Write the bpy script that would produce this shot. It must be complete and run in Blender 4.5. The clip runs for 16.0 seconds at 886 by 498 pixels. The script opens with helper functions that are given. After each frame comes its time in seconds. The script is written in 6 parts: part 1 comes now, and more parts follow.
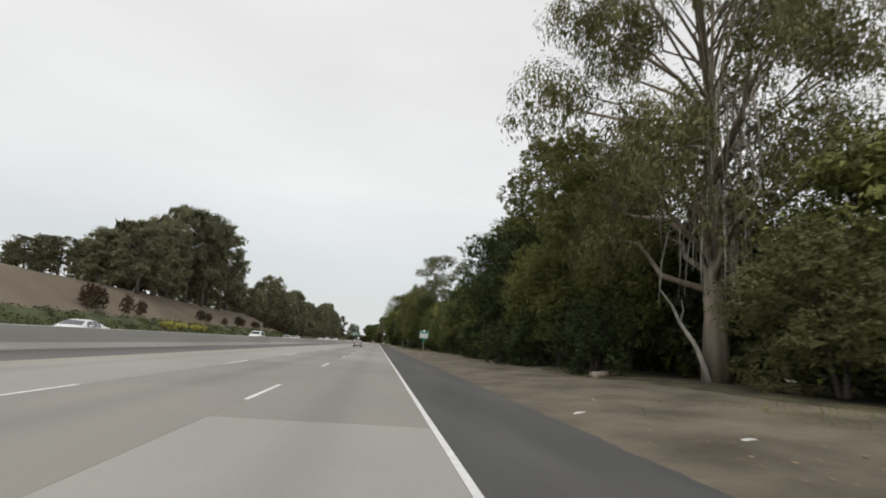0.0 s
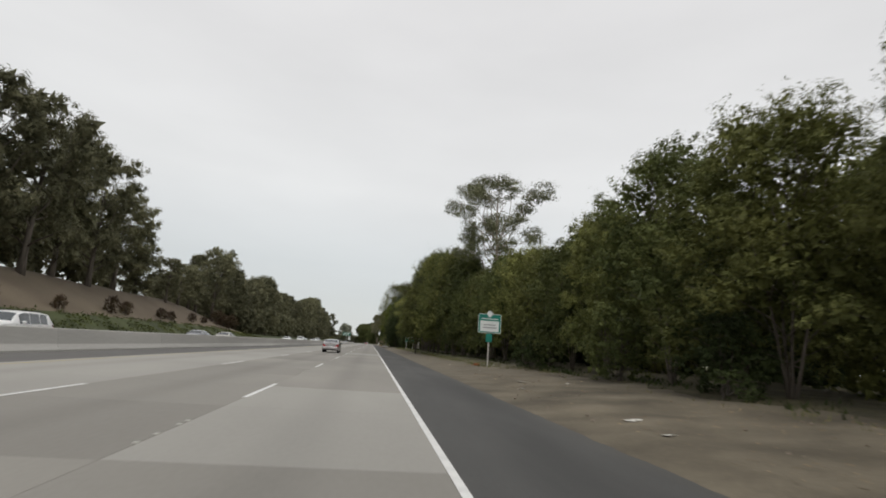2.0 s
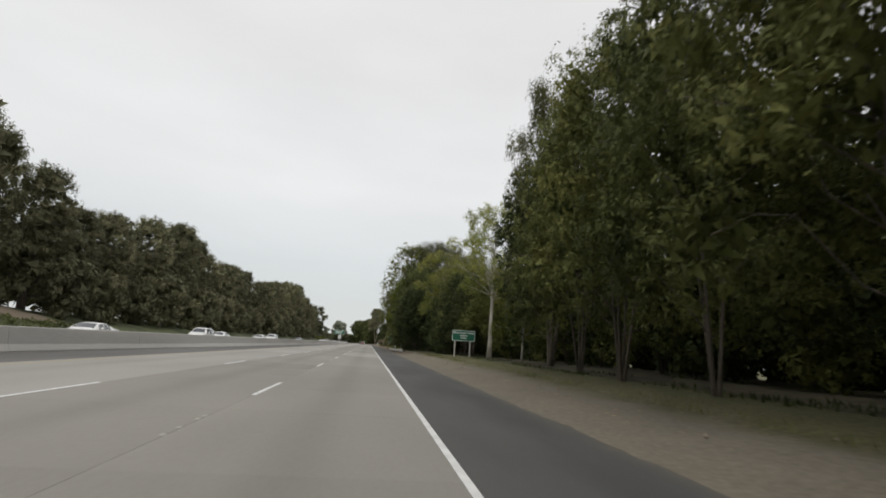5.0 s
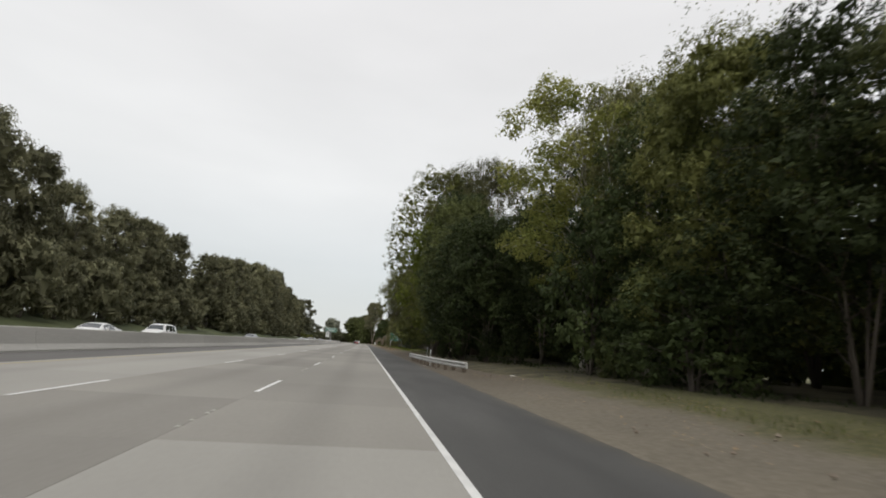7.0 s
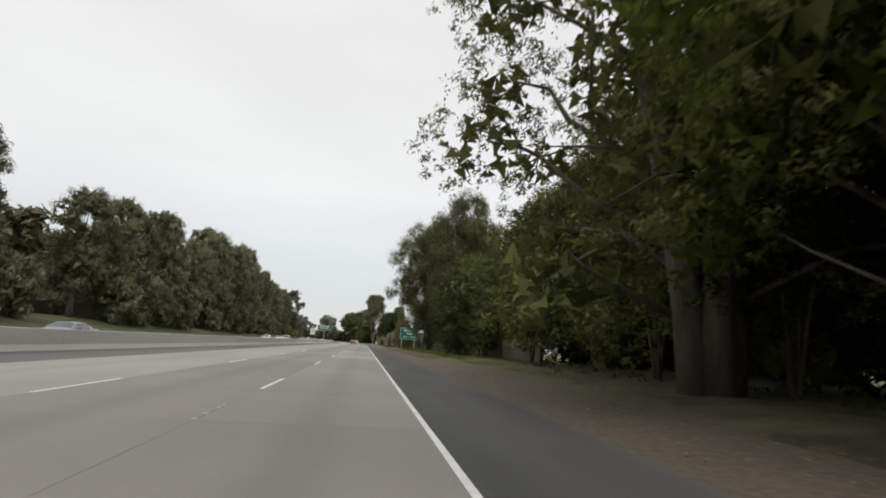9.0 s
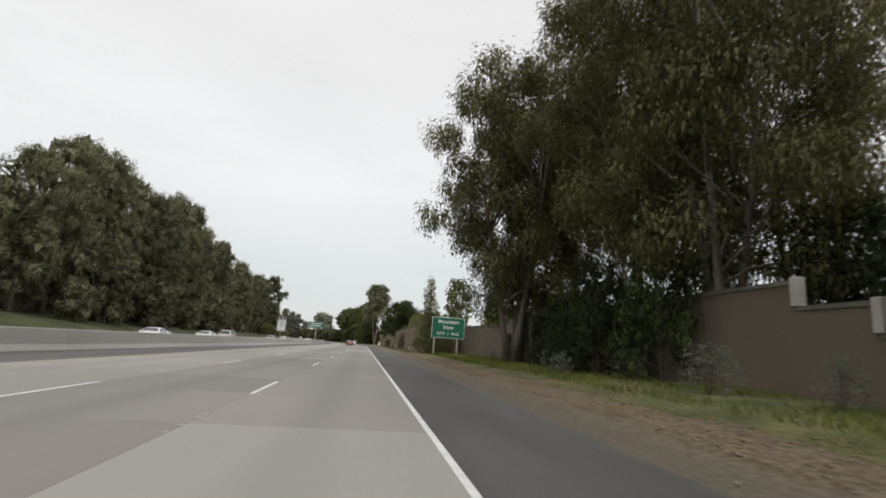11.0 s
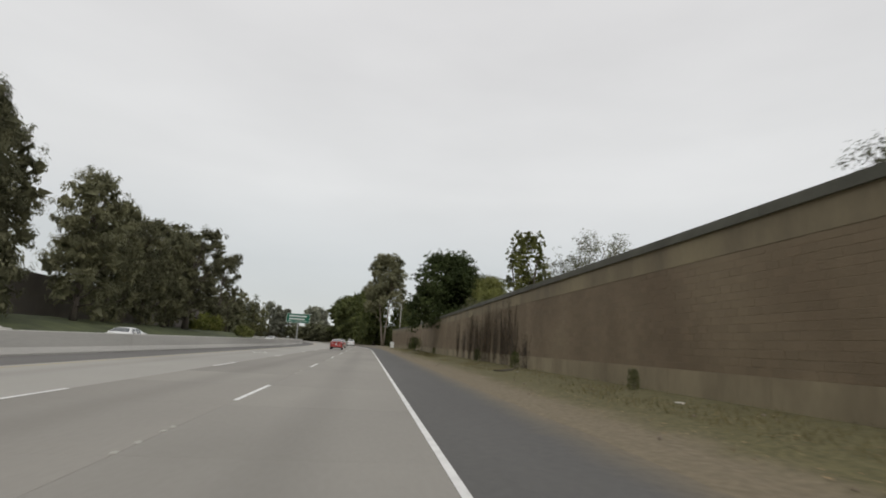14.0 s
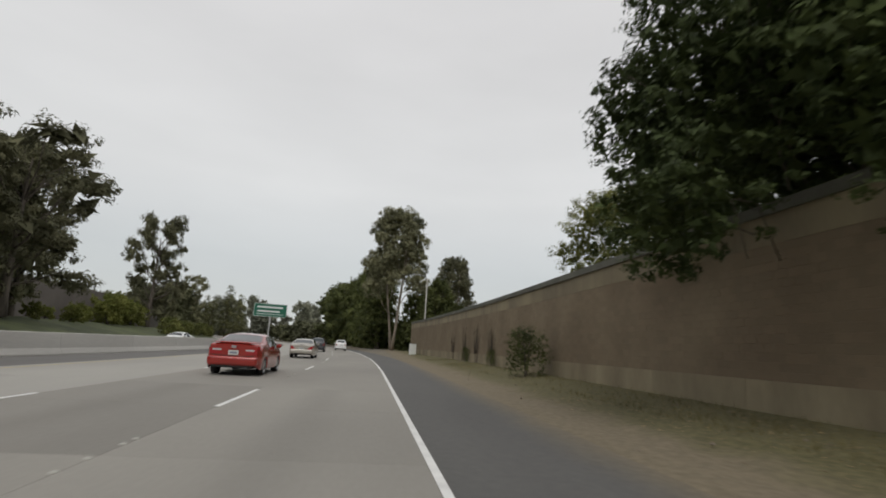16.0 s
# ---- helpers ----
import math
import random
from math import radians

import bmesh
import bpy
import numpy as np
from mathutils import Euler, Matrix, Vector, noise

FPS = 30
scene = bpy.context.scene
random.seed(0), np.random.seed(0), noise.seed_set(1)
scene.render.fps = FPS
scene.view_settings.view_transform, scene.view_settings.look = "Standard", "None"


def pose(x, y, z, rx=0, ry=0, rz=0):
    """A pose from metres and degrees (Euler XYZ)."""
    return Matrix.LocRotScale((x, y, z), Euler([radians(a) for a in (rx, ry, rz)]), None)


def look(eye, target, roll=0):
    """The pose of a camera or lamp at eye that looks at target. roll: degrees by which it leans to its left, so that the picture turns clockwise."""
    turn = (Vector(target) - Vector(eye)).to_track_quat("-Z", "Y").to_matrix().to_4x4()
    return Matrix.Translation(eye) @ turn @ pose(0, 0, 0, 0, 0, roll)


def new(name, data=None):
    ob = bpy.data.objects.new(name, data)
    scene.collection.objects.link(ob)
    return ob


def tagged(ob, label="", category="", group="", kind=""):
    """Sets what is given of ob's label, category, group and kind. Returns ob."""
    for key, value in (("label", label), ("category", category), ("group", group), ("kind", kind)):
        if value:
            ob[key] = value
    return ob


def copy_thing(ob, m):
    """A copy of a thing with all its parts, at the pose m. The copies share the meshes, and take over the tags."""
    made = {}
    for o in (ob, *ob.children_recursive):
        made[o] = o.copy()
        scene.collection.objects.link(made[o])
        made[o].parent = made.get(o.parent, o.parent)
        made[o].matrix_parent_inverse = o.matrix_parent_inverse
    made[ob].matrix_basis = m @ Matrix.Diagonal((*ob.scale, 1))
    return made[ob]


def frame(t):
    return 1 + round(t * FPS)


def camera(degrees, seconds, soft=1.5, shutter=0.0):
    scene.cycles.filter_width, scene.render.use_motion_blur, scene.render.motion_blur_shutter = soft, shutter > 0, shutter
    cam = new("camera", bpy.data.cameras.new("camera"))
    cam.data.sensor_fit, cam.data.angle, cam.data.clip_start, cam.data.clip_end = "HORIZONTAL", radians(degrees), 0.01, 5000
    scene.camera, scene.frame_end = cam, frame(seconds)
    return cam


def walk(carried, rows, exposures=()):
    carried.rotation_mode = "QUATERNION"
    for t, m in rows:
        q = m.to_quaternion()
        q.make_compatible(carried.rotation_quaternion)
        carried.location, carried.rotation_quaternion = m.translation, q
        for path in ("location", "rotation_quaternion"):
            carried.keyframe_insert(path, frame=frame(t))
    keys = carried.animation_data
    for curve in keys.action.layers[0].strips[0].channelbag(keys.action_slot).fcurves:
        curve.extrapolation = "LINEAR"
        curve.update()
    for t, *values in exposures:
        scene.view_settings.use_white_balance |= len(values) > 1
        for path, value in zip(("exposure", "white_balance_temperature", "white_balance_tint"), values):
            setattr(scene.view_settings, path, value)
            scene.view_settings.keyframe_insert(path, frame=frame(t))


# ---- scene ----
# camera and its way: seconds, x, y, heading, pitch, lean
ROWS = [
    (0, 0.027, 0.00, -6.34, 10.69, 4.12),
    (0.5, 0.062, 14.46, -6.65, 10.52, 3.97),
    (1, 0.102, 28.92, -6.91, 10.60, 3.91),
    (1.5, 0.148, 43.38, -7.04, 10.59, 3.91),
    (2, 0.072, 57.84, -7.00, 10.81, 3.99),
    (2.5, 0.005, 72.29, -6.82, 10.96, 4.41),
    (3, -0.017, 86.75, -6.77, 10.65, 3.86),
    (3.5, -0.049, 101.21, -6.71, 10.61, 3.84),
    (4.75, -0.054, 137.36, -7.16, 10.77, 3.94),
    (6, -0.060, 173.77, -7.62, 10.92, 4.03),
    (6.5, -0.067, 188.33, -7.67, 10.79, 3.93),
    (7, -0.076, 202.90, -7.75, 10.77, 3.92),
    (7.5, -0.075, 217.46, -7.80, 10.65, 3.54),
    (8, -0.071, 232.03, -7.92, 10.61, 3.60),
    (9.25, -0.076, 268.44, -7.89, 10.70, 3.67),
    (10.5, -0.081, 305.53, -7.86, 10.79, 3.74),
    (11, -0.082, 320.37, -7.90, 10.75, 3.80),
    (11.5, -0.055, 335.21, -7.82, 10.63, 3.55),
    (12, -0.037, 350.04, -7.76, 10.67, 3.55),
    (12.5, -0.022, 364.88, -7.54, 10.79, 4.01),
    (13, -0.014, 379.72, -7.53, 10.61, 3.72),
    (13.5, 0.022, 394.56, -7.58, 10.54, 3.54),
    (14, 0.062, 409.39, -7.67, 10.65, 3.25),
    (14.5, 0.145, 424.23, -8.02, 10.49, 3.21),
    (15.25, 0.215, 446.49, -7.78, 10.69, 3.30),
    (16, 0.220, 468.74, -7.53, 10.89, 3.40),
]
EYE = 1.334
cam = camera(81.2, 16.0, soft=1.8, shutter=0.1)


def eye_pose(x, y, yaw, pitch, lean):
    a, b = radians(yaw), radians(pitch)
    ahead = Vector((-math.sin(a) * math.cos(b), math.cos(a) * math.cos(b), math.sin(b)))
    return look(Vector((x, y, EYE)), Vector((x, y, EYE)) + ahead, lean)


walk(cam, [(r[0], eye_pose(*r[1:])) for r in ROWS],
     [(0, 0.0), (0.5, 0.0), (2.5, -0.13), (3.5, -0.1), (7, 0.0), (10.5, 0.06), (13, -0.12), (16, -0.25)])

# ---------------------------------------------------------------- sky and light
world = bpy.data.worlds.new("overcast_sky")
scene.world = world
world.use_nodes = True
wt = world.node_tree
bg = wt.nodes["Background"]
coord = wt.nodes.new("ShaderNodeTexCoord")
sky = wt.nodes.new("ShaderNodeTexSky")
sky.sky_type, sky.sun_disc = "NISHITA", False
sky.sun_elevation, sky.sun_rotation = radians(55), radians(185)
stretch = wt.nodes.new("ShaderNodeMapping")
stretch.inputs["Scale"].default_value = (1.0, 1.0, 3.2)
clouds = wt.nodes.new("ShaderNodeTexNoise")
clouds.inputs["Scale"].default_value, clouds.inputs["Detail"].default_value = 1.6, 5
split = wt.nodes.new("ShaderNodeSeparateXYZ")
height = wt.nodes.new("ShaderNodeValToRGB")
height.color_ramp.elements[0].position, height.color_ramp.elements[0].color = 0.5, (0.635, 0.655, 0.652, 1)
height.color_ramp.elements[1].position, height.color_ramp.elements[1].color = 0.78, (0.81, 0.80, 0.793, 1)
low = height.color_ramp.elements.new(0.57)
low.color = (0.655, 0.675, 0.672, 1)
mid = height.color_ramp.elements.new(0.64)
mid.color = (0.812, 0.812, 0.798, 1)
lift = wt.nodes.new("ShaderNodeMath")
lift.operation, lift.inputs[1].default_value, lift.inputs[2].default_value = "MULTIPLY_ADD", 0.5, 0.5
tone = wt.nodes.new("ShaderNodeMapRange")
tone.inputs["From Min"].default_value, tone.inputs["From Max"].default_value = 0.3, 0.7
tone.inputs["To Min"].default_value, tone.inputs["To Max"].default_value = 0.93, 1.05
grey = wt.nodes.new("ShaderNodeMix")
grey.data_type, grey.blend_type = "RGBA", "MULTIPLY"
grey.inputs["Factor"].default_value = 1.0
veil = wt.nodes.new("ShaderNodeMix")
veil.data_type, veil.blend_type = "RGBA", "ADD"
veil.inputs["Factor"].default_value = 0.012
wt.links.new(coord.outputs["Generated"], stretch.inputs["Vector"])
wt.links.new(stretch.outputs["Vector"], clouds.inputs["Vector"])
wt.links.new(coord.outputs["Generated"], split.inputs["Vector"])
wt.links.new(split.outputs["Z"], lift.inputs[0])
wt.links.new(lift.outputs[0], height.inputs["Fac"])
wt.links.new(clouds.outputs["Fac"], tone.inputs["Value"])
wt.links.new(height.outputs["Color"], grey.inputs["A"])
wt.links.new(tone.outputs["Result"], grey.inputs["B"])
wt.links.new(grey.outputs["Result"], veil.inputs["A"])
wt.links.new(sky.outputs["Color"], veil.inputs["B"])
wt.links.new(veil.outputs["Result"], bg.inputs["Color"])
bg.inputs["Strength"].default_value = 1.0

sun = new("sun", bpy.data.lights.new("sun", "SUN"))
sun.data.energy, sun.data.angle, sun.data.color = 1.15, radians(28), (1.0, 0.97, 0.92)
sun.matrix_world = look((0, 0, 60), (4, 42, 0))


# ---------------------------------------------------------------- materials
def material(name, colour, rough=0.8, metal=0.0, spread=0.25, scale=1.0, fine=12.0, bump=0.3, island=0.0, each=0.0, stretch_by=(1, 1, 1), second=None, world_space=False, track=0.0):
    """A surface with broad and fine variation, and with a tone of its own for each piece."""
    m = bpy.data.materials.new(name)
    m.use_nodes = True
    nt = m.node_tree
    link = nt.links.new
    bsdf = nt.nodes["Principled BSDF"]
    bsdf.inputs["Roughness"].default_value, bsdf.inputs["Metallic"].default_value = rough, metal
    at = nt.nodes.new("ShaderNodeTexCoord")
    mp = nt.nodes.new("ShaderNodeMapping")
    mp.inputs["Scale"].default_value = stretch_by
    place = nt.nodes.new("ShaderNodeNewGeometry")
    link(place.outputs["Position"] if world_space else at.outputs["Object"], mp.inputs["Vector"])
    broad, grain = nt.nodes.new("ShaderNodeTexNoise"), nt.nodes.new("ShaderNodeTexNoise")
    broad.inputs["Scale"].default_value, broad.inputs["Detail"].default_value = scale, 4
    grain.inputs["Scale"].default_value, grain.inputs["Detail"].default_value = fine, 3
    link(mp.outputs["Vector"], broad.inputs["Vector"])
    link(mp.outputs["Vector"], grain.inputs["Vector"])
    mix = nt.nodes.new("ShaderNodeMix")
    mix.data_type = "RGBA"
    dark = tuple(c * (1 - spread) for c in colour)
    light = second if second else tuple(min(1.0, c * (1 + spread)) for c in colour)
    mix.inputs["A"].default_value, mix.inputs["B"].default_value = (*dark, 1), (*light, 1)
    ramp = nt.nodes.new("ShaderNodeMapRange")
    ramp.inputs["From Min"].default_value, ramp.inputs["From Max"].default_value = 0.32, 0.68
    link(broad.outputs["Fac"], ramp.inputs["Value"])
    link(ramp.outputs["Result"], mix.inputs["Factor"])
    out = mix.outputs["Result"]

    def times(source, low, high, value):
        r = nt.nodes.new("ShaderNodeMapRange")
        r.inputs["To Min"].default_value, r.inputs["To Max"].default_value = low, high
        link(value, r.inputs["Value"])
        mul = nt.nodes.new("ShaderNodeMix")
        mul.data_type, mul.blend_type = "RGBA", "MULTIPLY"
        mul.inputs["Factor"].default_value = 1
        link(source, mul.inputs["A"])
        link(r.outputs["Result"], mul.inputs["B"])
        return mul.outputs["Result"]

    out = times(out, 1 - spread * 0.7, 1 + spread * 0.7, grain.outputs["Fac"])
    if island:
        geo = nt.nodes.new("ShaderNodeNewGeometry")
        out = times(out, 1 - island, 1 + island, geo.outputs["Random Per Island"])
    if each:
        info = nt.nodes.new("ShaderNodeObjectInfo")
        out = times(out, 1 - each, 1 + each, info.outputs["Random"])
    if track:
        # the darker strip of oil and rubber down the middle of a slab
        sep, off, far = nt.nodes.new("ShaderNodeSeparateXYZ"), nt.nodes.new("ShaderNodeMath"), nt.nodes.new("ShaderNodeMath")
        off.operation, off.inputs[1].default_value = "SUBTRACT", 1.75
        far.operation = "ABSOLUTE"
        link(at.outputs["Object"], sep.inputs["Vector"])
        link(sep.outputs["X"], off.inputs[0])
        link(off.outputs[0], far.inputs[0])
        soft_edge = nt.nodes.new("ShaderNodeMapRange")
        soft_edge.interpolation_type = "SMOOTHSTEP"
        soft_edge.inputs["From Max"].default_value = 0.75
        link(far.outputs[0], soft_edge.inputs["Value"])
        out = times(out, 1 - track, 1.0, soft_edge.outputs["Result"])
    link(out, bsdf.inputs["Base Color"])
    if bump:
        bp = nt.nodes.new("ShaderNodeBump")
        bp.inputs["Strength"].default_value, bp.inputs["Distance"].default_value = bump, 0.02
        link(grain.outputs["Fac"], bp.inputs["Height"])
        link(bp.outputs["Normal"], bsdf.inputs["Normal"])
    return m


def leaf_material(name, colour, second, island=0.3, each=0.28, thin=0.25):
    """Foliage: a tone for each leaf and each plant, broad patches of a second tone, and light that shines through."""
    m = material(name, colour, 0.7, 0, 0.2, 0.35, 2.0, 0, island, each, second=second)
    nt = m.node_tree
    bsdf, out = nt.nodes["Principled BSDF"], nt.nodes["Material Output"]
    bsdf.inputs["Specular IOR Level"].default_value = 0.2
    through_leaf = nt.nodes.new("ShaderNodeBsdfTranslucent")
    both = nt.nodes.new("ShaderNodeMixShader")
    both.inputs["Fac"].default_value = thin
    source = bsdf.inputs["Base Color"].links[0].from_socket
    nt.links.new(source, through_leaf.inputs["Color"])
    nt.links.new(bsdf.outputs["BSDF"], both.inputs[1])
    nt.links.new(through_leaf.outputs["BSDF"], both.inputs[2])
    nt.links.new(both.outputs["Shader"], out.inputs["Surface"])
    return m


def plain(name, colour, rough=0.5, metal=0.0, coat=0.0, glow=0.0):
    m = bpy.data.materials.new(name)
    m.use_nodes = True
    b = m.node_tree.nodes["Principled BSDF"]
    b.inputs["Base Color"].default_value = (*colour, 1)
    b.inputs["Roughness"].default_value, b.inputs["Metallic"].default_value = rough, metal
    b.inputs["Coat Weight"].default_value = coat
    if glow:
        b.inputs["Emission Color"].default_value, b.inputs["Emission Strength"].default_value = (*colour, 1), glow
    return m


CONCRETE = material("old_concrete", (0.268, 0.254, 0.226), 0.85, 0, 0.10, 0.25, 14, 0.15, 0, 0.05, (1, 0.35, 1), None, True, 0.13)
CONCRETE_PALE = material("pale_concrete", (0.325, 0.313, 0.284), 0.85, 0, 0.08, 0.25, 14, 0.15, 0, 0.04, (1, 0.35, 1), None, True, 0.10)
CONCRETE_DARK = material("worn_concrete", (0.250, 0.236, 0.210), 0.85, 0, 0.11, 0.2, 14, 0.15, 0, 0.04, (1, 0.25, 1), None, True, 0.13)
ASPHALT = material("asphalt", (0.074, 0.073, 0.070), 0.9, 0, 0.2, 0.5, 60, 0.35, 0, 0, (1, 0.2, 1), second=(0.098, 0.096, 0.091))
ASPHALT_INNER = material("weathered_asphalt", (0.125, 0.12, 0.113), 0.9, 0, 0.15, 0.3, 40, 0.3, 0, 0, (1, 0.15, 1))
PAINT = material("road_paint", (0.72, 0.72, 0.70), 0.6, 0, 0.12, 3, 40, 0.1)
BARRIER = material("barrier_concrete", (0.50, 0.485, 0.45), 0.85, 0, 0.14, 0.4, 14, 0.2, 0, 0.05, (1, 0.12, 1.0))
DIRT = material("dirt_verge", (0.120, 0.099, 0.068), 0.95, 0, 0.36, 0.45, 11, 1.0, second=(0.188, 0.160, 0.113))


def cover(m, colour, second, xs, ys, wander=1.5, most=1.0, patch=0.8):
    """Lets a second ground cover take over across xs and along ys, with a wandering, patchy edge."""
    nt = m.node_tree
    make = nt.nodes.new
    target = nt.nodes["Principled BSDF"].inputs["Base Color"]
    under = target.links[0].from_socket
    at, split = make("ShaderNodeNewGeometry"), make("ShaderNodeSeparateXYZ")
    nt.links.new(at.outputs["Position"], split.inputs[0])
    drift, grain = make("ShaderNodeTexNoise"), make("ShaderNodeTexNoise")
    drift.inputs["Scale"].default_value, drift.inputs["Detail"].default_value = patch, 5
    grain.inputs["Scale"].default_value, grain.inputs["Detail"].default_value = 7, 4
    for tex in (drift, grain):
        nt.links.new(at.outputs["Position"], tex.inputs["Vector"])
    shift = make("ShaderNodeMath")
    shift.operation = "MULTIPLY_ADD"
    shift.inputs[1].default_value = wander
    nt.links.new(drift.outputs["Fac"], shift.inputs[0])
    nt.links.new(split.outputs["X"], shift.inputs[2])
    ramps = []
    for value, (low, high) in ((shift.outputs[0], (xs[0] + wander / 2, xs[1] + wander / 2)), (split.outputs["Y"], ys)):
        r = make("ShaderNodeMapRange")
        r.interpolation_type = "SMOOTHSTEP"
        r.inputs["From Min"].default_value, r.inputs["From Max"].default_value = low, high
        nt.links.new(value, r.inputs["Value"])
        ramps.append(r.outputs["Result"])
    both, scaled, blend, tone = make("ShaderNodeMath"), make("ShaderNodeMath"), make("ShaderNodeMix"), make("ShaderNodeMix")
    both.operation = scaled.operation = "MULTIPLY"
    scaled.inputs[1].default_value = most
    nt.links.new(ramps[0], both.inputs[0])
    nt.links.new(ramps[1], both.inputs[1])
    nt.links.new(both.outputs[0], scaled.inputs[0])
    blend.data_type = tone.data_type = "RGBA"
    tone.inputs["A"].default_value, tone.inputs["B"].default_value = (*colour, 1), (*second, 1)
    spread = make("ShaderNodeMapRange")
    spread.inputs["From Min"].default_value, spread.inputs["From Max"].default_value = 0.3, 0.7
    nt.links.new(grain.outputs["Fac"], spread.inputs["Value"])
    nt.links.new(spread.outputs["Result"], tone.inputs["Factor"])
    nt.links.new(scaled.outputs[0], blend.inputs["Factor"])
    nt.links.new(under, blend.inputs["A"])
    nt.links.new(tone.outputs["Result"], blend.inputs["B"])
    nt.links.new(blend.outputs["Result"], target)


# brown soil at the start gives way to paler, greyer soil, then to straw litter and, beside the sound wall, to warm soil
cover(DIRT, (0.138, 0.120, 0.090), (0.208, 0.184, 0.142), (-2, -1), (70, 115), 0.5, 0.8)
cover(DIRT, (0.078, 0.063, 0.044), (0.135, 0.110, 0.080), (3, 4), (216, 230), 0.5, 0.85)
cover(DIRT, (0.070, 0.072, 0.028), (0.140, 0.128, 0.060), (6.5, 8.2), (88, 120), 2.4)
cover(DIRT, (0.092, 0.070, 0.045), (0.225, 0.178, 0.118), (4.6, 5.6), (306, 322), 1.0)
cover(DIRT, (0.150, 0.123, 0.080), (0.225, 0.187, 0.124), (3, 4), (396, 412), 0.5, 0.9)
cover(DIRT, (0.082, 0.076, 0.033), (0.152, 0.134, 0.062), (4.8, 6.2), (394, 410), 1.6)
# the asphalt is older and paler further on
cover(ASPHALT, (0.105, 0.103, 0.098), (0.135, 0.132, 0.124), (-2, -1), (330, 430), 0.5, 0.6)
# dust and grit blown from the verge over the outer edge of the asphalt
cover(ASPHALT, (0.110, 0.095, 0.070), (0.165, 0.140, 0.100), (3.55, 4.25), (20, 160), 0.9, 0.6)
cover(ASPHALT, (0.145, 0.120, 0.082), (0.205, 0.170, 0.112), (2.9, 4.2), (330, 420), 0.8, 0.85)
LAND = material("ground_cover", (0.10, 0.10, 0.045), 0.95, 0, 0.25, 0.08, 2, 0.6)
# leaf mould, its brown darkened to hold the shade under the trees
MOULD_SHADED = material("leaf_mould", (0.056, 0.050, 0.029), 0.95, 0, 0.35, 0.9, 14, 1.0, second=(0.115, 0.100, 0.055))
BANK_DRY = material("dry_bank", (0.15, 0.115, 0.08), 0.95, 0, 0.18, 0.10, 5, 0.6, second=(0.18, 0.145, 0.10))
BANK_GREEN = material("ivy_bank", (0.055, 0.068, 0.026), 0.9, 0, 0.3, 0.25, 6, 0.8, second=(0.085, 0.10, 0.035))
GRASS_GROUND = material("weedy_verge", (0.092, 0.112, 0.034), 0.95, 0, 0.35, 0.5, 9, 0.9, second=(0.155, 0.160, 0.060))
BLOCK = material("split_face_block", (0.228, 0.172, 0.112), 0.92, 0, 0.16, 0.35, 22, 0.9, 0.06, 0.05, second=(0.262, 0.207, 0.136))
MORTAR = material("mortar", (0.235, 0.182, 0.12), 0.95, 0, 0.1, 1, 20, 0.2)
WALL_BASE = material("wall_footing_concrete", (0.275, 0.226, 0.15), 0.9, 0, 0.2, 0.7, 10, 0.3, 0, 0.07, (1, 1, 0.35), second=(0.36, 0.304, 0.20))
WALL_BAND = material("wall_band_concrete", (0.245, 0.203, 0.138), 0.9, 0, 0.2, 0.6, 12, 0.3, 0, 0.06, (1, 1, 0.3), second=(0.315, 0.265, 0.168))
WALL_CAP = material("wall_cap_concrete", (0.125, 0.125, 0.10), 0.9, 0, 0.2, 0.6, 12, 0.3, 0, 0.1)
PYLON_STEEL = material("dull_lattice_steel", (0.23, 0.23, 0.23), 0.7, 0.2, 0.12, 1.5, 20, 0.1)
RAIL_STEEL = material("weathered_zinc", (0.47, 0.47, 0.45), 0.62, 0.15, 0.14, 1.5, 20, 0.1)
STEEL = material("galvanised_steel", (0.42, 0.42, 0.41), 0.5, 0.6, 0.12, 1.5, 20, 0.1)
WOOD_POST = material("weathered_timber", (0.17, 0.14, 0.11), 0.9, 0, 0.2, 2, 30, 0.4, stretch_by=(6, 6, 0.6))
SIGN_POST = material("painted_post", (0.42, 0.40, 0.36), 0.8, 0, 0.12, 2, 20, 0.2)
SIGN_GREEN = material("sign_green", (0.012, 0.125, 0.075), 0.45, 0, 0.10, 0.8, 8, 0.0)
SIGN_TEAL = material("sign_teal", (0.012, 0.20, 0.15), 0.45, 0, 0.10, 0.8, 8, 0.0)
SIGN_WHITE = material("sign_white", (0.72, 0.74, 0.72), 0.5, 0, 0.06, 2, 20, 0.0)
SIGN_BLACK = material("sign_black", (0.02, 0.02, 0.022), 0.5, 0, 0.1, 2, 20, 0.0)
SIGN_GREY = material("sign_print", (0.30, 0.31, 0.31), 0.6, 0, 0.06, 2, 20, 0.0)
BARK_PALE = material("pale_peeling_bark", (0.27, 0.225, 0.175), 0.9, 0, 0.4, 1.2, 9, 0.6, stretch_by=(2, 2, 0.35))
BARK_WHITE = material("mottled_white_bark", (0.37, 0.35, 0.30), 0.85, 0, 0.35, 1.6, 8, 0.4, stretch_by=(2, 2, 0.8))
BARK_GREY = material("grey_bark", (0.125, 0.105, 0.085), 0.95, 0, 0.4, 1.2, 9, 0.6, stretch_by=(2, 2, 0.35))
BARK_MID = material("brown_grey_bark", (0.165, 0.140, 0.112), 0.92, 0, 0.45, 1.1, 9, 0.6, stretch_by=(2, 2, 0.3))
BARK_DARK = material("dark_bark", (0.085, 0.072, 0.06), 0.95, 0, 0.35, 1.5, 10, 0.8, stretch_by=(2, 2, 0.4))
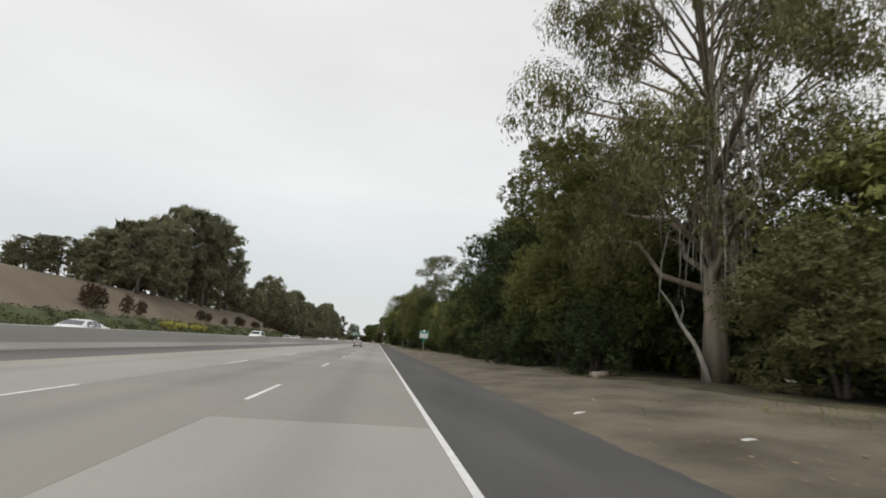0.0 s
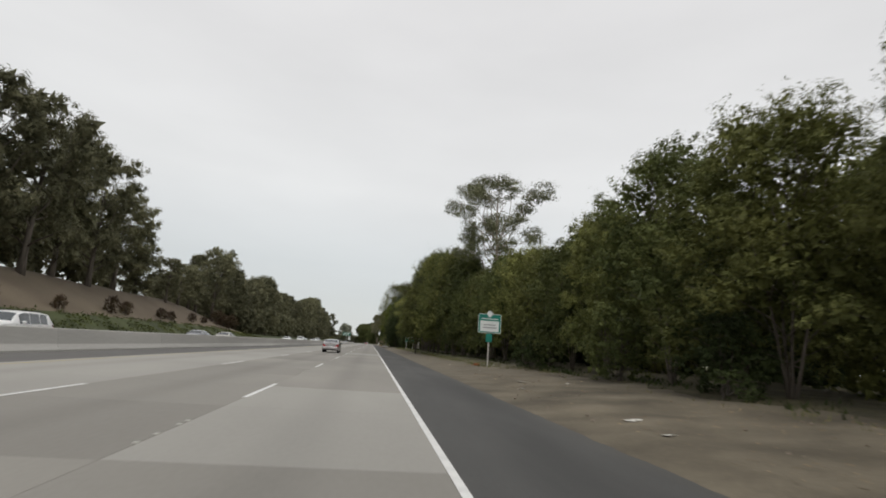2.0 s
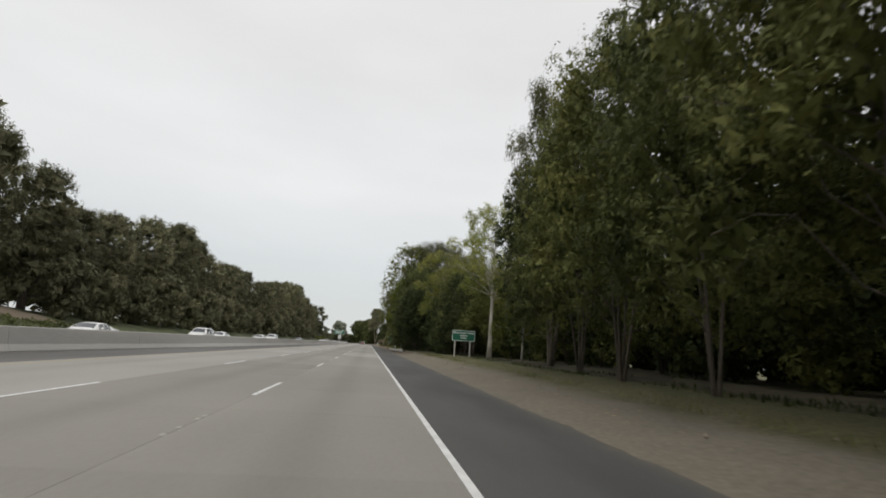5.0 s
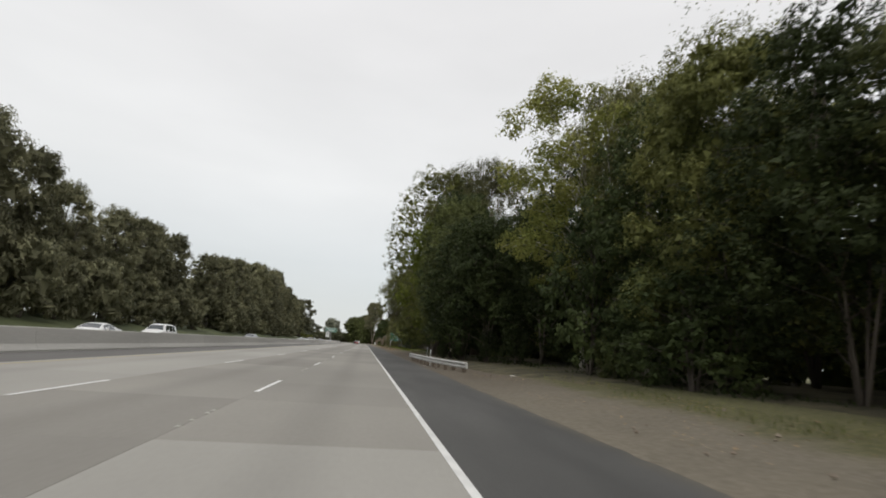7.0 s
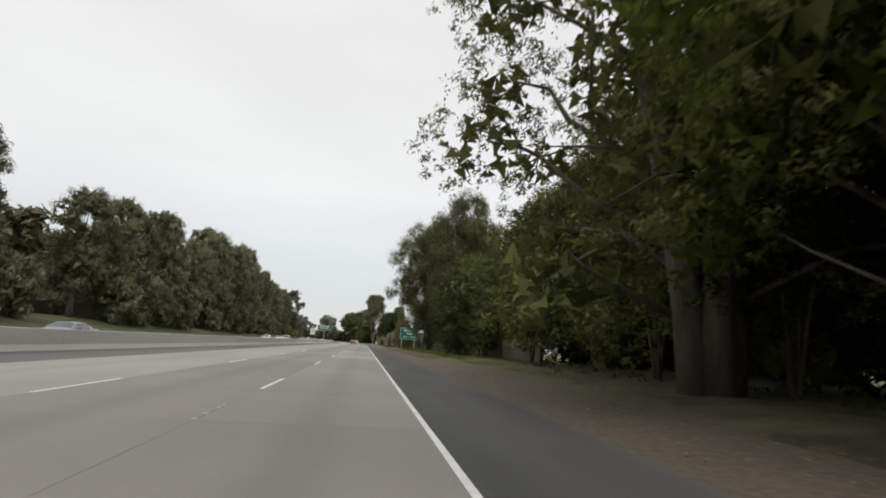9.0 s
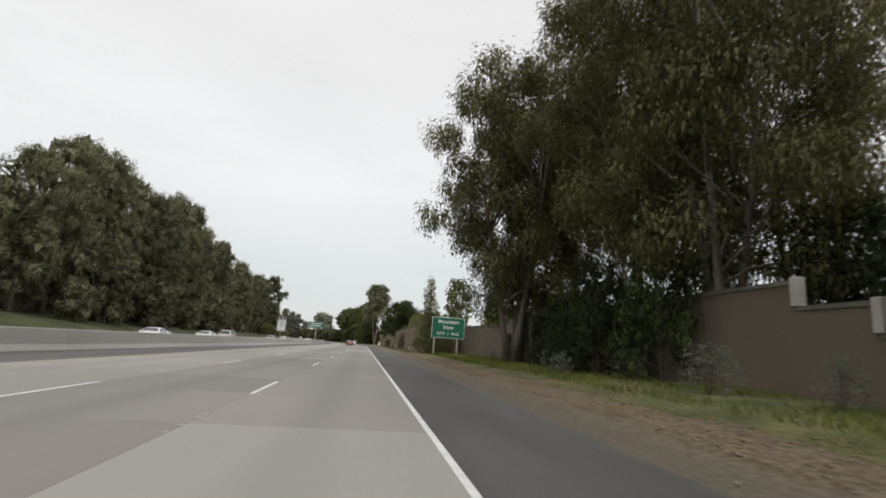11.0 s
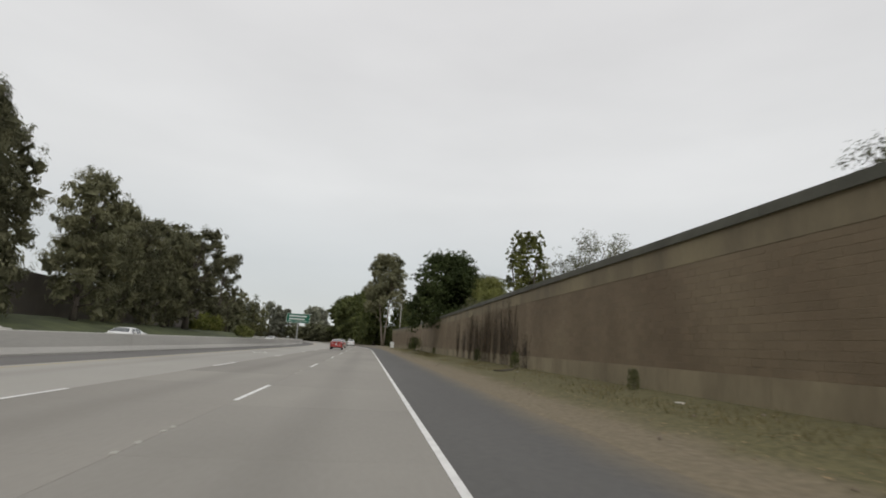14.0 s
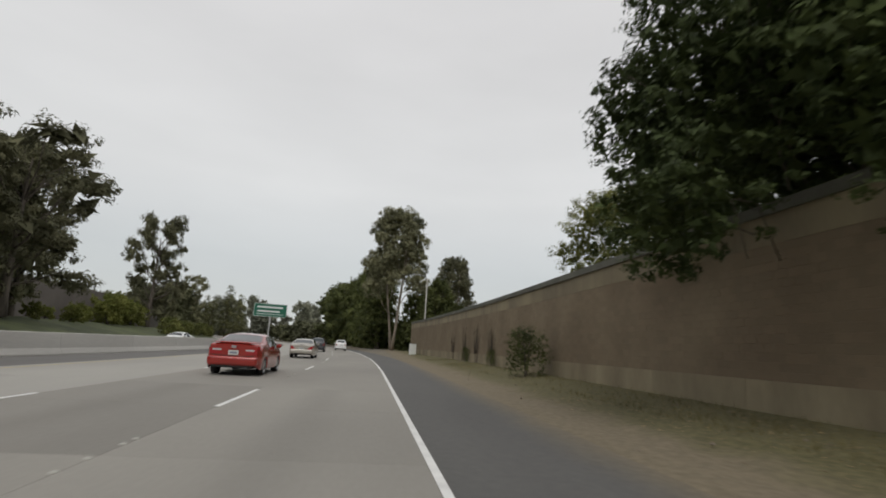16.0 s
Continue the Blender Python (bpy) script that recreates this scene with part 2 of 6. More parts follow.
LEAF_EUC = leaf_material("eucalyptus_leaf", (0.118, 0.124, 0.052), (0.195, 0.19, 0.085), thin=0.28)
LEAF_DARK = leaf_material("evergreen_leaf", (0.058, 0.075, 0.025), (0.140, 0.155, 0.052), thin=0.2)
# near-black: dark oak leaf colour with the thicket's inner shade painted in
LEAF_OAK_SHADED = leaf_material("shaded_live_oak_leaf", (0.028, 0.042, 0.013), (0.062, 0.080, 0.026), thin=0.12)
LEAF_OLIVE = leaf_material("olive_green_leaf", (0.110, 0.126, 0.038), (0.225, 0.230, 0.074), thin=0.22)
LEAF_BRIGHT = leaf_material("fresh_green_leaf", (0.195, 0.225, 0.055), (0.30, 0.30, 0.09), thin=0.5)
LEAF_GROVE = leaf_material("grove_leaf", (0.135, 0.137, 0.080), (0.225, 0.218, 0.125), thin=0.28)
LEAF_RED = leaf_material("red_bronze_leaf", (0.085, 0.050, 0.032), (0.10, 0.080, 0.040))
LEAF_LIME = leaf_material("garden_leaf", (0.13, 0.165, 0.03), (0.22, 0.25, 0.05), thin=0.45)
LEAF_SILVER = leaf_material("silver_leaf", (0.24, 0.26, 0.20), (0.32, 0.34, 0.27))
# pale leaf colour with the haze of distance painted in
LEAF_HAZED = leaf_material("hazed_distant_leaf", (0.20, 0.21, 0.155), (0.27, 0.275, 0.21))
# grey-green foliage; on the far trees its lighter tone also paints in haze
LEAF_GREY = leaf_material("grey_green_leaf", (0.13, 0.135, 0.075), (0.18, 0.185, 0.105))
FLOWER = leaf_material("yellow_flower", (0.45, 0.40, 0.05), (0.50, 0.48, 0.20))
BLADE = leaf_material("grass_blade", (0.095, 0.125, 0.032), (0.20, 0.20, 0.065), 0.5)
WEED_BLADE = leaf_material("weed_blade", (0.115, 0.165, 0.032), (0.225, 0.24, 0.06), 0.5)
STRAW = leaf_material("dead_leaf", (0.26, 0.185, 0.105), (0.38, 0.28, 0.16), 0.5, thin=0.1)
LITTER = material("faded_litter", (0.62, 0.60, 0.55), 0.8, 0, 0.1, 3, 20, 0.1)
STONE = material("rubble", (0.22, 0.18, 0.14), 0.95, 0, 0.25, 3, 20, 0.5)


# ---------------------------------------------------------------- building helpers
def mesh_of(name, verts, faces, mat, smooth=False):
    me = bpy.data.meshes.new(name)
    me.from_pydata(verts, [], faces)
    me.materials.append(mat)
    if smooth:
        me.polygons.foreach_set("use_smooth", [True] * len(me.polygons))
    me.update()
    return me


def part(name, me, parent, label=""):
    """One mesh as a part of a thing or of a part."""
    ob = new(name, me)
    ob.parent = parent
    if label:
        tagged(ob, label)
    return ob


def thing(name, label, category, m=None, group="", kind=""):
    ob = new(name)
    ob.empty_display_size = 0.2
    if m is not None:
        ob.matrix_basis = m
    return tagged(ob, label, category, group, kind)


def bm_mesh(name, bm, mat, smooth=False):
    me = bpy.data.meshes.new(name)
    bmesh.ops.recalc_face_normals(bm, faces=bm.faces)
    bm.to_mesh(me)
    bm.free()
    me.materials.append(mat)
    if smooth:
        me.polygons.foreach_set("use_smooth", [True] * len(me.polygons))
    return me


def block(name, size, mat, at=(0, 0, 0), bevel=0.01, turn=None):
    """A box with bevelled edges; at is its centre."""
    bm = bmesh.new()
    bmesh.ops.create_cube(bm, size=1, matrix=Matrix.Diagonal((*size, 1)))
    if bevel:
        bmesh.ops.bevel(bm, geom=bm.edges[:], offset=min(bevel, min(size) * 0.3), segments=1, affect="EDGES")
    if turn is not None:
        bmesh.ops.transform(bm, matrix=turn, verts=bm.verts)
    bmesh.ops.translate(bm, verts=bm.verts, vec=at)
    return bm_mesh(name, bm, mat)


def plate(name, w, h, mat, at, thick=0.012, corner=0.06):
    """An upright plate in the x-z plane with rounded corners, facing -y."""
    pts = []
    for cx_, cz_, a0 in ((w / 2 - corner, h / 2 - corner, 0), (-w / 2 + corner, h / 2 - corner, 90), (-w / 2 + corner, -h / 2 + corner, 180), (w / 2 - corner, -h / 2 + corner, 270)):
        for k in range(5):
            a = radians(a0 + k * 22.5)
            pts.append((cx_ + corner * math.cos(a), cz_ + corner * math.sin(a)))
    n = len(pts)
    v = [(at[0] + x, at[1] - thick / 2, at[2] + z) for x, z in pts] + [(at[0] + x, at[1] + thick / 2, at[2] + z) for x, z in pts]
    f = [tuple(range(n - 1, -1, -1)), tuple(range(n, 2 * n))] + [(i, (i + 1) % n, n + (i + 1) % n, n + i) for i in range(n)]
    return mesh_of(name, v, f, mat)


def ring_plate(name, w, h, mat, at, band=0.05, thick=0.008, corner=0.06):
    """The painted border of a sign."""
    def loop(ww, hh, c):
        out = []
        for sx, sz, a0 in ((1, 1, 0), (-1, 1, 90), (-1, -1, 180), (1, -1, 270)):
            for k in range(5):
                a = radians(a0 + k * 22.5)
                out.append((sx * (ww / 2 - c) + c * math.cos(a), sz * (hh / 2 - c) + c * math.sin(a)))
        return out
    a, b = loop(w, h, corner), loop(w - 2 * band, h - 2 * band, max(0.01, corner - band * 0.6))
    n = len(a)
    v = [(at[0] + x, at[1], at[2] + z) for x, z in a + b] + [(at[0] + x, at[1] + thick, at[2] + z) for x, z in a + b]
    f = []
    for i in range(n):
        j = (i + 1) % n
        f += [(i, j, n + j, n + i), (2 * n + i, 2 * n + j, j, i), (n + i, n + j, 3 * n + j, 3 * n + i)]
    return mesh_of(name, v, f, mat)


def letters(name, text, size, mat, at, parent, spacing=1.0):
    """Lettering as a thin raised mesh that faces -y."""
    cu = bpy.data.curves.new(name, "FONT")
    cu.body, cu.size, cu.extrude, cu.align_x, cu.align_y, cu.space_character = text, size, 0.002, "CENTER", "CENTER", spacing
    cu.offset = size * 0.018
    tmp = bpy.data.objects.new(name, cu)
    me = bpy.data.meshes.new_from_object(tmp)
    bpy.data.objects.remove(tmp)
    me.transform(Matrix.Translation(at) @ Matrix.Rotation(radians(90), 4, "X"))
    me.materials.clear()
    me.materials.append(mat)
    return part(name, me, parent)


def tube(verts, faces, pts, radii, n=8):
    """Adds a tapered tube along pts to the lists."""
    base = len(verts)
    for i, p in enumerate(pts):
        p = Vector(p)
        d = (Vector(pts[min(i + 1, len(pts) - 1)]) - Vector(pts[max(i - 1, 0)])).normalized()
        u = d.orthogonal().normalized()
        w = d.cross(u)
        for k in range(n):
            a = 2 * math.pi * k / n
            verts.append(tuple(p + (u * math.cos(a) + w * math.sin(a)) * radii[i]))
    for i in range(len(pts) - 1):
        for k in range(n):
            faces.append((base + i * n + k, base + i * n + (k + 1) % n, base + (i + 1) * n + (k + 1) % n, base + (i + 1) * n + k))
    faces.append(tuple(base + k for k in range(n - 1, -1, -1)))
    faces.append(tuple(base + (len(pts) - 1) * n + k for k in range(n)))


# ---------------------------------------------------------------- the road's line
def bend(y):
    """The road runs straight and then swings gently to -x."""
    if y < 492:
        return 0.0
    if y < 900:
        return -((y - 492) ** 2) / 1300
    return -128.05 - 0.6277 * (y - 900)


def steps(y0, y1):
    out, y = [], y0
    while y < y1 - 1e-6:
        out.append(y)
        y += 20 if y < 470 else 8
    return out + [y1]


def strip(name, y0, y1, profile, mat, smooth=False, rough=0.0, across=1, every=None, seed=1):
    """A body swept along the road: profile is an open line of (x, z) from one side to the other, as seen from above."""
    if every:
        ys = [y0 + (y1 - y0) * k / max(1, round((y1 - y0) / every)) for k in range(max(1, round((y1 - y0) / every)) + 1)]
    else:
        ys = steps(y0, y1)
    fine = []
    for (xa, za), (xb, zb) in zip(profile, profile[1:]):
        fine += [(xa + (xb - xa) * k / across, za + (zb - za) * k / across) for k in range(across)]
    fine.append(profile[-1])
    n, v, f = len(fine), [], []
    for y in ys:
        for i, (x, z) in enumerate(fine):
            dz = rough * noise.noise((x * 0.7 + seed, y * 0.45, 0.3)) + rough * 0.5 * noise.noise((x * 2.1, y * 1.7, seed)) if rough and 0 < i < n - 1 else 0
            v.append((x + bend(y), y, z + dz))
    for j in range(len(ys) - 1):
        for i in range(n - 1):
            f.append((j * n + i, j * n + i + 1, (j + 1) * n + i + 1, (j + 1) * n + i))
    return mesh_of(name, v, f, mat, smooth)


def solid(name, y0, y1, outline, mat, smooth=False):
    """A closed body swept along the road: outline is a closed line of (x, z)."""
    ys, n, v, f = steps(y0, y1), len(outline), [], []
    for y in ys:
        v += [(x + bend(y), y, z) for x, z in outline]
    for j in range(len(ys) - 1):
        for i in range(n):
            f.append((j * n + i, j * n + (i + 1) % n, (j + 1) * n + (i + 1) % n, (j + 1) * n + i))
    f.append(tuple(range(n - 1, -1, -1)))
    f.append(tuple((len(ys) - 1) * n + i for i in range(n)))
    return mesh_of(name, v, f, mat, smooth)


def structure(name, me, label, category):
    return tagged(new(name, me), label, category, kind="structure")


# ---------------------------------------------------------------- ground, road, barrier
END = 1150.0
EDGE, LINE_A, LINE_B, INNER, MEDIAN = 1.086, -2.524, -6.2, -10.94, -14.3

structure("ground", mesh_of("ground", [(-2500, -300, -0.12), (2500, -300, -0.12), (2500, 3500, -0.12), (-2500, 3500, -0.12)], [(0, 1, 2, 3)], LAND),
          "flat dry ground with scattered green cover", "ground")
road = structure("road", strip("road", -60, END, [(INNER, -0.008), (EDGE + 0.06, -0.008)], CONCRETE_DARK), "grey concrete motorway carriageway of jointed slabs", "road")
structure("shoulder", strip("shoulder", -60, END, [(EDGE + 0.056, -0.006), (2.6, -0.015), (4.2, -0.05), (4.6, -0.14)], ASPHALT), "dark asphalt hard shoulder beside the lane", "road shoulder")
structure("inner_shoulder", strip("inner_shoulder", -60, END, [(MEDIAN + 0.2, -0.01), (INNER - 0.004, -0.012)], ASPHALT_INNER), "weathered asphalt strip along the median barrier", "road shoulder")
structure("road_opposite", strip("road_opposite", -60, END, [(-29.5, -0.03), (MEDIAN - 0.2, -0.02)], CONCRETE_DARK), "concrete carriageway beyond the median barrier", "road")

# right-hand verge: bare dirt, then weeds
structure("verge", strip("verge", -60, END, [(4.05, -0.05), (5.4, 0.07), (7.2, 0.2), (9.0, 0.33), (11, 0.42), (14, 0.48), (24, 0.55), (60, 0.7)], DIRT, True, 0.10, 3, 0.9), "bare tan dirt verge with dry litter", "verge")
edge_v, edge_f = [], []
for k in range(4200):
    yy = -40 + 0.16 * k
    n1 = noise.noise((yy * 0.35, 3, 0)) * 0.16 + noise.noise((yy * 1.7, 8, 0)) * 0.09 + noise.noise((yy * 5, 1, 0)) * 0.04
    for x, z in ((4.02 + n1, -0.047), (4.30 + n1 * 0.6, -0.024), (4.75, 0.0)):
        edge_v.append((x + bend(yy), yy, z))
    if k:
        o = 3 * k
        edge_f += [(o - 3, o - 2, o + 1, o), (o - 2, o - 1, o + 2, o + 1)]
structure("dirt_edge", mesh_of("dirt_edge", edge_v, edge_f, DIRT, True), "ragged edge of dirt washed over the shoulder", "verge")
# sheet of leaf mould with the thicket's shade painted into it
shade_mould_v, shade_mould_f = [], []
for k in range(640):
    yy = -30 + 0.52 * k
    n1 = noise.noise((yy * 0.18, 13, 0)) * 0.8 + noise.noise((yy * 0.9, 18, 0)) * 0.35
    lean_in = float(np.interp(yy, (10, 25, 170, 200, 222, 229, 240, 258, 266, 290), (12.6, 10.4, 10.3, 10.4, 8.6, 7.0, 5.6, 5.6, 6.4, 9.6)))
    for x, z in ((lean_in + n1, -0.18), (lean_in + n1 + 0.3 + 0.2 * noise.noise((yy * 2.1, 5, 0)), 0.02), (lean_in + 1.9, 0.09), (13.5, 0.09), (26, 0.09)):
        shade_mould_v.append((x, yy, float(np.interp(x, (4, 5.4, 7.2, 9, 14, 24, 60), (-0.05, 0.07, 0.2, 0.33, 0.48, 0.55, 0.7))) + z + 0.05))
    if k:
        o = 5 * k
        shade_mould_f += [(o - 5 + c, o - 4 + c, o + 1 + c, o + c) for c in range(4)]
structure("leaf_mould", mesh_of("leaf_mould", shade_mould_v, shade_mould_f, MOULD_SHADED, True), "leaf mould under the thicket, shade painted into its dark colour", "verge")
foot_v, foot_f = [], []
for k in range(440):
    yy = 92 + 0.5 * k
    n1 = noise.noise((yy * 0.12, 23, 0)) * 0.9 + noise.noise((yy * 0.7, 28, 0)) * 0.4 + noise.noise((yy * 2.3, 2, 0)) * 0.18
    start = float(np.interp(yy, (92, 110, 140, 170, 200, 224, 236, 262, 272, 300), (10.2, 8.4, 8.0, 7.8, 8.3, 8.8, 13.0, 13.0, 9.5, 8.6)))
    for x, z in ((start + n1, -0.10), (start + n1 + 0.35, 0.035), (start + 1.6, 0.075), (start + 3.2, 0.07)):
        foot_v.append((x, yy, float(np.interp(x, (4, 5.4, 7.2, 9, 14, 24, 60), (-0.05, 0.07, 0.2, 0.33, 0.48, 0.55, 0.7))) + z + 0.045))
    if k:
        o = 4 * k
        foot_f += [(o - 4 + c, o - 3 + c, o + 1 + c, o + c) for c in range(3)]
structure("grass_foot", mesh_of("grass_foot", foot_v, foot_f, DIRT, True), "ragged olive grass along the foot of the thicket", "verge")
structure("litter_bed", strip("litter_bed", 312, 402, [(4.9, -0.09), (5.5, 0.09), (6.2, 0.16), (7.1, 0.205), (7.6, 0.1)], DIRT, True, 0.05, 6, 0.9, 6), "brown band of dead leaves and straw beside the weeds", "verge")
structure("weed_strip", strip("weed_strip", 301, 400, [(6.3, 0.0), (7.0, 0.2), (8.0, 0.31), (10.5, 0.46), (13.2, 0.52)], GRASS_GROUND, True, 0.06, 4, 0.7, 7), "strip of green and dry weeds before the wall", "verge")
structure("grass_strip", strip("grass_strip", 398, 560, [(5.5, -0.05), (6.4, 0.14), (7.4, 0.25), (8.95, 0.37)], DIRT, True, 0.05, 4, 0.7, 5), "strip of thin dry grass at the wall's foot", "verge")


def bank_height(x, y):
    k = min(1.0, max(0.0, (y - 165) / 55))
    k = k * k * (3 - 2 * k)
    hill = np.interp(-x, (29, 32.5, 36, 41, 60, 140, 200), (-0.02, 2.2, 4.2, 6.9, 7.4, 7.8, -0.4))
    flat = np.interp(-x, (29, 32.5, 36, 41, 60, 140, 200), (-0.02, 0.8, 1.5, 2.2, 2.8, 3.0, -0.4))
    return float(hill * (1 - k) + flat * k)


def bank(name, y0, y1, xs, mat, label):
    ys = [y0 + 4 * k for k in range(int((y1 - y0) / 4) + 1)]
    v = [(x + bend(y), y, bank_height(x, y) + (0.22 * noise.noise((x * 0.35, y * 0.22, 1.7)) if x < -29.1 else 0)) for y in ys for x in xs]
    n = len(xs)
    f = [(j * n + i, (j + 1) * n + i, (j + 1) * n + i + 1, j * n + i + 1) for j in range(len(ys) - 1) for i in range(n - 1)]
    structure(name, mesh_of(name, v, f, mat, True), label, "embankment")


bank("bank_foot", -60, 760, [-29, -30, -31, -32, -32.6], BANK_GREEN, "foot of the bank under green ground cover")
bank("bank_slope", -60, 208, [-32.6, -34, -36, -38, -40, -41.5, -45, -52, -60, -90, -140, -170, -200], BANK_DRY, "bare brown slope of the embankment")
bank("grove_floor", 208, 760, [-32.6, -34, -36, -38, -40, -41.5, -45, -52, -60, -90, -140, -170, -200], BANK_GREEN, "green bank under the grove")

# median barrier, cast in bays
bay = [(-0.30, 0), (-0.30, 0.08), (-0.16, 0.34), (-0.09, 1.02), (-0.07, 1.04), (0.07, 1.04), (0.09, 1.02), (0.16, 0.34), (0.30, 0.08), (0.30, 0)]
barrier = thing("barrier", "grey concrete median barrier with dirty streaks", "barrier", kind="structure")
y = -60.0
while y < END - 10:
    step = 12.0 if y < 480 else 8.0
    part("barrier_bay", solid("barrier_bay", y, y + step - 0.012, [(MEDIAN + x, z - 0.02) for x, z in bay], BARRIER), barrier)
    y += step

# lane paint
edge_line = structure("edge_line", strip("edge_line", -60, END, [(EDGE - 0.065, 0.006), (EDGE + 0.04, 0.006)], PAINT), "solid white edge line", "road marking")
structure("median_line", strip("median_line", -60, END, [(-10.55, 0.006), (-10.42, 0.006)], material("worn_yellow_paint", (0.40, 0.33, 0.17), 0.7, 0, 0.15, 2, 30, 0.1)), "worn yellow line along the inner shoulder", "road marking")
PHASE = 11.33
for lane_x, shift in ((LINE_A, 0.0), (LINE_B, 11.78)):
    for k in range(-4, 60):
        a = PHASE + 14.63 * k + shift - 14.63
        if a > 860:
            continue
        dash = strip("lane_dash", a, a + 3.75, [(lane_x - 0.055, 0.006), (lane_x + 0.055, 0.006)], PAINT, every=1.9)
        tagged(new("lane_dash", dash), "short white dash of the lane line", "road marking", "lane dashes", "structure")
for k in range(-2, 40):
    for dx in (-19.0, -22.6):
        a = 6 + 14.63 * k
        tagged(new("lane_dash", strip("lane_dash", a, a + 3.7, [(dx - 0.05, 0.004), (dx + 0.05, 0.004)], PAINT, every=1.9)), "short white dash of the lane line", "road marking", "lane dashes", "structure")

dm_v = []
for k, (dx, dy) in enumerate(((0, -1.9), (0.62, 0), (0, 1.9), (-0.62, 0))):
    dm_v += [(-8.75 + dx, 455.4 + dy, 0.006), (-8.75 + dx * 0.76, 455.4 + dy * 0.86, 0.006)]
structure("lane_diamond", mesh_of("lane_diamond", dm_v, [(2 * k, (2 * k + 2) % 8, (2 * k + 3) % 8, 2 * k + 1) for k in range(4)], PAINT), "white diamond outline painted on the carpool lane", "road marking")

# slabs of the two nearer lanes and the median lane
rng = random.Random(5)
slab_mesh = {}


def slab(x0, x1, length, mat):
    key = (round(x0, 3), length, mat.name)
    if key not in slab_mesh:
        b, w, L = 0.004, x1 - x0, length
        v = [(0, 0, -0.006), (w, 0, -0.006), (w, L, -0.006), (0, L, -0.006), (b, b, 0), (w - b, b, 0), (w - b, L - b, 0), (b, L - b, 0)]
        slab_mesh[key] = mesh_of("slab", v, [(4, 5, 6, 7), (0, 1, 5, 4), (1, 2, 6, 5), (2, 3, 7, 6), (3, 0, 4, 7)], mat)
    return slab_mesh[key]


PALE_STARTS = ((-7, 9.4), (38.0, 52.2), (56.5, 61.0), (64.6, 74.0), (112.5, 121.0), (196, 210), (301, 315), (318, 331), (395, 409), (505, 520))
for lane, (x0, x1) in enumerate(((LINE_A, EDGE + 0.055), (LINE_B, LINE_A), (INNER, LINE_B))):
    y = 484.18 - 9.14 * 58
    while y < 483.0:
        length = 4.57 if lane < 2 else 9.14
        pale = lane == 0 and any(a <= y + 2.3 <= b for a, b in PALE_STARTS)
        mat = CONCRETE_PALE if (pale or lane == 2) else (CONCRETE if lane == 0 or rng.random() < 0.35 else CONCRETE_DARK)
        ob = part("slab", slab(x0 + 0.001, x1 - 0.001, length - 0.004, mat), road)
        ob.location = (x0 + 0.001, y, 0)
        y += length
part("slab", strip("far_slabs", 484.18, END, [(LINE_A, 0), (EDGE + 0.055, 0)], CONCRETE), road)
part("slab", strip("far_slabs", 484.18, END, [(LINE_B, 0), (LINE_A - 0.004, 0)], CONCRETE), road)
part("slab", strip("far_slabs", 484.18, END, [(INNER, 0), (LINE_B - 0.004, 0)], CONCRETE_PALE), road)


# ---------------------------------------------------------------- plants
def leaf_cloud(centres, size, slim, droop, g, out=None):
    """Small pointed leaves at the given places, facing out of their clump, that hang by droop (0 any way, 1 straight down)."""
    n = len(centres)
    face = g.normal(size=(n, 3))
    face /= np.linalg.norm(face, axis=1)[:, None]
    if out is not None:
        face = face * 0.36 + out
        face /= np.linalg.norm(face, axis=1)[:, None]
    a = g.normal(size=(n, 3))
    a /= np.linalg.norm(a, axis=1)[:, None]
    a = a * (1 - droop) + np.array([0, 0, -1.0]) * droop
    a -= face * (a * face).sum(1)[:, None]
    a /= np.linalg.norm(a, axis=1)[:, None] + 1e-9
    b = np.cross(face, a)
    length = (size * g.uniform(0.6, 1.4, n))[:, None]
    wide = length * slim
    v = np.empty((n, 3, 3))
    v[:, 0] = centres - b * wide * 0.5
    v[:, 1] = centres + b * wide * 0.5
    v[:, 2] = centres + a * length
    return v.reshape(-1, 3)


def cloud_mesh(name, v, mat):
    n = len(v) // 3
    me = bpy.data.meshes.new(name)
    me.vertices.add(len(v))
    me.vertices.foreach_set("co", v.astype(np.float32).ravel())
    me.loops.add(3 * n)
    me.loops.foreach_set("vertex_index", np.arange(3 * n, dtype=np.int32))
    me.polygons.add(n)
    me.polygons.foreach_set("loop_start", np.arange(0, 3 * n, 3, dtype=np.int32))
    me.materials.append(mat)
    me.update(calc_edges=True)
    return me


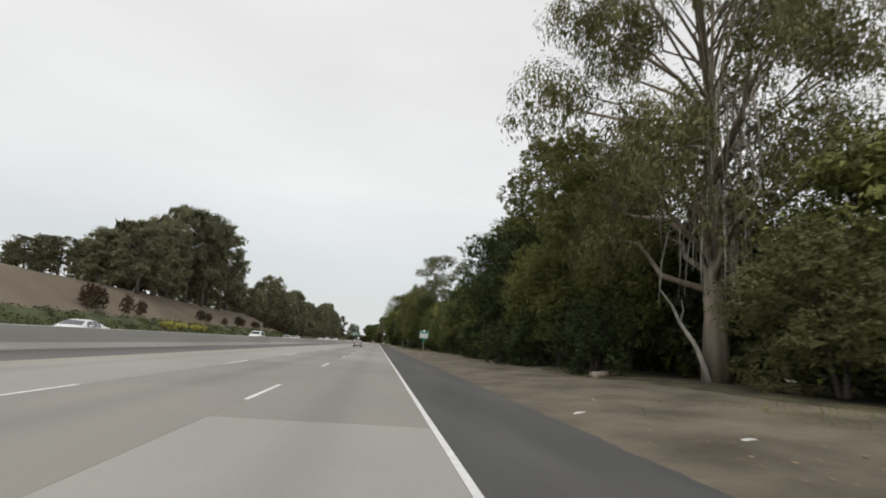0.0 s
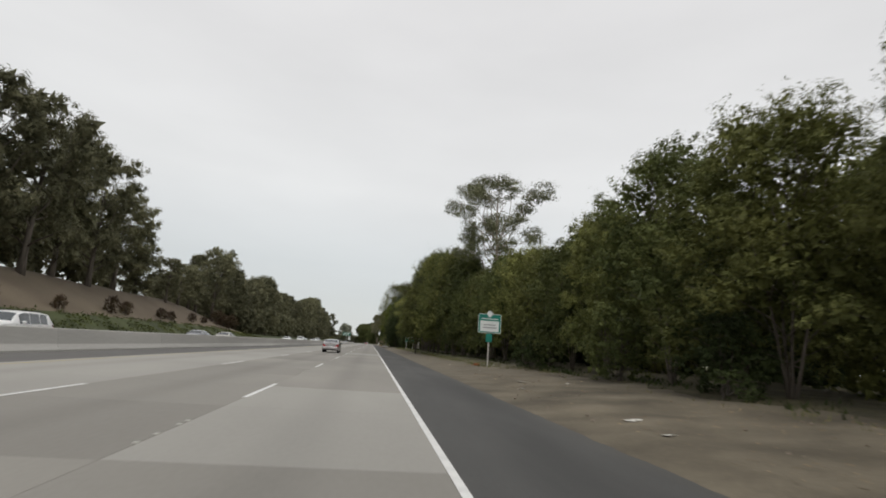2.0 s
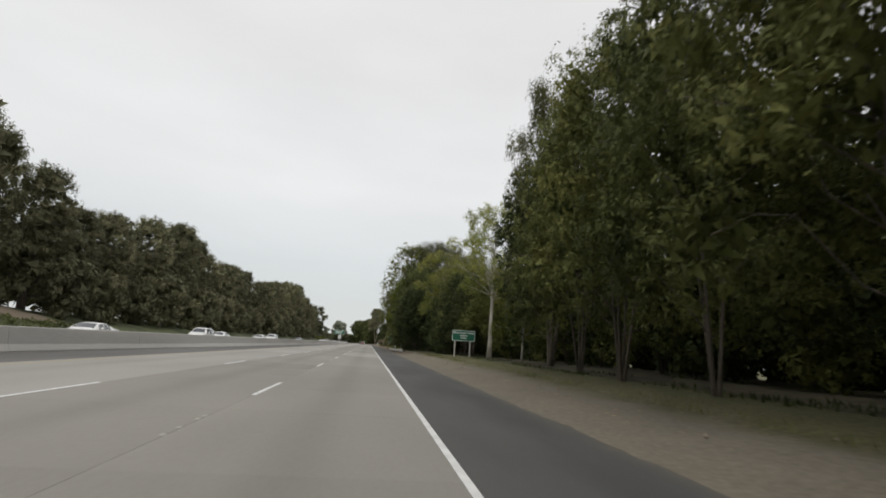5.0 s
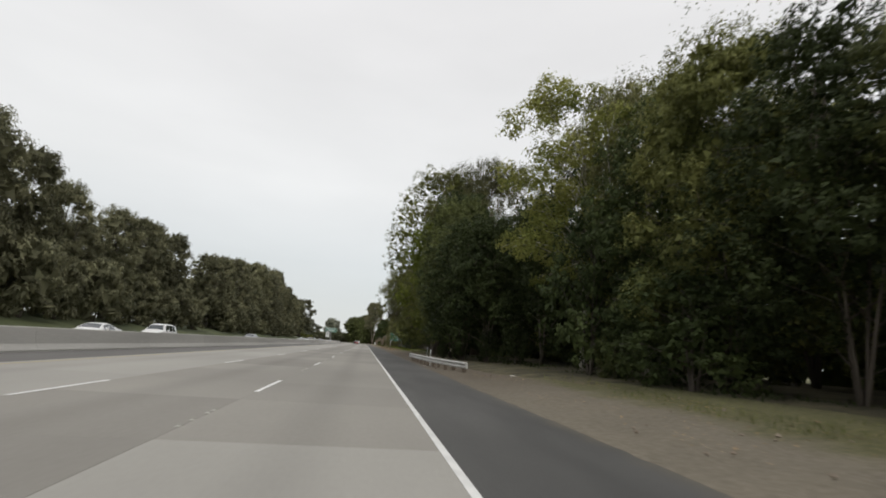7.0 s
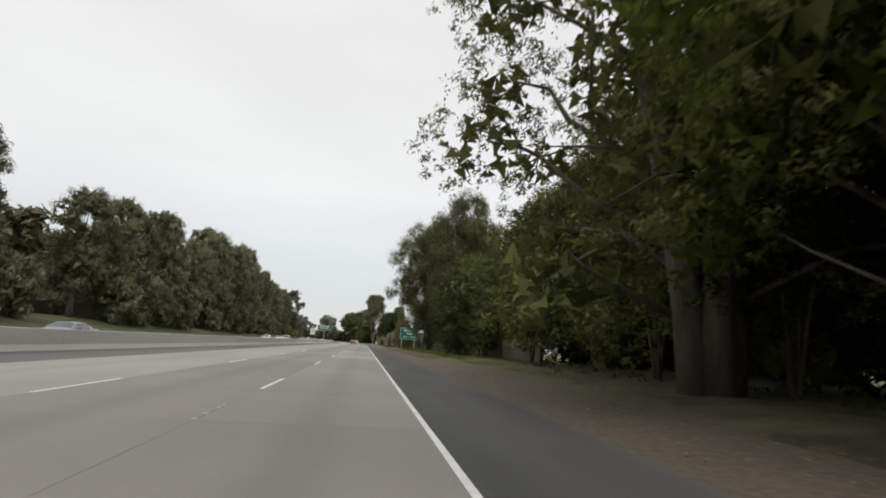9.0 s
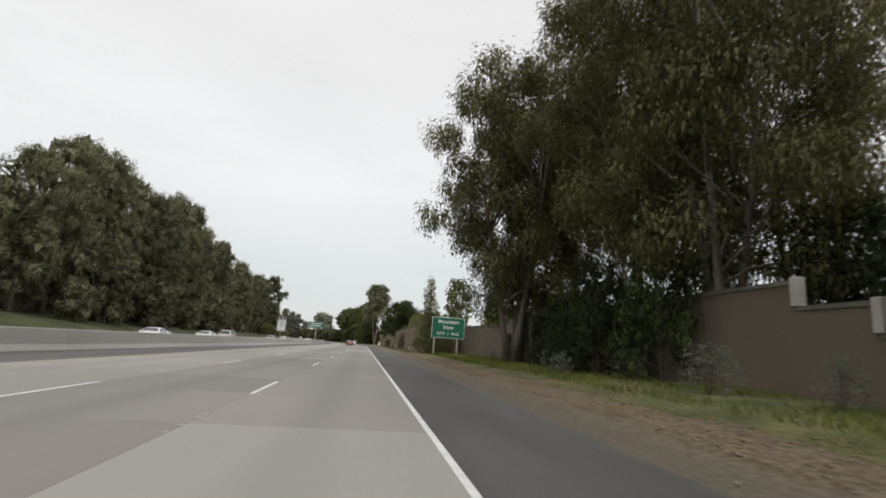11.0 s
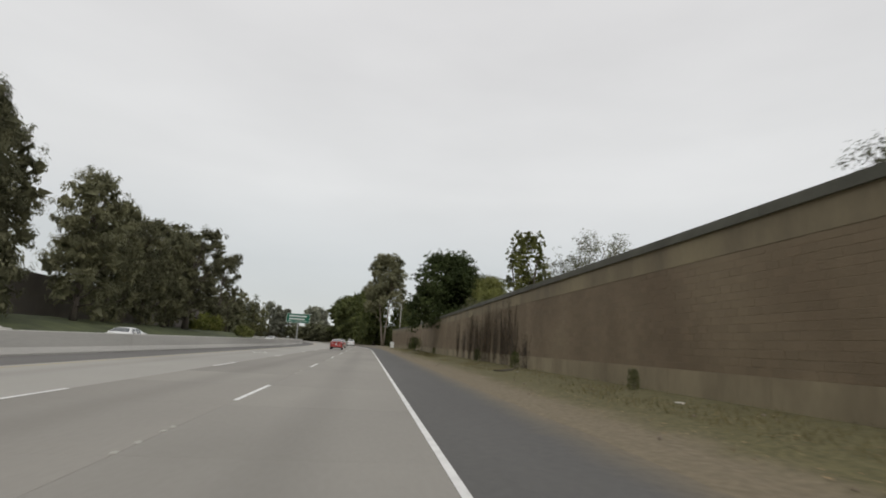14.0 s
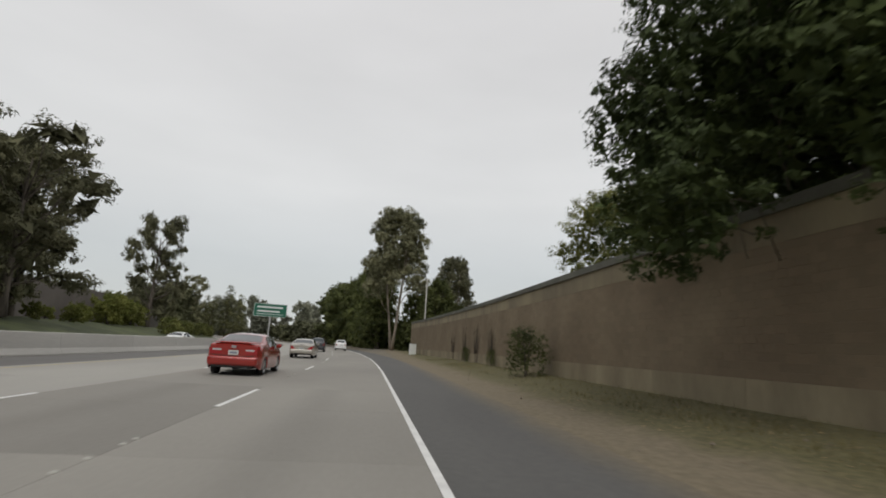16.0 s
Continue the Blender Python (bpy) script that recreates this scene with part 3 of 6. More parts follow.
def lobe_leaves(lobes, count, cluster, spread, g, under=0.35, tall=0.8):
    """Leaf places and the way they face: clusters over the outer shell of each lobe (centre, radii), thinner below."""
    area = np.array([r[0] * r[2] for _, r in lobes])
    share = (area / area.sum() * count / cluster).astype(int) + 1
    places, ways = [], []
    for (c, r), k in zip(lobes, share):
        d = g.normal(size=(k, 3))
        d /= np.linalg.norm(d, axis=1)[:, None]
        d[:, 2] = np.where((d[:, 2] < -0.2) & (g.random(k) > under), -d[:, 2], d[:, 2])
        depth = 1 - 0.35 * g.random(k) ** 2.2
        hubs = np.array(c) + d * np.array(r) * depth[:, None] * g.uniform(0.85, 1.12, k)[:, None]
        u = g.normal(size=(k * cluster, 3))
        u /= np.linalg.norm(u, axis=1)[:, None]
        reach = spread * np.repeat(g.uniform(0.6, 1.35, k), cluster) * g.random(k * cluster) ** 0.45
        places.append(np.repeat(hubs, cluster, axis=0) + u * reach[:, None] * np.array((1, 1, tall)))
        ways.append(np.repeat(d, cluster, axis=0) * 0.5 + u * 0.75 + np.array((0, 0, 0.25)))
    return np.concatenate(places), np.concatenate(ways)


def tree(kind, seed, m, label, category="tree", group=""):
    """One plant: an Empty at its foot, a trunk with its limbs, and a crown of many leaves."""
    g = np.random.default_rng(seed)
    rnd = random.Random(seed)
    top = thing(kind["name"], label, category, m, group)
    h, lobes = kind["h"], []
    verts, faces, stem_v, stem_f = [], [], [], []
    stems = kind.get("stems", 1)
    r0 = kind.get("r0", 0.25)
    crown_r, low = kind["r"], kind["low"]
    form = kind["form"]
    if form == "dome":
        for k in range(kind["lobes"]):
            t = (k + 0.5) / kind["lobes"]
            z = low + (h - low) * t ** 0.85
            belly = crown_r * math.sqrt(max(0.05, 1 - max(0, (z - 0.45 * h) / (0.6 * h)) ** 2)) * (0.85 if z < 0.2 * h else 1)
            a = k * 2.4 + rnd.uniform(-0.5, 0.5)
            rr = crown_r * rnd.uniform(*kind.get("lobe", (0.36, 0.55)))
            off = max(0, belly - rr * 0.8) * rnd.uniform(0.75, 1.05)
            lobes.append(((off * math.cos(a), off * math.sin(a), min(z, h - rr * 0.7)), (rr, rr, rr * rnd.uniform(0.75, 1.0))))
    elif form == "spread":
        for k in range(kind["lobes"]):
            t = (k + 0.5) / kind["lobes"]
            z = low + (h - low) * t ** 0.8
            a = k * 2.4 + rnd.uniform(-0.6, 0.6)
            off = crown_r * rnd.uniform(0.35, 0.95) * math.sqrt(max(0.08, 1 - ((t - 0.45) / 0.65) ** 2))
            rr = crown_r * rnd.uniform(*kind.get("lobe", (0.24, 0.42)))
            lobes.append(((off * math.cos(a), off * math.sin(a), min(z, h - rr * 0.6)), (rr, rr, rr * rnd.uniform(0.6, 0.95))))
    else:
        for k in range(kind["lobes"]):
            t = (k + 0.5) / kind["lobes"]
            z = low + (h - low) * t
            a = k * 2.4
            rr = crown_r * (1.05 - 0.72 * t ** 1.3) * rnd.uniform(0.55, 0.75)
            off = crown_r * 0.45 * (1 - t)
            lobes.append(((off * math.cos(a), off * math.sin(a), z), (rr, rr, rr * 1.1)))
    for s in range(stems):
        lean = rnd.uniform(0, 6.28) if s == 0 else lean + 2 * math.pi / stems
        tilt = 0.0 if stems == 1 else rnd.uniform(0.06, 0.2)
        reach = h * kind.get("bole", 0.82)
        pts, rad = [], []
        wob = rnd.uniform(0, 10)
        for k in range(8):
            t = k / 7
            x = math.cos(lean) * tilt * reach * t + 0.25 * crown_r * 0.25 * noise.noise((t * 3, wob, 0)) * t + (0.0 if stems == 1 else math.cos(lean) * r0 * 0.55)
            yy = math.sin(lean) * tilt * reach * t + 0.25 * crown_r * 0.25 * noise.noise((t * 3, wob, 5)) * t + (0.0 if stems == 1 else math.sin(lean) * r0 * 0.55)
            pts.append((x, yy, -0.25 + (reach + 0.25) * t))
            rad.append(r0 * (1.35 if k == 0 else 1.0) * (1 - 0.86 * t))
        tube(stem_v, stem_f, pts, rad, 9)
        for i, (c, r) in enumerate(lobes):
            if i % stems != s or kind.get("limbs", True) is False:
                continue
            at = min(0.92, max(kind.get("limb_low", 0.12), (c[2] / reach) * rnd.uniform(0.55, 0.8)))
            i0 = int(at * 7)
            q = Vector(pts[i0]).lerp(Vector(pts[min(7, i0 + 1)]), at * 7 - i0)
            tip = Vector(c) + Vector((0, 0, r[2] * 0.3))
            mid1 = q.lerp(tip, 0.35) + Vector((rnd.uniform(-1, 1), rnd.uniform(-1, 1), rnd.uniform(-0.3, 0.8))) * 0.12 * (tip - q).length
            mid2 = q.lerp(tip, 0.7) + Vector((rnd.uniform(-1, 1), rnd.uniform(-1, 1), rnd.uniform(0.0, 0.8))) * 0.12 * (tip - q).length
            rl = max(0.025, r0 * (1 - 0.85 * at) * kind.get("limb", 0.42))
            tube(verts, faces, [q, mid1, mid2, tip], [rl, rl * 0.75, rl * 0.5, rl * 0.18], 5)
            for _ in range(kind.get("twigs", 2)):
                d = Vector((rnd.uniform(-1, 1), rnd.uniform(-1, 1), rnd.uniform(-0.5, 0.9))).normalized()
                e = Vector(c) + Vector((d.x * r[0], d.y * r[1], d.z * r[2])) * 0.95
                st = mid2.lerp(tip, rnd.random() * 0.6)
                tube(verts, faces, [st, st.lerp(e, 0.5) + Vector((0, 0, 0.1 * r[2])), e], [rl * 0.35, rl * 0.25, 0.012], 3)
    part("trunk", mesh_of("trunk", stem_v, stem_f, kind["bark"], True), top)
    if verts:
        tagged(part("branch", mesh_of("branch", verts, faces, kind["bark"], True), top), "bare branches inside the crown", kind="stuff")
    places, ways = lobe_leaves(lobes, kind["leaves"], kind.get("cluster", 14), kind.get("spread", 0.5), g, kind.get("under", 0.35), kind.get("tall", 0.8))
    cloud = [leaf_cloud(places, kind["leaf"], kind["slim"], kind["droop"], g, ways)]
    if kind.get("heart", 0):
        inner = [(c, tuple(q * 0.5 for q in r)) for c, r in lobes]
        deep, _ = lobe_leaves(inner, kind["heart"], 3, 0.2, g, 1.0)
        if form == "dome":
            k = kind["heart"] // 2
            core = g.normal(size=(k, 3))
            core /= np.linalg.norm(core, axis=1)[:, None]
            deep = np.concatenate([deep, core * np.array((crown_r * 0.45, crown_r * 0.45, (h - low) * 0.30)) * g.uniform(0.4, 1, k)[:, None] + np.array((0, 0, low + (h - low) * 0.42))])
        cloud.append(leaf_cloud(deep, kind.get("heart_leaf", 0.7), 0.8, 0.2, g))
    if kind.get("sprigs", 0):
        n = kind["sprigs"]
        tops = np.array([c for c, r in lobes])
        rads = np.array([r for c, r in lobes])
        pick = g.integers(0, len(lobes), n)
        d = g.normal(size=(n, 3))
        d[:, 2] = np.abs(d[:, 2]) + 0.4
        d /= np.linalg.norm(d, axis=1)[:, None]
        foot = tops[pick] + d * rads[pick] * 0.8
        up = g.uniform(0.3, 1.25, n)[:, None] * (d * 0.5 + np.array((0, 0, 0.7))) * kind.get("sprig_len", 1.0)
        run = g.random((n, 12, 1))
        pts = (foot[:, None] + up[:, None] * run + g.normal(size=(n, 12, 3)) * 0.07).reshape(-1, 3)
        cloud.append(leaf_cloud(pts, kind["leaf"] * 0.9, kind["slim"], 0.1, g))
    v = np.concatenate(cloud)
    v[:, 2] = np.maximum(v[:, 2], 0.02)
    part("crown", cloud_mesh("crown", v, kind["mat"]), top)
    return top


EUC = dict(name="eucalyptus_tree", h=25.0, r=8.0, low=5.0, r0=0.50, stems=1, form="spread", lobes=56, lobe=(0.17, 0.31), leaves=80000, leaf=0.235, slim=0.36, droop=0.72, cluster=34, spread=0.6, bark=BARK_PALE, mat=LEAF_EUC, heart=900, heart_leaf=0.45, twigs=2, under=0.8, bole=0.85, tall=1.6)
WEEPING = dict(EUC, name="weeping_eucalyptus", h=17.0, r=5.8, low=4.0, stems=1, r0=0.24, lobes=40, leaves=36000, bark=BARK_WHITE, leaf=0.235, limb_low=0.4)
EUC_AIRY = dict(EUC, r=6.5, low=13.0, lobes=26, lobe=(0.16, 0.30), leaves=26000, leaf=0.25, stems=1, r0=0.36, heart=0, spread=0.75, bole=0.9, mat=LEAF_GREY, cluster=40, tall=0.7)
DENSE = dict(name="evergreen_tree", h=11.0, r=4.0, low=1.8, r0=0.06, stems=4, form="dome", lobes=32, lobe=(0.24, 0.40), leaves=34000, leaf=0.108, slim=0.62, droop=0.3, cluster=30, spread=0.28, bark=BARK_GREY, mat=LEAF_DARK, heart=5000, heart_leaf=0.24, twigs=1, under=0.75, bole=0.75)
OLIVE = dict(DENSE, name="roadside_tree", mat=LEAF_OLIVE, leaf=0.108, slim=0.5, droop=0.4, sprigs=60)
WISPY = dict(OLIVE, h=11.0, r=3.4, sprigs=170, sprig_len=1.3, lobes=24)
BACK = dict(DENSE, name="thicket_tree", lobes=18, lobe=(0.34, 0.5), low=0.45, leaves=9500, leaf=0.24, heart=1100, heart_leaf=0.5, limbs=False, spread=0.6, cluster=16)
OAK = dict(DENSE, name="live_oak", mat=LEAF_OAK_SHADED, leaf=0.104, leaves=36000, low=1.4, heart_leaf=0.22, heart=3500, cluster=40)
SHRUB = dict(name="shrub", h=4.2, r=2.3, low=0.25, r0=0.06, stems=3, form="dome", lobes=18, lobe=(0.24, 0.42), leaves=4600, leaf=0.14, slim=0.5, droop=0.25, cluster=26, spread=0.24, bark=BARK_DARK, mat=LEAF_DARK, heart=500, heart_leaf=0.22, twigs=1, under=1.0, sprigs=40, sprig_len=0.6)
SYCAMORE = dict(name="sycamore_tree", h=16.0, r=4.6, low=6.5, r0=0.23, form="spread", lobes=40, lobe=(0.12, 0.24), leaves=16000, leaf=0.135, slim=0.9, droop=0.35, cluster=20, spread=0.45, bark=BARK_WHITE, mat=LEAF_BRIGHT, heart=0, twigs=4, under=0.9, bole=0.92, limb_low=0.42)
GROVE = dict(name="grove_tree", h=21.0, r=5.6, low=2.4, r0=0.42, form="spread", lobes=26, lobe=(0.28, 0.44), leaves=14000, leaf=0.32, slim=0.5, droop=0.6, cluster=40, spread=0.6, bark=BARK_GREY, mat=LEAF_GROVE, heart=700, heart_leaf=1.1, twigs=1, under=0.7, bole=0.8, tall=1.1)
GROVE_FULL = dict(GROVE, form="dome", r=5.4, low=1.2, lobes=30, lobe=(0.28, 0.46), leaves=15000, heart=900, droop=0.75, tall=1.3)
FEATHER = dict(name="young_conifer", h=10.6, r=2.5, low=1.0, r0=0.13, form="cone", lobes=22, leaves=11000, leaf=0.24, slim=0.3, droop=0.3, cluster=26, spread=0.4, bark=BARK_DARK, mat=LEAF_EUC, heart=160, heart_leaf=0.4, twigs=2, under=1.0, bole=0.95)
FAR = dict(name="distant_tree", h=17.0, r=6.0, low=2.0, r0=0.35, form="dome", lobes=16, leaves=1200, leaf=1.25, slim=0.6, droop=0.3, cluster=14, spread=1.0, bark=BARK_DARK, mat=LEAF_GROVE, heart=300, heart_leaf=2.0, limbs=False, under=0.8, bole=0.7)
SPINDLE = dict(name="spindly_pine", h=13.0, r=2.0, low=1.5, r0=0.12, form="cone", lobes=14, leaves=2000, leaf=0.5, slim=0.25, droop=0.2, cluster=10, spread=0.5, bark=BARK_DARK, mat=LEAF_EUC, heart=0, twigs=1, under=1.0, bole=0.97)
SPARSE = dict(name="sparse_shrub", h=3.6, r=2.2, low=0.9, r0=0.07, stems=3, form="spread", lobes=12, leaves=1500, leaf=0.2, slim=0.45, droop=0.3, cluster=9, spread=0.35, bark=BARK_DARK, mat=LEAF_GREY, heart=0, twigs=4, under=1.0, sprigs=26, sprig_len=0.8)

MODELS = {}


def plant(key, kind, variants, x, y, z, height, wide=1.0, turn=0.0, label="", category="tree", group="", seed=0):
    """Sets a plant of that height; plants of one kind and variant share their meshes."""
    k = (key, seed % variants)
    sz = height / kind["h"]
    m = pose(x, y, z, 0, 0, turn) @ Matrix.Diagonal((sz * wide, sz * wide, sz, 1))
    if k not in MODELS:
        MODELS[k] = tree(kind, 100 * (seed % variants) + sum(map(ord, key)), pose(0, 0, 0), label, category, group)
        MODELS[k].matrix_basis = m
        return MODELS[k]
    made = copy_thing(MODELS[k], Matrix())
    made.matrix_basis = m
    return tagged(made, label, category, group)


def verge_z(x):
    return float(np.interp(x, (4, 5.4, 7.2, 9, 14, 24, 60), (-0.05, 0.07, 0.2, 0.33, 0.48, 0.55, 0.7)))


R_EUC = "tall eucalyptus with peeling pale trunk and drooping leaves"
R_DENSE = "dense dark evergreen tree leafing down to the ground"
R_OLIVE = "olive-green roadside tree in a thick thicket"
R_WISPY = "olive-green tree with thin upright shoots on top"
R_SHRUB = "low green shrub at the edge of the dirt verge"

# big eucalyptus trees beside the shoulder
for i, (x, yy, hh, w) in enumerate(((15.1, 22.0, 27, 0.95), (14.5, 272, 26, 1.0))):
    plant("euc", EUC, 2, x, yy, verge_z(x), hh, w, 67 * i, R_EUC, "tree", "tall eucalyptus trees", i)
HANGING = dict(EUC, low=4.5, r=6.0, r0=0.19, lobes=54, lobe=(0.15, 0.27), leaves=46000, leaf=0.26, bark=BARK_MID, stems=3, limb_low=0.2, limb=0.6, heart=300, tall=2.2, droop=0.88)
for i, (x, yy, hh, w) in enumerate(((10.4, 356.8, 23.5, 1.3), (11.5, 358.6, 21.5, 1.15), (12.7, 360.4, 20, 1.2), (14.3, 339.5, 24.5, 1.1), (15.6, 343.6, 21, 1.15), (17.6, 339.0, 19.5, 1.2))):
    plant("hanging", HANGING, 2, x, yy, verge_z(x), hh, w, 95 * i, "eucalyptus with a leaning pale trunk and long hanging leaves", "tree", "tall eucalyptus trees", i)
for i, (x, yy, hh, w) in enumerate(((14.2, 346.0, 22.0, 1.1), (17.2, 353.5, 20.0, 1.0))):
    plant("high_euc", dict(EUC, low=8.0, r=6.6, lobes=54, leaves=80000, leaf=0.25, stems=1, r0=0.28, limb_low=0.3, droop=0.85, tall=2.0), 1, x, yy, verge_z(x), hh, w, 70 + 130 * i, R_EUC, "tree", "tall eucalyptus trees", 0)
plant("hanging", HANGING, 2, 12.8, 181.2, verge_z(12.8), 21.5, 0.75, 200, "dark eucalyptus with long hanging leaves in the thicket", "tree", "tall eucalyptus trees", 1)
for i, (x, yy, hh, w) in enumerate(((13.6, 116, 21.2, 1.2), (20, 40, 19, 0.8))):
    plant("airy", EUC_AIRY, 1, x, yy, verge_z(x), hh, w, 40 * i, "slender eucalyptus with an open airy crown", "tree", "slender eucalyptus trees", i)
plant("syc", SYCAMORE, 2, 12.6, 199.5, verge_z(12.6), 16.8, 1.0, 0, "sycamore with mottled white trunk and fresh sparse leaves", "tree", "sycamores", 0)
plant("syc_young", dict(SYCAMORE, h=12.0, r=3.4, low=2.6, r0=0.15, lobes=44, lobe=(0.20, 0.34), leaves=32000, leaf=0.12, limb_low=0.25), 1, 13.4, 190.2, verge_z(13.4), 10.6, 1.0, 50, "young sycamore thick with yellow-green leaves on a thin white trunk", "tree", "sycamores", 1)
plant("weep", WEEPING, 1, 14.6, 228.5, verge_z(14.6), 16.5, 0.8, 120, "weeping eucalyptus with a white trunk at the thicket's edge", "tree")
plant("syc_wide", dict(SYCAMORE, r=5.4, low=5.0, r0=0.18, lobes=46, leaves=27000), 1, 12.2, 231.2, verge_z(12.3), 16.6, 1.1, 120, "sycamore with a white trunk and sparse fresh leaves", "tree", "sycamores", 0)

# thicket: y, height of the front row, x of its trunks, key
FRONT = ((30, 9.5, 15.0, "o"), (35.5, 9.0, 12.6, "o"), (40, 9.5, 12.8, "o"), (45, 12, 13, "k"), (50.5, 12.4, 10.8, "k"), (53.5, 15.4, 13.8, "d"), (61.5, 10.2, 12.6, "w"), (66.5, 9.4, 13, "w"), (72, 9.2, 12.4, "o"), (77.5, 10, 12, "d"),
         (83, 8.6, 11.8, "w"), (88, 8, 12, "d"), (93.5, 8.6, 12.6, "o"), (98.5, 9.4, 12.2, "o"), (104, 9.6, 12, "d"), (109.5, 9, 12, "o"), (114, 9, 11.6, "d"), (119, 12, 10.8, "d"), (124, 13.6, 10.4, "o"), (129.5, 14.6, 10.3, "d"),
         (134.5, 15.4, 9.8, "o"), (139.5, 10.5, 6.9, "o"), (141, 15.6, 9.9, "d"), (147, 16.5, 10.0, "d"), (153, 16.8, 10.0, "o"), (159.5, 16.4, 10.2, "d"), (166, 15.8, 10.5, "o"), (172, 15.2, 11.2, "d"), (182.4, 16, 13.2, "k"), (206, 9.5, 14, "o"), (210.5, 10.5, 13, "d"), (215, 11, 12.8, "k"),
         (219.5, 13.2, 12.6, "w"), (224, 13.5, 13.4, "k"), (239.5, 12.5, 12.6, "k"), (241, 16.5, 16.5, "k"), (243.5, 11.8, 9.4, "k"), (247, 12.2, 8.2, "k"), (250.2, 12.4, 12.0, "k"), (251.8, 12.9, 8.0, "d"), (256, 14.3, 9.4, "d"), (260, 18, 9.8, "d"), (264.5, 20, 10.6, "k"), (266.5, 17, 8.2, "b"), (268, 15, 14, "k"),
         (274, 11, 12, "k"), (281, 13, 12, "o"), (287, 12, 12, "d"), (293, 12, 12, "o"), (299, 12, 12.5, "d"), (304.5, 10, 14, "o"), (311.5, 9.8, 13.5, "d"), (316.8, 9.6, 9.9, "d"), (319.5, 12.2, 15.0, "d"), (326, 12.5, 13.6, "b"), (331, 8, 17, "k"), (336.5, 7.5, 17.4, "k"))
jit = random.Random(11)
for i, (yy, hh, x, c) in enumerate(FRONT):
    a = jit.uniform(0, 360)
    if c == "d":
        plant("dense", DENSE, 3, x, yy, verge_z(x), hh, jit.uniform(0.85, 1.05) * (11 / hh) ** 0.5, a, R_DENSE, "tree", "thicket trees", i)
    elif c == "o":
        plant("olive", OLIVE, 2, x, yy, verge_z(x), hh, jit.uniform(0.9, 1.05) * (11 / hh) ** 0.5, a, R_OLIVE, "tree", "thicket trees", i)
    elif c == "k":
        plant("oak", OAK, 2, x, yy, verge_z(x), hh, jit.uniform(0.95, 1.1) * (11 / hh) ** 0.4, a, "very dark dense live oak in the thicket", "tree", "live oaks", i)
    elif c == "b":
        plant("bright", dict(OLIVE, mat=LEAF_LIME, name="bright_tree"), 1, x, yy, verge_z(x), hh, 0.85, a, "yellow-green tree at the edge of the dark thicket", "tree", "", 0)
    else:
        plant("wispy", WISPY, 1, x, yy, verge_z(x), hh, jit.uniform(0.9, 1.05), a, R_WISPY, "tree", "thicket trees", i)
for i, (x, yy, hh) in enumerate(((14.8, 47, 21.5), (15.5, 41, 20.0), (13.8, 34.5, 14.5))):
    plant("tall_olive", dict(OLIVE, name="tall_roadside_tree", h=20.0, r=4.4, low=4.0, leaves=26000, leaf=0.2, lobes=36, lobe=(0.24, 0.4), sprigs=90), 1, x, yy, verge_z(x), hh, 0.95, 75 * i, "tall olive-green tree standing over the thicket", "tree", "tall thicket trees", i)
for i, (x, yy, hh) in enumerate(((10.9, 25.6, 3.8), (11.6, 29.0, 4.2), (10.9, 41.5, 3.6), (11.4, 37, 4))):
    plant("oak_shrub", dict(SHRUB, mat=LEAF_OAK_SHADED, name="dark_shrub"), 2, x, yy, verge_z(x), hh, 1.0, 75 * i, "dark shrub at the edge of the thicket", "shrub", "shrubs before the thicket", i)
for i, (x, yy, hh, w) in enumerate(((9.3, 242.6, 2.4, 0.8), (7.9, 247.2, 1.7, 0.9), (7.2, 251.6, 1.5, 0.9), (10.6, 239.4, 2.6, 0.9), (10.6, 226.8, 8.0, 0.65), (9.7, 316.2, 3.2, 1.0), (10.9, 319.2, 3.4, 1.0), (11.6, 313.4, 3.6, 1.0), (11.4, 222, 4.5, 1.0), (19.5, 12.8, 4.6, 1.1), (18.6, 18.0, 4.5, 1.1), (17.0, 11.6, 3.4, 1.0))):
    plant("oak_shrub", dict(SHRUB, mat=LEAF_OAK_SHADED, name="dark_shrub"), 2, x, yy, verge_z(x), hh, w, 75 * i, "dark shrub at the edge of the thicket", "shrub", "shrubs before the thicket", i)
plant("spreading", dict(OLIVE, name="spreading_tree", h=22.0, r=7.6, low=1.6, r0=0.4, leaves=80000, leaf=0.12, lobes=50, lobe=(0.2, 0.32), mat=LEAF_OLIVE, heart=4000, heart_leaf=0.4), 1, 9.8, 274.5, verge_z(9.6), 26.0, 1.05, 20, "broad green tree reaching out over the shoulder", "tree")
# second and third rows close the thicket
for i in range(46):
    yy = 2 + i * 7.4 + jit.uniform(-1.5, 1.5)
    x = 19.0 + jit.uniform(-1.2, 1.6)
    hh = 12.5 + 3.0 * noise.noise((yy * 0.06, 2, 1))
    if yy > 330:
        continue
    if 34 < yy < 52:
        hh = 16
    if 58 < yy < 92:
        hh = 9.5
    if 234 < yy < 254:
        hh = 11.5
    if 254 < yy < 280:
        hh = 16
    if yy < 34:
        hh = 10
    if 186 < yy < 206:
        hh = 8.5
    # odd trees get near-black leaves that paint the shade inside the thicket
    plant("back" if i % 2 else "back_olive", dict(BACK, mat=LEAF_OAK_SHADED) if i % 2 else dict(BACK, mat=LEAF_OLIVE), 2 if i % 2 else 1, x, yy, verge_z(x), hh, 1.1 * (11 / hh) ** 0.5, jit.uniform(0, 360), R_DENSE if i % 2 else R_OLIVE, "tree", "thicket trees", i)
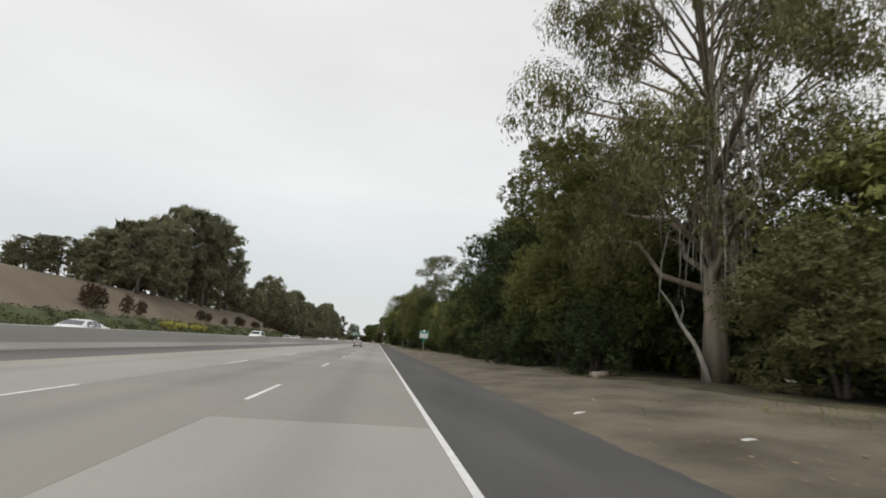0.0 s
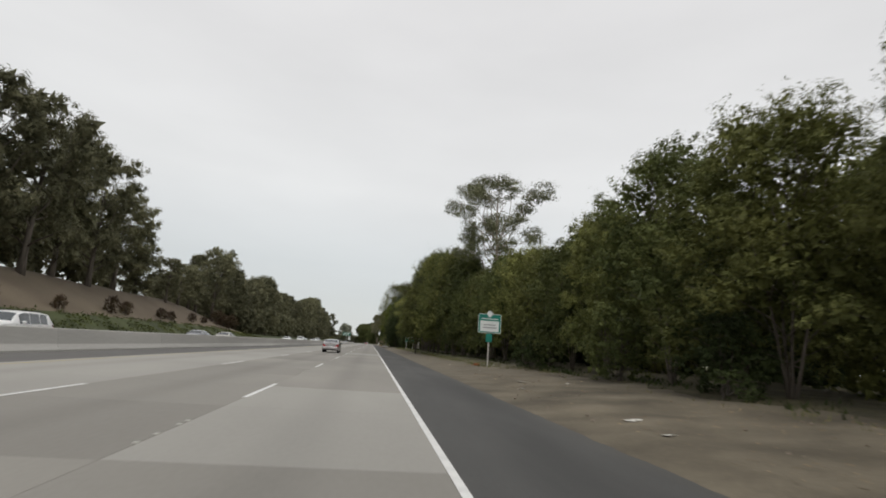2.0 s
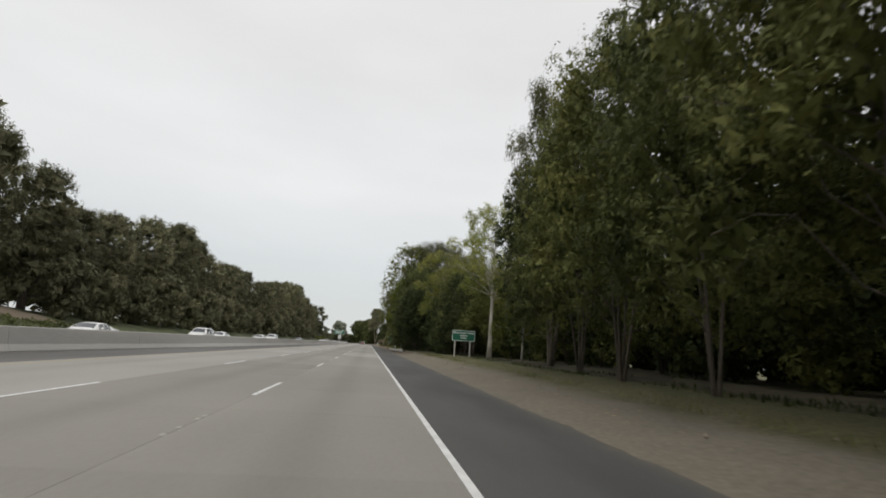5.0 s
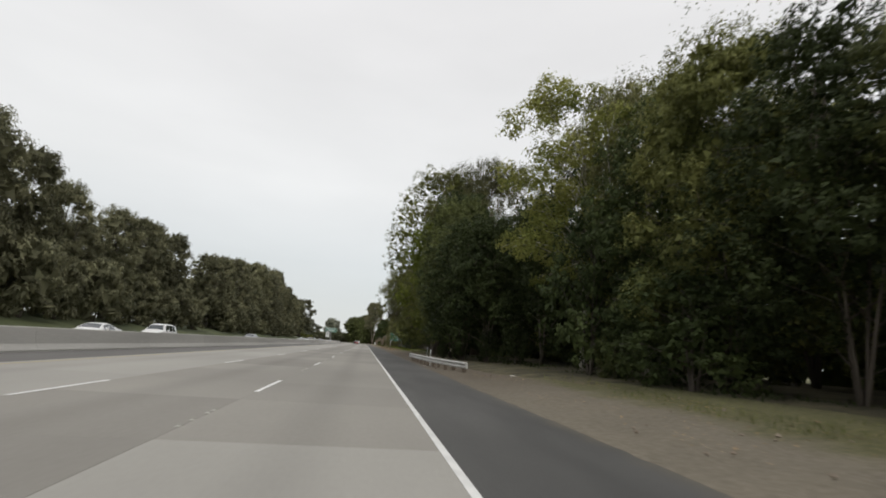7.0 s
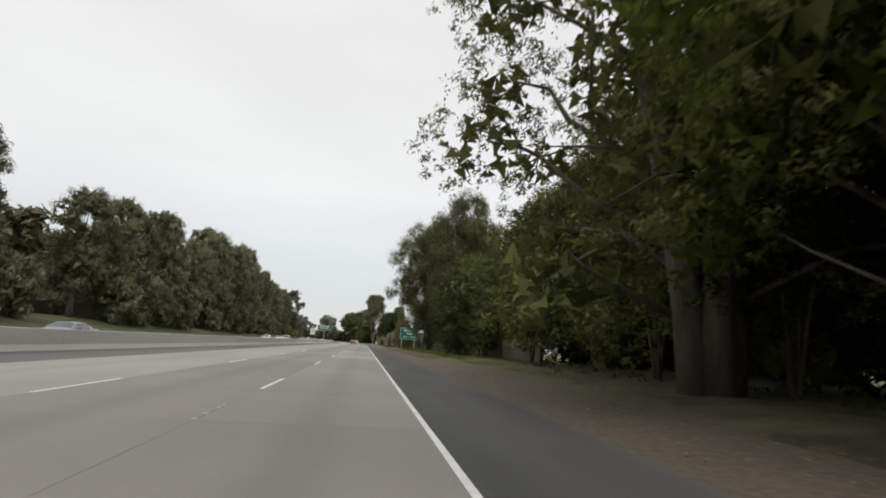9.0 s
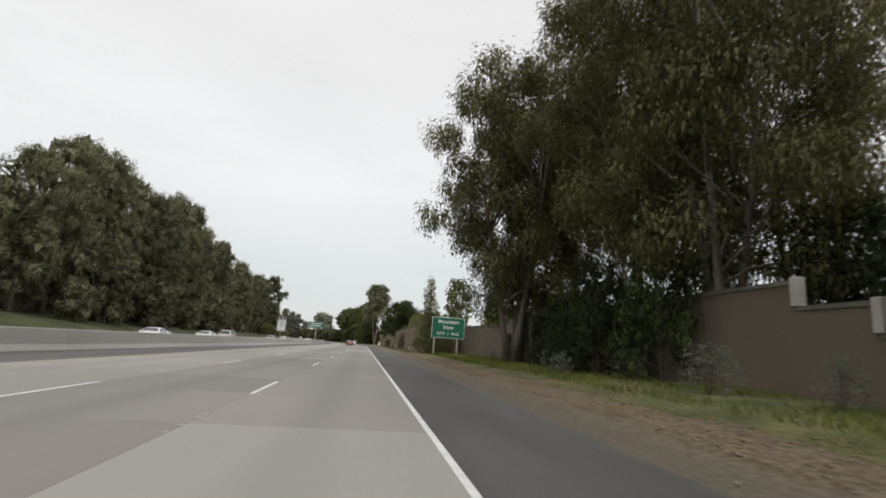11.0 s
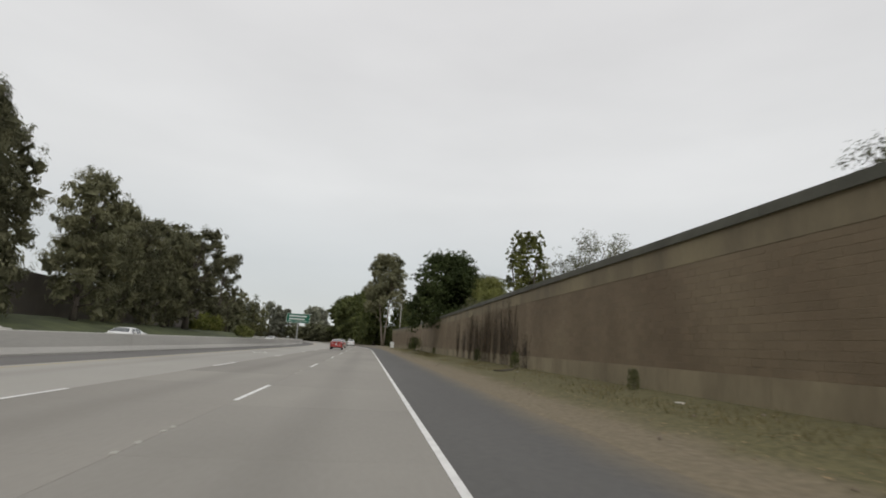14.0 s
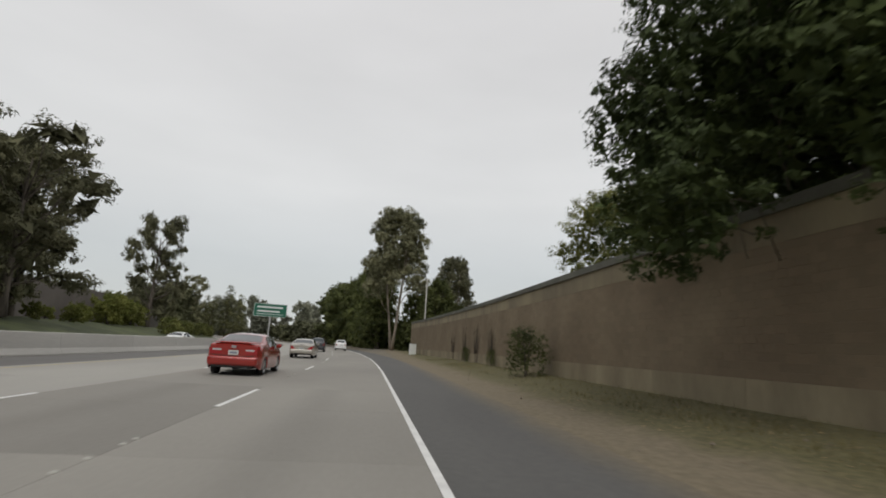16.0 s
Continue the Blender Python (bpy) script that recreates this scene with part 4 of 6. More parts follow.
plant("poplar", dict(DENSE, name="pointed_tree", form="cone", r=3.0, h=18.0, low=2, lobes=24, sprigs=70), 1, 13.0, 130, verge_z(13), 19.0, 0.9, 0, "pointed dark tree rising above the thicket", "tree")
# low growth in front of the trunks
for i in range(52):
    yy = 5 + i * 6.1 + jit.uniform(-2, 2)
    if 94 < yy < 208 or 226 < yy < 400:
        continue
    x = jit.uniform(9.4, 10.8) + (3.5 if yy < 30 else 0)
    if 12 < yy < 27:
        continue
    if i % 3 == 1:
        continue
    # near-black leaves on some paint in the shade under the trees
    plant("shrub", dict(SHRUB, mat=LEAF_OAK_SHADED if 25 < yy < 95 or 238 < yy < 275 else LEAF_DARK), 3, x, yy, verge_z(x), jit.uniform(1.6, 4.4), jit.uniform(0.9, 1.3), jit.uniform(0, 360), R_SHRUB, "shrub", "roadside shrubs", i)
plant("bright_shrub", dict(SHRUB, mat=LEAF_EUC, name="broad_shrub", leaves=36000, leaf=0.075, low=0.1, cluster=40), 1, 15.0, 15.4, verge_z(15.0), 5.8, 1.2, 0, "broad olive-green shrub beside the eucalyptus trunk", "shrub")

# added backdrop row; its near-black leaf colour carries the shade deep inside
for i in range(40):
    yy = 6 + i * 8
    plant("hedge_back", dict(FAR, name="thicket_tree", h=9.0, r=5.0, low=0.3, mat=LEAF_OAK_SHADED, leaf=0.9, leaves=1000), 2, 27 + jit.uniform(-1, 1), yy, 0.5, jit.uniform(8, 10), 1.0, jit.uniform(0, 360), "backdrop tree deep in the thicket, shade in its leaf colour", "tree", "thicket trees", i)

# plants before and over the walls
for i, (x, yy, hh) in enumerate(((11.0, 344.5, 5.6), (11.6, 350.5, 3.4), (12.2, 355, 3.6), (12.3, 340.8, 6.2), (11.2, 347.6, 3.2), (12.4, 352.4, 4.4), (12.0, 347.0, 4.0), (12.6, 344.0, 4.6))):
    plant("oak_shrub", dict(SHRUB, mat=LEAF_OAK_SHADED, name="dark_shrub"), 2, x, yy, verge_z(x), hh, 0.62, 70 * i, "dark leafy growth under the eucalyptus trees", "shrub", "shrubs before the wall", i)
plant("olive_shrub", dict(SHRUB, mat=LEAF_OLIVE, name="wall_shrub", leaves=6000), 1, 12.3, 362, verge_z(12.3), 2.4, 0.9, 0, "dark olive shrub standing before the wall", "shrub")
plant("feather", FEATHER, 1, 9.0, 395, verge_z(9), 10.7, 0.95, 0, "young feathery conifer standing before the wall", "tree")
plant("feather", FEATHER, 1, 9.9, 393.2, verge_z(9.9), 6.0, 1.1, 80, "small feathery conifer standing before the wall", "tree")
for i, (x, yy, hh, w) in enumerate(((10.8, 390.8, 2.4, 1.2), (12.0, 393.5, 3.2, 1.1), (9.8, 397.4, 3.6, 1.0), (11.6, 397.5, 2.8, 1.1), (8.1, 399.2, 2.2, 0.9))):
    plant("wall_growth", dict(SHRUB, mat=LEAF_EUC, name="wall_shrub", form="spread", low=0.3, lobe=(0.16, 0.30), lobes=22, leaves=3400, heart=120, sprigs=60), 2, x, yy, verge_z(x), hh, w * 0.9, 70 * i, "loose leafy shrub before the brown wall", "shrub", "shrubs before the wall", i)
for i, (x, yy, hh, w) in enumerate(((12.6, 366.5, 1.2, 1.0), (12.4, 370.5, 0.9, 1.0), (11.8, 352, 1.6, 1.2), (12.0, 355.5, 1.8, 1.1), (11.9, 343, 1.5, 1.2), (10.3, 335, 1.6, 1.2), (11.3, 331.5, 1.3, 1.0), (9.5, 345, 1.1, 1.2), (12.5, 378, 0.7, 1.1), (12.6, 382, 0.6, 1.2))):
    plant("weed", dict(SHRUB, mat=LEAF_SILVER, name="weed_bush", leaves=3400, heart=200, heart_leaf=0.12, leaf=0.11), 1, x, yy, verge_z(x), hh, w, 70 * i, "grey-green weedy bush before the wall", "shrub", "weedy bushes", i)
for i, (x, yy, hh, w) in enumerate(((10.9, 410.5, 6.7, 0.8), (11.2, 414, 6.5, 0.8), (11.0, 407.5, 6.2, 0.75), (15.3, 372, 5.6, 0.8), (15.5, 383, 5.4, 0.9), (15.2, 364, 5.9, 0.9), (15.0, 355, 6.0, 0.9))):
    plant("over", dict(SHRUB, h=7.0, r=3.4, low=3.2, mat=LEAF_LIME, name="garden_shrub", sprigs=110, leaves=11000, lobes=22, heart=1500), 1, x, yy, 0.4, hh, w, 50 * i, "leafy garden shrub rising behind the wall", "shrub", "shrubs behind the wall", i)
for i, (x, yy, hh) in enumerate(((11.2, 418, 5.9), (11.2, 433.0, 6.7), (11.2, 437.0, 6.3), (11.6, 404, 6.0), (11.3, 464.5, 6.2))):
    plant("sparse", dict(SPARSE, h=7.2, low=4.0, r=2.2, leaf=0.12, leaves=3600, cluster=14), 1, x, yy, 0.4, hh, 0.9, 70 * i, "thin grey-green shrub showing over the wall", "shrub", "thin shrubs behind the wall", i)
plant("leaner", dict(OAK, low=3.7, r=5.8, h=14.6, name="broad_tree", leaves=80000, leaf=0.13, lobes=60, lobe=(0.22, 0.36), heart=12000, heart_leaf=0.3, under=0.7), 1, 10.5, 478.8, 0.4, 13.4, 1.1, 30, "dark broad tree leaning over the sound wall", "tree", "", 0)
plant("back_tree", dict(OLIVE, name="garden_tree", h=28.0, r=6.6, low=3.0, r0=0.45, leaves=16000, leaf=0.4, lobes=30, heart=1500, heart_leaf=0.8), 1, 35, 523, 0.4, 28.0, 1.0, 30, "tall olive-green tree far behind the sound wall", "tree", "", 0)
for i, (x, yy, hh) in enumerate(((14.6, 471.5, 9.6), (13.4, 466.5, 7.6), (15.5, 476, 10.5))):
    plant("olive", OLIVE, 2, x, yy, 0.4, hh, 0.85, 80 * i, "olive-green garden tree behind the sound wall", "tree", "", i)
plant("oak", OAK, 2, 14.5, 489, 0.4, 13.0, 1.0, 210, "dark broad tree behind the sound wall", "tree", "", 0)
plant("olive", OLIVE, 2, 16.5, 500, 0.4, 12.0, 1.15, 130, "olive-green tree behind the sound wall", "tree", "", 0)
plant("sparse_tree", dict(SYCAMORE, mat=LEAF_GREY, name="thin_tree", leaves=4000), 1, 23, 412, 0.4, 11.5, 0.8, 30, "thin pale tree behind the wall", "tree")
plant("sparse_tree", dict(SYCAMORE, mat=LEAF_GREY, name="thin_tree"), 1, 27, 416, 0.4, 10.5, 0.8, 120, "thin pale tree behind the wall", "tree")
plant("round_shrub", dict(SHRUB, name="round_shrub", mat=LEAF_DARK, leaves=12000, leaf=0.08), 1, 7.7, 493, verge_z(7.7), 2.3, 0.95, 0, "rounded olive-brown shrub before the sound wall", "shrub")
for i, (yy, hh) in enumerate(((448.5, 1.0), (438.3, 1.0), (474.5, 0.8), (503, 1.2), (425, 0.7), (512, 1.3))):
    plant("round_shrub", dict(SHRUB, name="round_shrub", mat=LEAF_DARK, leaves=12000, leaf=0.08), 1, 8.4, yy, verge_z(8.4), hh, 0.6, 60 * i, "small dry shrub at the foot of the sound wall", "shrub", "dry shrubs at the wall", i)

# beyond the bend
BEND_TREE = dict(GROVE_FULL, name="roadside_tree", mat=LEAF_DARK, bark=BARK_GREY)
ROUND_EUC = dict(EUC, form="dome", r=7.0, low=10.0, stems=3, r0=0.26, lobes=38, lobe=(0.20, 0.32), leaves=24000, leaf=0.46, slim=0.42, droop=0.5, spread=0.6, tall=0.9, heart=1200, heart_leaf=0.7, mat=LEAF_GROVE, limb_low=0.3)
plant("round_euc", ROUND_EUC, 2, 5.0, 574, 0.5, 28.6, 0.98, 200, R_EUC, "tree", "tall eucalyptus trees", 0)
plant("round_euc", ROUND_EUC, 2, 21, 600, 0.5, 24, 0.9, 100, R_EUC, "tree", "tall eucalyptus trees", 1)
for i, (x, yy, hh) in enumerate(((11, 566, 9), (9.5, 578, 12), (14, 560, 8), (2.5, 590, 15), (13, 588, 15), (17, 572, 10))):
    plant("bend_tree", BEND_TREE, 2, x, yy, 0.4, hh, 1.1, 50 * i, "dark roadside tree beyond the bend", "tree", "trees beyond the bend", i)
for i in range(34):
    yy = 560 + i * 11
    x = bend(yy) + 8.5 + jit.uniform(0, 4) + (7 if yy < 585 else 0)
    hh = 21 + 4 * noise.noise((i * 0.7, 1, 4)) if yy > 585 else 13
    near = yy < 640
    # further off, distance haze is painted in with lighter grey-green leaves
    if yy > 672:
        hh = 8.5 + 3 * noise.noise((i * 0.7, 1, 4))
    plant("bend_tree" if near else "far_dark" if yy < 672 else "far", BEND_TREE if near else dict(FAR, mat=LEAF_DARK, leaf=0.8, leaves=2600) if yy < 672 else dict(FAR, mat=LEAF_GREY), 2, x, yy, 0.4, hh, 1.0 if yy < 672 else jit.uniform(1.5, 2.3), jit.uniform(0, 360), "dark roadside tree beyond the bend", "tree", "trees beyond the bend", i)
for i in range(30):
    yy = 556 + i * 7
    x = bend(yy) + 13.5 + jit.uniform(-1, 1.5) + max(0, 600 - yy) * 0.12
    plant("far_hedge", dict(FAR, name="roadside_hedge", h=6.0, r=5.0, low=0.0, mat=LEAF_DARK, leaf=0.7, spread=0.7), 2, x, yy, 0.2, jit.uniform(5, 7.5) if yy < 672 else 4.5, 1.0, jit.uniform(0, 360), "dark hedge shrub beside the bend", "shrub", "hedge beyond the bend", i)
for i in range(46):
    yy = 640 + (i % 23) * 16 + jit.uniform(-5, 5)
    x = bend(yy) - 48 - (i // 23) * 35 + jit.uniform(-12, 12)
    # haze is put into the leaf colour here by the lighter grey-green
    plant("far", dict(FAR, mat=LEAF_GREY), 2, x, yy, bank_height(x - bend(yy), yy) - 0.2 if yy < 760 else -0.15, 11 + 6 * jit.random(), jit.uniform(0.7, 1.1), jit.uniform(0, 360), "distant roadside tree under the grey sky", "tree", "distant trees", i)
# farthest row: its pale leaf colour holds the haze
for i in range(26):
    yy = 790 + jit.uniform(-30, 90)
    x = -206 + i * 7.2 + jit.uniform(-3, 3) - (yy - 790) * 0.25
    plant("far_hazy", dict(FAR, mat=LEAF_HAZED, leaf=0.9, leaves=2200, lobes=22, lobe=(0.2, 0.36), form="spread"), 3, x, yy, -0.2, jit.uniform(17, 27), jit.uniform(0.7, 1.0), jit.uniform(0, 360), "tree far beyond the bend, haze painted into its leaves", "tree", "distant trees", i)
for i in range(14):
    plant("spindle", dict(SPINDLE), 1, -62 - i * 5.5 + jit.uniform(-3, 3), 720 + jit.uniform(-30, 40), 1.0, jit.uniform(13, 24), 1.5, jit.uniform(0, 360), "dark pointed conifer far off", "tree", "distant conifers", i)

# grove on the far bank: y, top
TOPS = ((66, 12), (78, 15), (96, 22), (108, 26), (117, 29), (128, 28), (143, 27), (150, 22), (160, 16), (173, 15), (184, 19), (196, 23.5), (205, 22), (215, 19), (227, 17.5), (237, 20), (250, 22), (262, 25), (270, 23.5),
        (278, 21), (283, 17), (290, 20), (296, 22), (310, 22), (320, 23), (345, 21), (352, 22), (366, 24), (381, 21), (396, 27.5), (409, 27.8), (420, 26.5), (440, 30.5), (446, 31), (455, 26), (470, 26), (482, 24.5), (495, 22.5), (505, 22), (520, 23), (536, 24))
ty, tz = [a for a, _ in TOPS], [b for _, b in TOPS]
yy, i = 66.0, 0
while yy < 538:
    top_z = float(np.interp(yy, ty, tz)) + jit.uniform(-1.7, 0.3)
    x = -41.5 + jit.uniform(-1.8, 1.8)
    z = bank_height(x, yy)
    full = yy > 200 or i % 3 == 2
    gap = 322 < yy < 337 or 372 < yy < 384 or 478 < yy < 486
    if not gap:
        plant("grove_full" if full else "grove", GROVE_FULL if full else GROVE, 2 if full else 3, x, yy, z - 0.15, top_z - z, (21 / (top_z - z)) ** 0.45 * jit.uniform(0.85, 1.05), jit.uniform(0, 360), "tall grey-green eucalyptus on the far bank", "tree", "grove trees", i)
        x2 = -52 + jit.uniform(-1.5, 1.5)
        if yy < 468:
            plant("grove_back", dict(FAR, name="grove_tree"), 2, x2, yy + 4, bank_height(x2, yy) - 0.15, (top_z - z) * jit.uniform(0.6, 0.85), 1.0, jit.uniform(0, 360), "dark tree in the second row of the grove", "tree", "grove trees", i + 1)
    if 205 < yy < 468 and not gap:
        x3 = -36.5 + jit.uniform(-1, 1)
        plant("low_grove", dict(GROVE_FULL, h=8.0, r=3.4, low=0.4, lobes=16, leaves=2600, heart=260, leaf=0.48, stems=2, r0=0.12, name="grove_shrub"), 2, x3, yy + jit.uniform(0, 5), bank_height(x3, yy) - 0.1, jit.uniform(5, 9.5), 1.0, jit.uniform(0, 360), "dark shrubby growth under the grove", "shrub", "grove shrubs", i)
    yy += jit.uniform(7.0, 9.5)
    i += 1
for i, (x, yy, hh, w) in enumerate(((-53, 604, 27.5, 0.95), (-55, 640, 17, 0.9), (-50.5, 607, 14, 0.9))):
    plant("lone", dict(GROVE, lobes=34, lobe=(0.2, 0.34), leaves=12000, r=6.0, low=2.0, form="spread"), 1, x, yy, 2.3, hh, w, 80 * i, "lone grey-green tree on the open bank", "tree", "", i)
plant("lone", dict(GROVE), 1, -40.0, 532, 2.2, 22.5, 1.35, 150, "spreading grey-green tree at the end of the grove", "tree")
plant("spindle", SPINDLE, 1, -62, 74, 7.3, 13.5, 0.8, 0, "spindly pine on top of the bank", "tree")
# bronze shrubs and yellow flowers on the slope
for i, (x, yy, hh, w) in enumerate(((-33.5, 64.5, 2.9, 0.8), (-33.8, 67.2, 2.5, 0.9), (-33.4, 73.5, 2.4, 0.7), (-33.3, 77.5, 2.0, 0.8), (-33.8, 104, 1.9, 1.0), (-33.6, 108, 1.7, 1.0), (-33.2, 118, 1.5, 1.0), (-33.5, 130, 2.2, 0.8), (-33.5, 134, 1.8, 1.0), (-33.5, 146, 1.7, 1.0), (-33.5, 150, 1.5, 1.2), (-33.7, 161, 1.6, 1.0), (-33.7, 168, 1.3, 1.2), (-34.5, 180, 3.0, 1.2), (-34, 184, 2.6, 1.2), (-34, 189, 3.2, 1.2))):
    plant("bronze", dict(SHRUB, mat=LEAF_RED, name="bronze_shrub", leaves=2600, leaf=0.26), 1, x, yy, bank_height(x, yy) - 0.05, hh, w, 40 * i, "bronze-leaved shrub on the brown bank", "shrub", "bronze shrubs", i)
for i, (x, yy) in enumerate(((-30.6, 80), (-30.8, 83), (-30.6, 86.5), (-30.5, 92.4), (-30.4, 95.5))):
    plant("flower", dict(SHRUB, mat=FLOWER, name="flowering_shrub", leaves=700, heart=0, h=1.2, r=0.9, leaf=0.16, lobes=8, sprigs=10), 1, x, yy, bank_height(x, yy) - 0.05, 1.1, 1.2, 60 * i, "low shrub with yellow flowers on the bank", "shrub", "flowering shrubs", i)
for i in range(12):
    x, yy = -41 + jit.uniform(-3, 2), 540 + i * 4.5
    plant("slope_bush", dict(SHRUB, mat=LEAF_BRIGHT, name="bank_bush", leaves=2200, leaf=0.3, heart=300, heart_leaf=0.4), 1, x + bend(yy), yy, bank_height(x, yy) - 0.05, jit.uniform(1.5, 3.4) + (2 if i > 5 else 0), 1.2, 60 * i, "yellow-green bush before the far wall", "shrub", "bank bushes", i)
for i in range(16):
    x, yy = -33.5 + jit.uniform(-1.5, 1.5), 575 + i * 5
    plant("bank_bush", dict(SHRUB, mat=LEAF_OLIVE, name="bank_bush", leaves=2200, leaf=0.3), 1, x + bend(yy), yy, bank_height(x, yy) - 0.05, jit.uniform(1.5, 3.6), 1.2, 60 * i, "green bush on the open bank", "shrub", "bank bushes", i)


# ---------------------------------------------------------------- sound walls
def wall_piece(name, pts, z0, z1, thick, mat):
    """An upright slab along a line of (x, y) in plan, its road face on the line."""
    v, f = [], []
    for i, (x, y) in enumerate(pts):
        a, b = pts[max(0, i - 1)], pts[min(len(pts) - 1, i + 1)]
        d = Vector((b[0] - a[0], b[1] - a[1])).normalized()
        nx, ny = d.y, -d.x
        v += [(x, y, z0), (x, y, z1), (x + nx * thick, y + ny * thick, z1), (x + nx * thick, y + ny * thick, z0)]
    for i in range(len(pts) - 1):
        for k in range(4):
            f.append((4 * i + k, 4 * i + (k + 1) % 4, 4 * i + 4 + (k + 1) % 4, 4 * i + 4 + k))
    f += [(3, 2, 1, 0), tuple(4 * (len(pts) - 1) + k for k in range(4))]
    return mesh_of(name, v, f, mat)


def block_mesh(w, h, proud):
    b = 0.006
    v = [(0, 0, 0), (0, w, 0), (0, w, h), (0, 0, h), (-proud, b, b), (-proud, w - b, b), (-proud, w - b, h - b), (-proud, b, h - b)]
    return mesh_of("block", v, [(7, 6, 5, 4), (0, 4, 5, 1), (1, 5, 6, 2), (2, 6, 7, 3), (3, 7, 4, 0)], BLOCK)


WX = 9.0
wall_line = [(WX + bend(q), q) for q in [400 + 4 * k for k in range(38)]]
sound_wall = thing("sound_wall", "long brown block sound wall on a concrete footing", "wall", kind="structure")
part("core", wall_piece("core", [(x + 0.012, q) for x, q in wall_line], 1.06, 4.06, 0.24, MORTAR), sound_wall)
part("band", wall_piece("band", [(x - 0.004, q) for x, q in wall_line], 4.06, 4.74, 0.26, WALL_BAND), sound_wall, "pale stained concrete band under the cap")
for k in range(37):
    seg = [wall_line[k], wall_line[k + 1]]
    seg = [seg[0], (seg[1][0], seg[1][1] - 0.015)]
    part("footing", wall_piece("footing", [(x - 0.05, q) for x, q in seg], -0.1, 1.06, 0.34, WALL_BASE), sound_wall, "pale concrete footing panel")
    part("cap", wall_piece("cap", [(x - 0.09, q) for x, q in seg], 4.74, 5.0, 0.42, WALL_CAP), sound_wall, "dark weathered cap stone")
part("return_wall", wall_piece("return_wall", [(WX, 399.98), (13.6, 398.2)], 0.0, 4.6, 0.24, BLOCK), sound_wall)
brng = random.Random(3)
shapes = [block_mesh(0.395, 0.194, p) for p in (0.004, 0.006, 0.008)]
rest_v, rest_f = [], []
for row in range(15):
    z = 1.063 + row * 0.2
    q = 400.0 + (0.2 if row % 2 else 0.0)
    while q < 547.4:
        x = WX + bend(q + 0.2) + 0.012
        if 438 <= q < 446:
            ob = part("block", shapes[brng.randrange(3)], sound_wall)
            ob.location = (x, q, z)
        else:
            p, b, w, h, o = brng.choice((0.004, 0.006, 0.008)), 0.006, 0.395, 0.194, len(rest_v)
            rest_v += [(x, q, z), (x, q + w, z), (x, q + w, z + h), (x, q, z + h), (x - p, q + b, z + b), (x - p, q + w - b, z + b), (x - p, q + w - b, z + h - b), (x - p, q + b, z + h - b)]
            rest_f += [(o + 7, o + 6, o + 5, o + 4), (o, o + 4, o + 5, o + 1), (o + 1, o + 5, o + 6, o + 2), (o + 2, o + 6, o + 7, o + 3), (o + 3, o + 7, o + 4, o)]
        q += 0.4
tagged(part("block_courses", mesh_of("block_courses", rest_v, rest_f, BLOCK), sound_wall), "courses of brown split-face blocks", kind="stuff")

# older wall set further back, stepping down at its near end
old_wall = thing("garden_wall", "older brown block wall stepping down at its end", "wall", kind="structure")
for y0, y1, top in ((300.0, 332.4, 2.45), (332.4, 335.1, 3.35), (335.1, 399.5, 4.22)):
    pts = [(13.5, y0 + (y1 - y0) * k / 6) for k in range(7)]
    part("wall_section", wall_piece("wall_section", pts, 0.0, top - 0.14, 0.24, material("old_block", (0.155, 0.124, 0.092), 0.92, 0, 0.14, 0.35, 14, 0.7)), old_wall)
    part("cap", wall_piece("cap", [(13.44, y0), (13.44, y1)], top - 0.14, top, 0.36, WALL_CAP), old_wall)
# added pale blocks paint the light on the section ends at each step
for q, low, top in ((332.4, 2.45, 3.42), (335.1, 3.35, 4.3)):
    part("pier", block("pier", (0.34, 0.3, top - low), SIGN_POST, (13.56, q, (top + low) / 2 + 0.002), 0.02), old_wall, "pale block painting the lit end of a wall section")
far_wall = thing("far_sound_wall", "grey-brown sound wall on the far bank", "wall", kind="structure")
lw = [(-47.5 + bend(q), q) for q in [340 + 8 * k for k in range(40)]]
for k in range(39):
    part("wall_panel", wall_piece("wall_panel", [lw[k], (lw[k + 1][0], lw[k + 1][1] - 0.02)], 1.0, 6.3 if k < 18 else 8.4, -0.25, material("far_block", (0.15, 0.13, 0.115), 0.92, 0, 0.12, 0.3, 10, 0.4) if k == 0 else bpy.data.materials["far_block"]), far_wall)


DRY_VINE = leaf_material("dry_vine", (0.115, 0.088, 0.058), (0.175, 0.135, 0.088), thin=0.1)


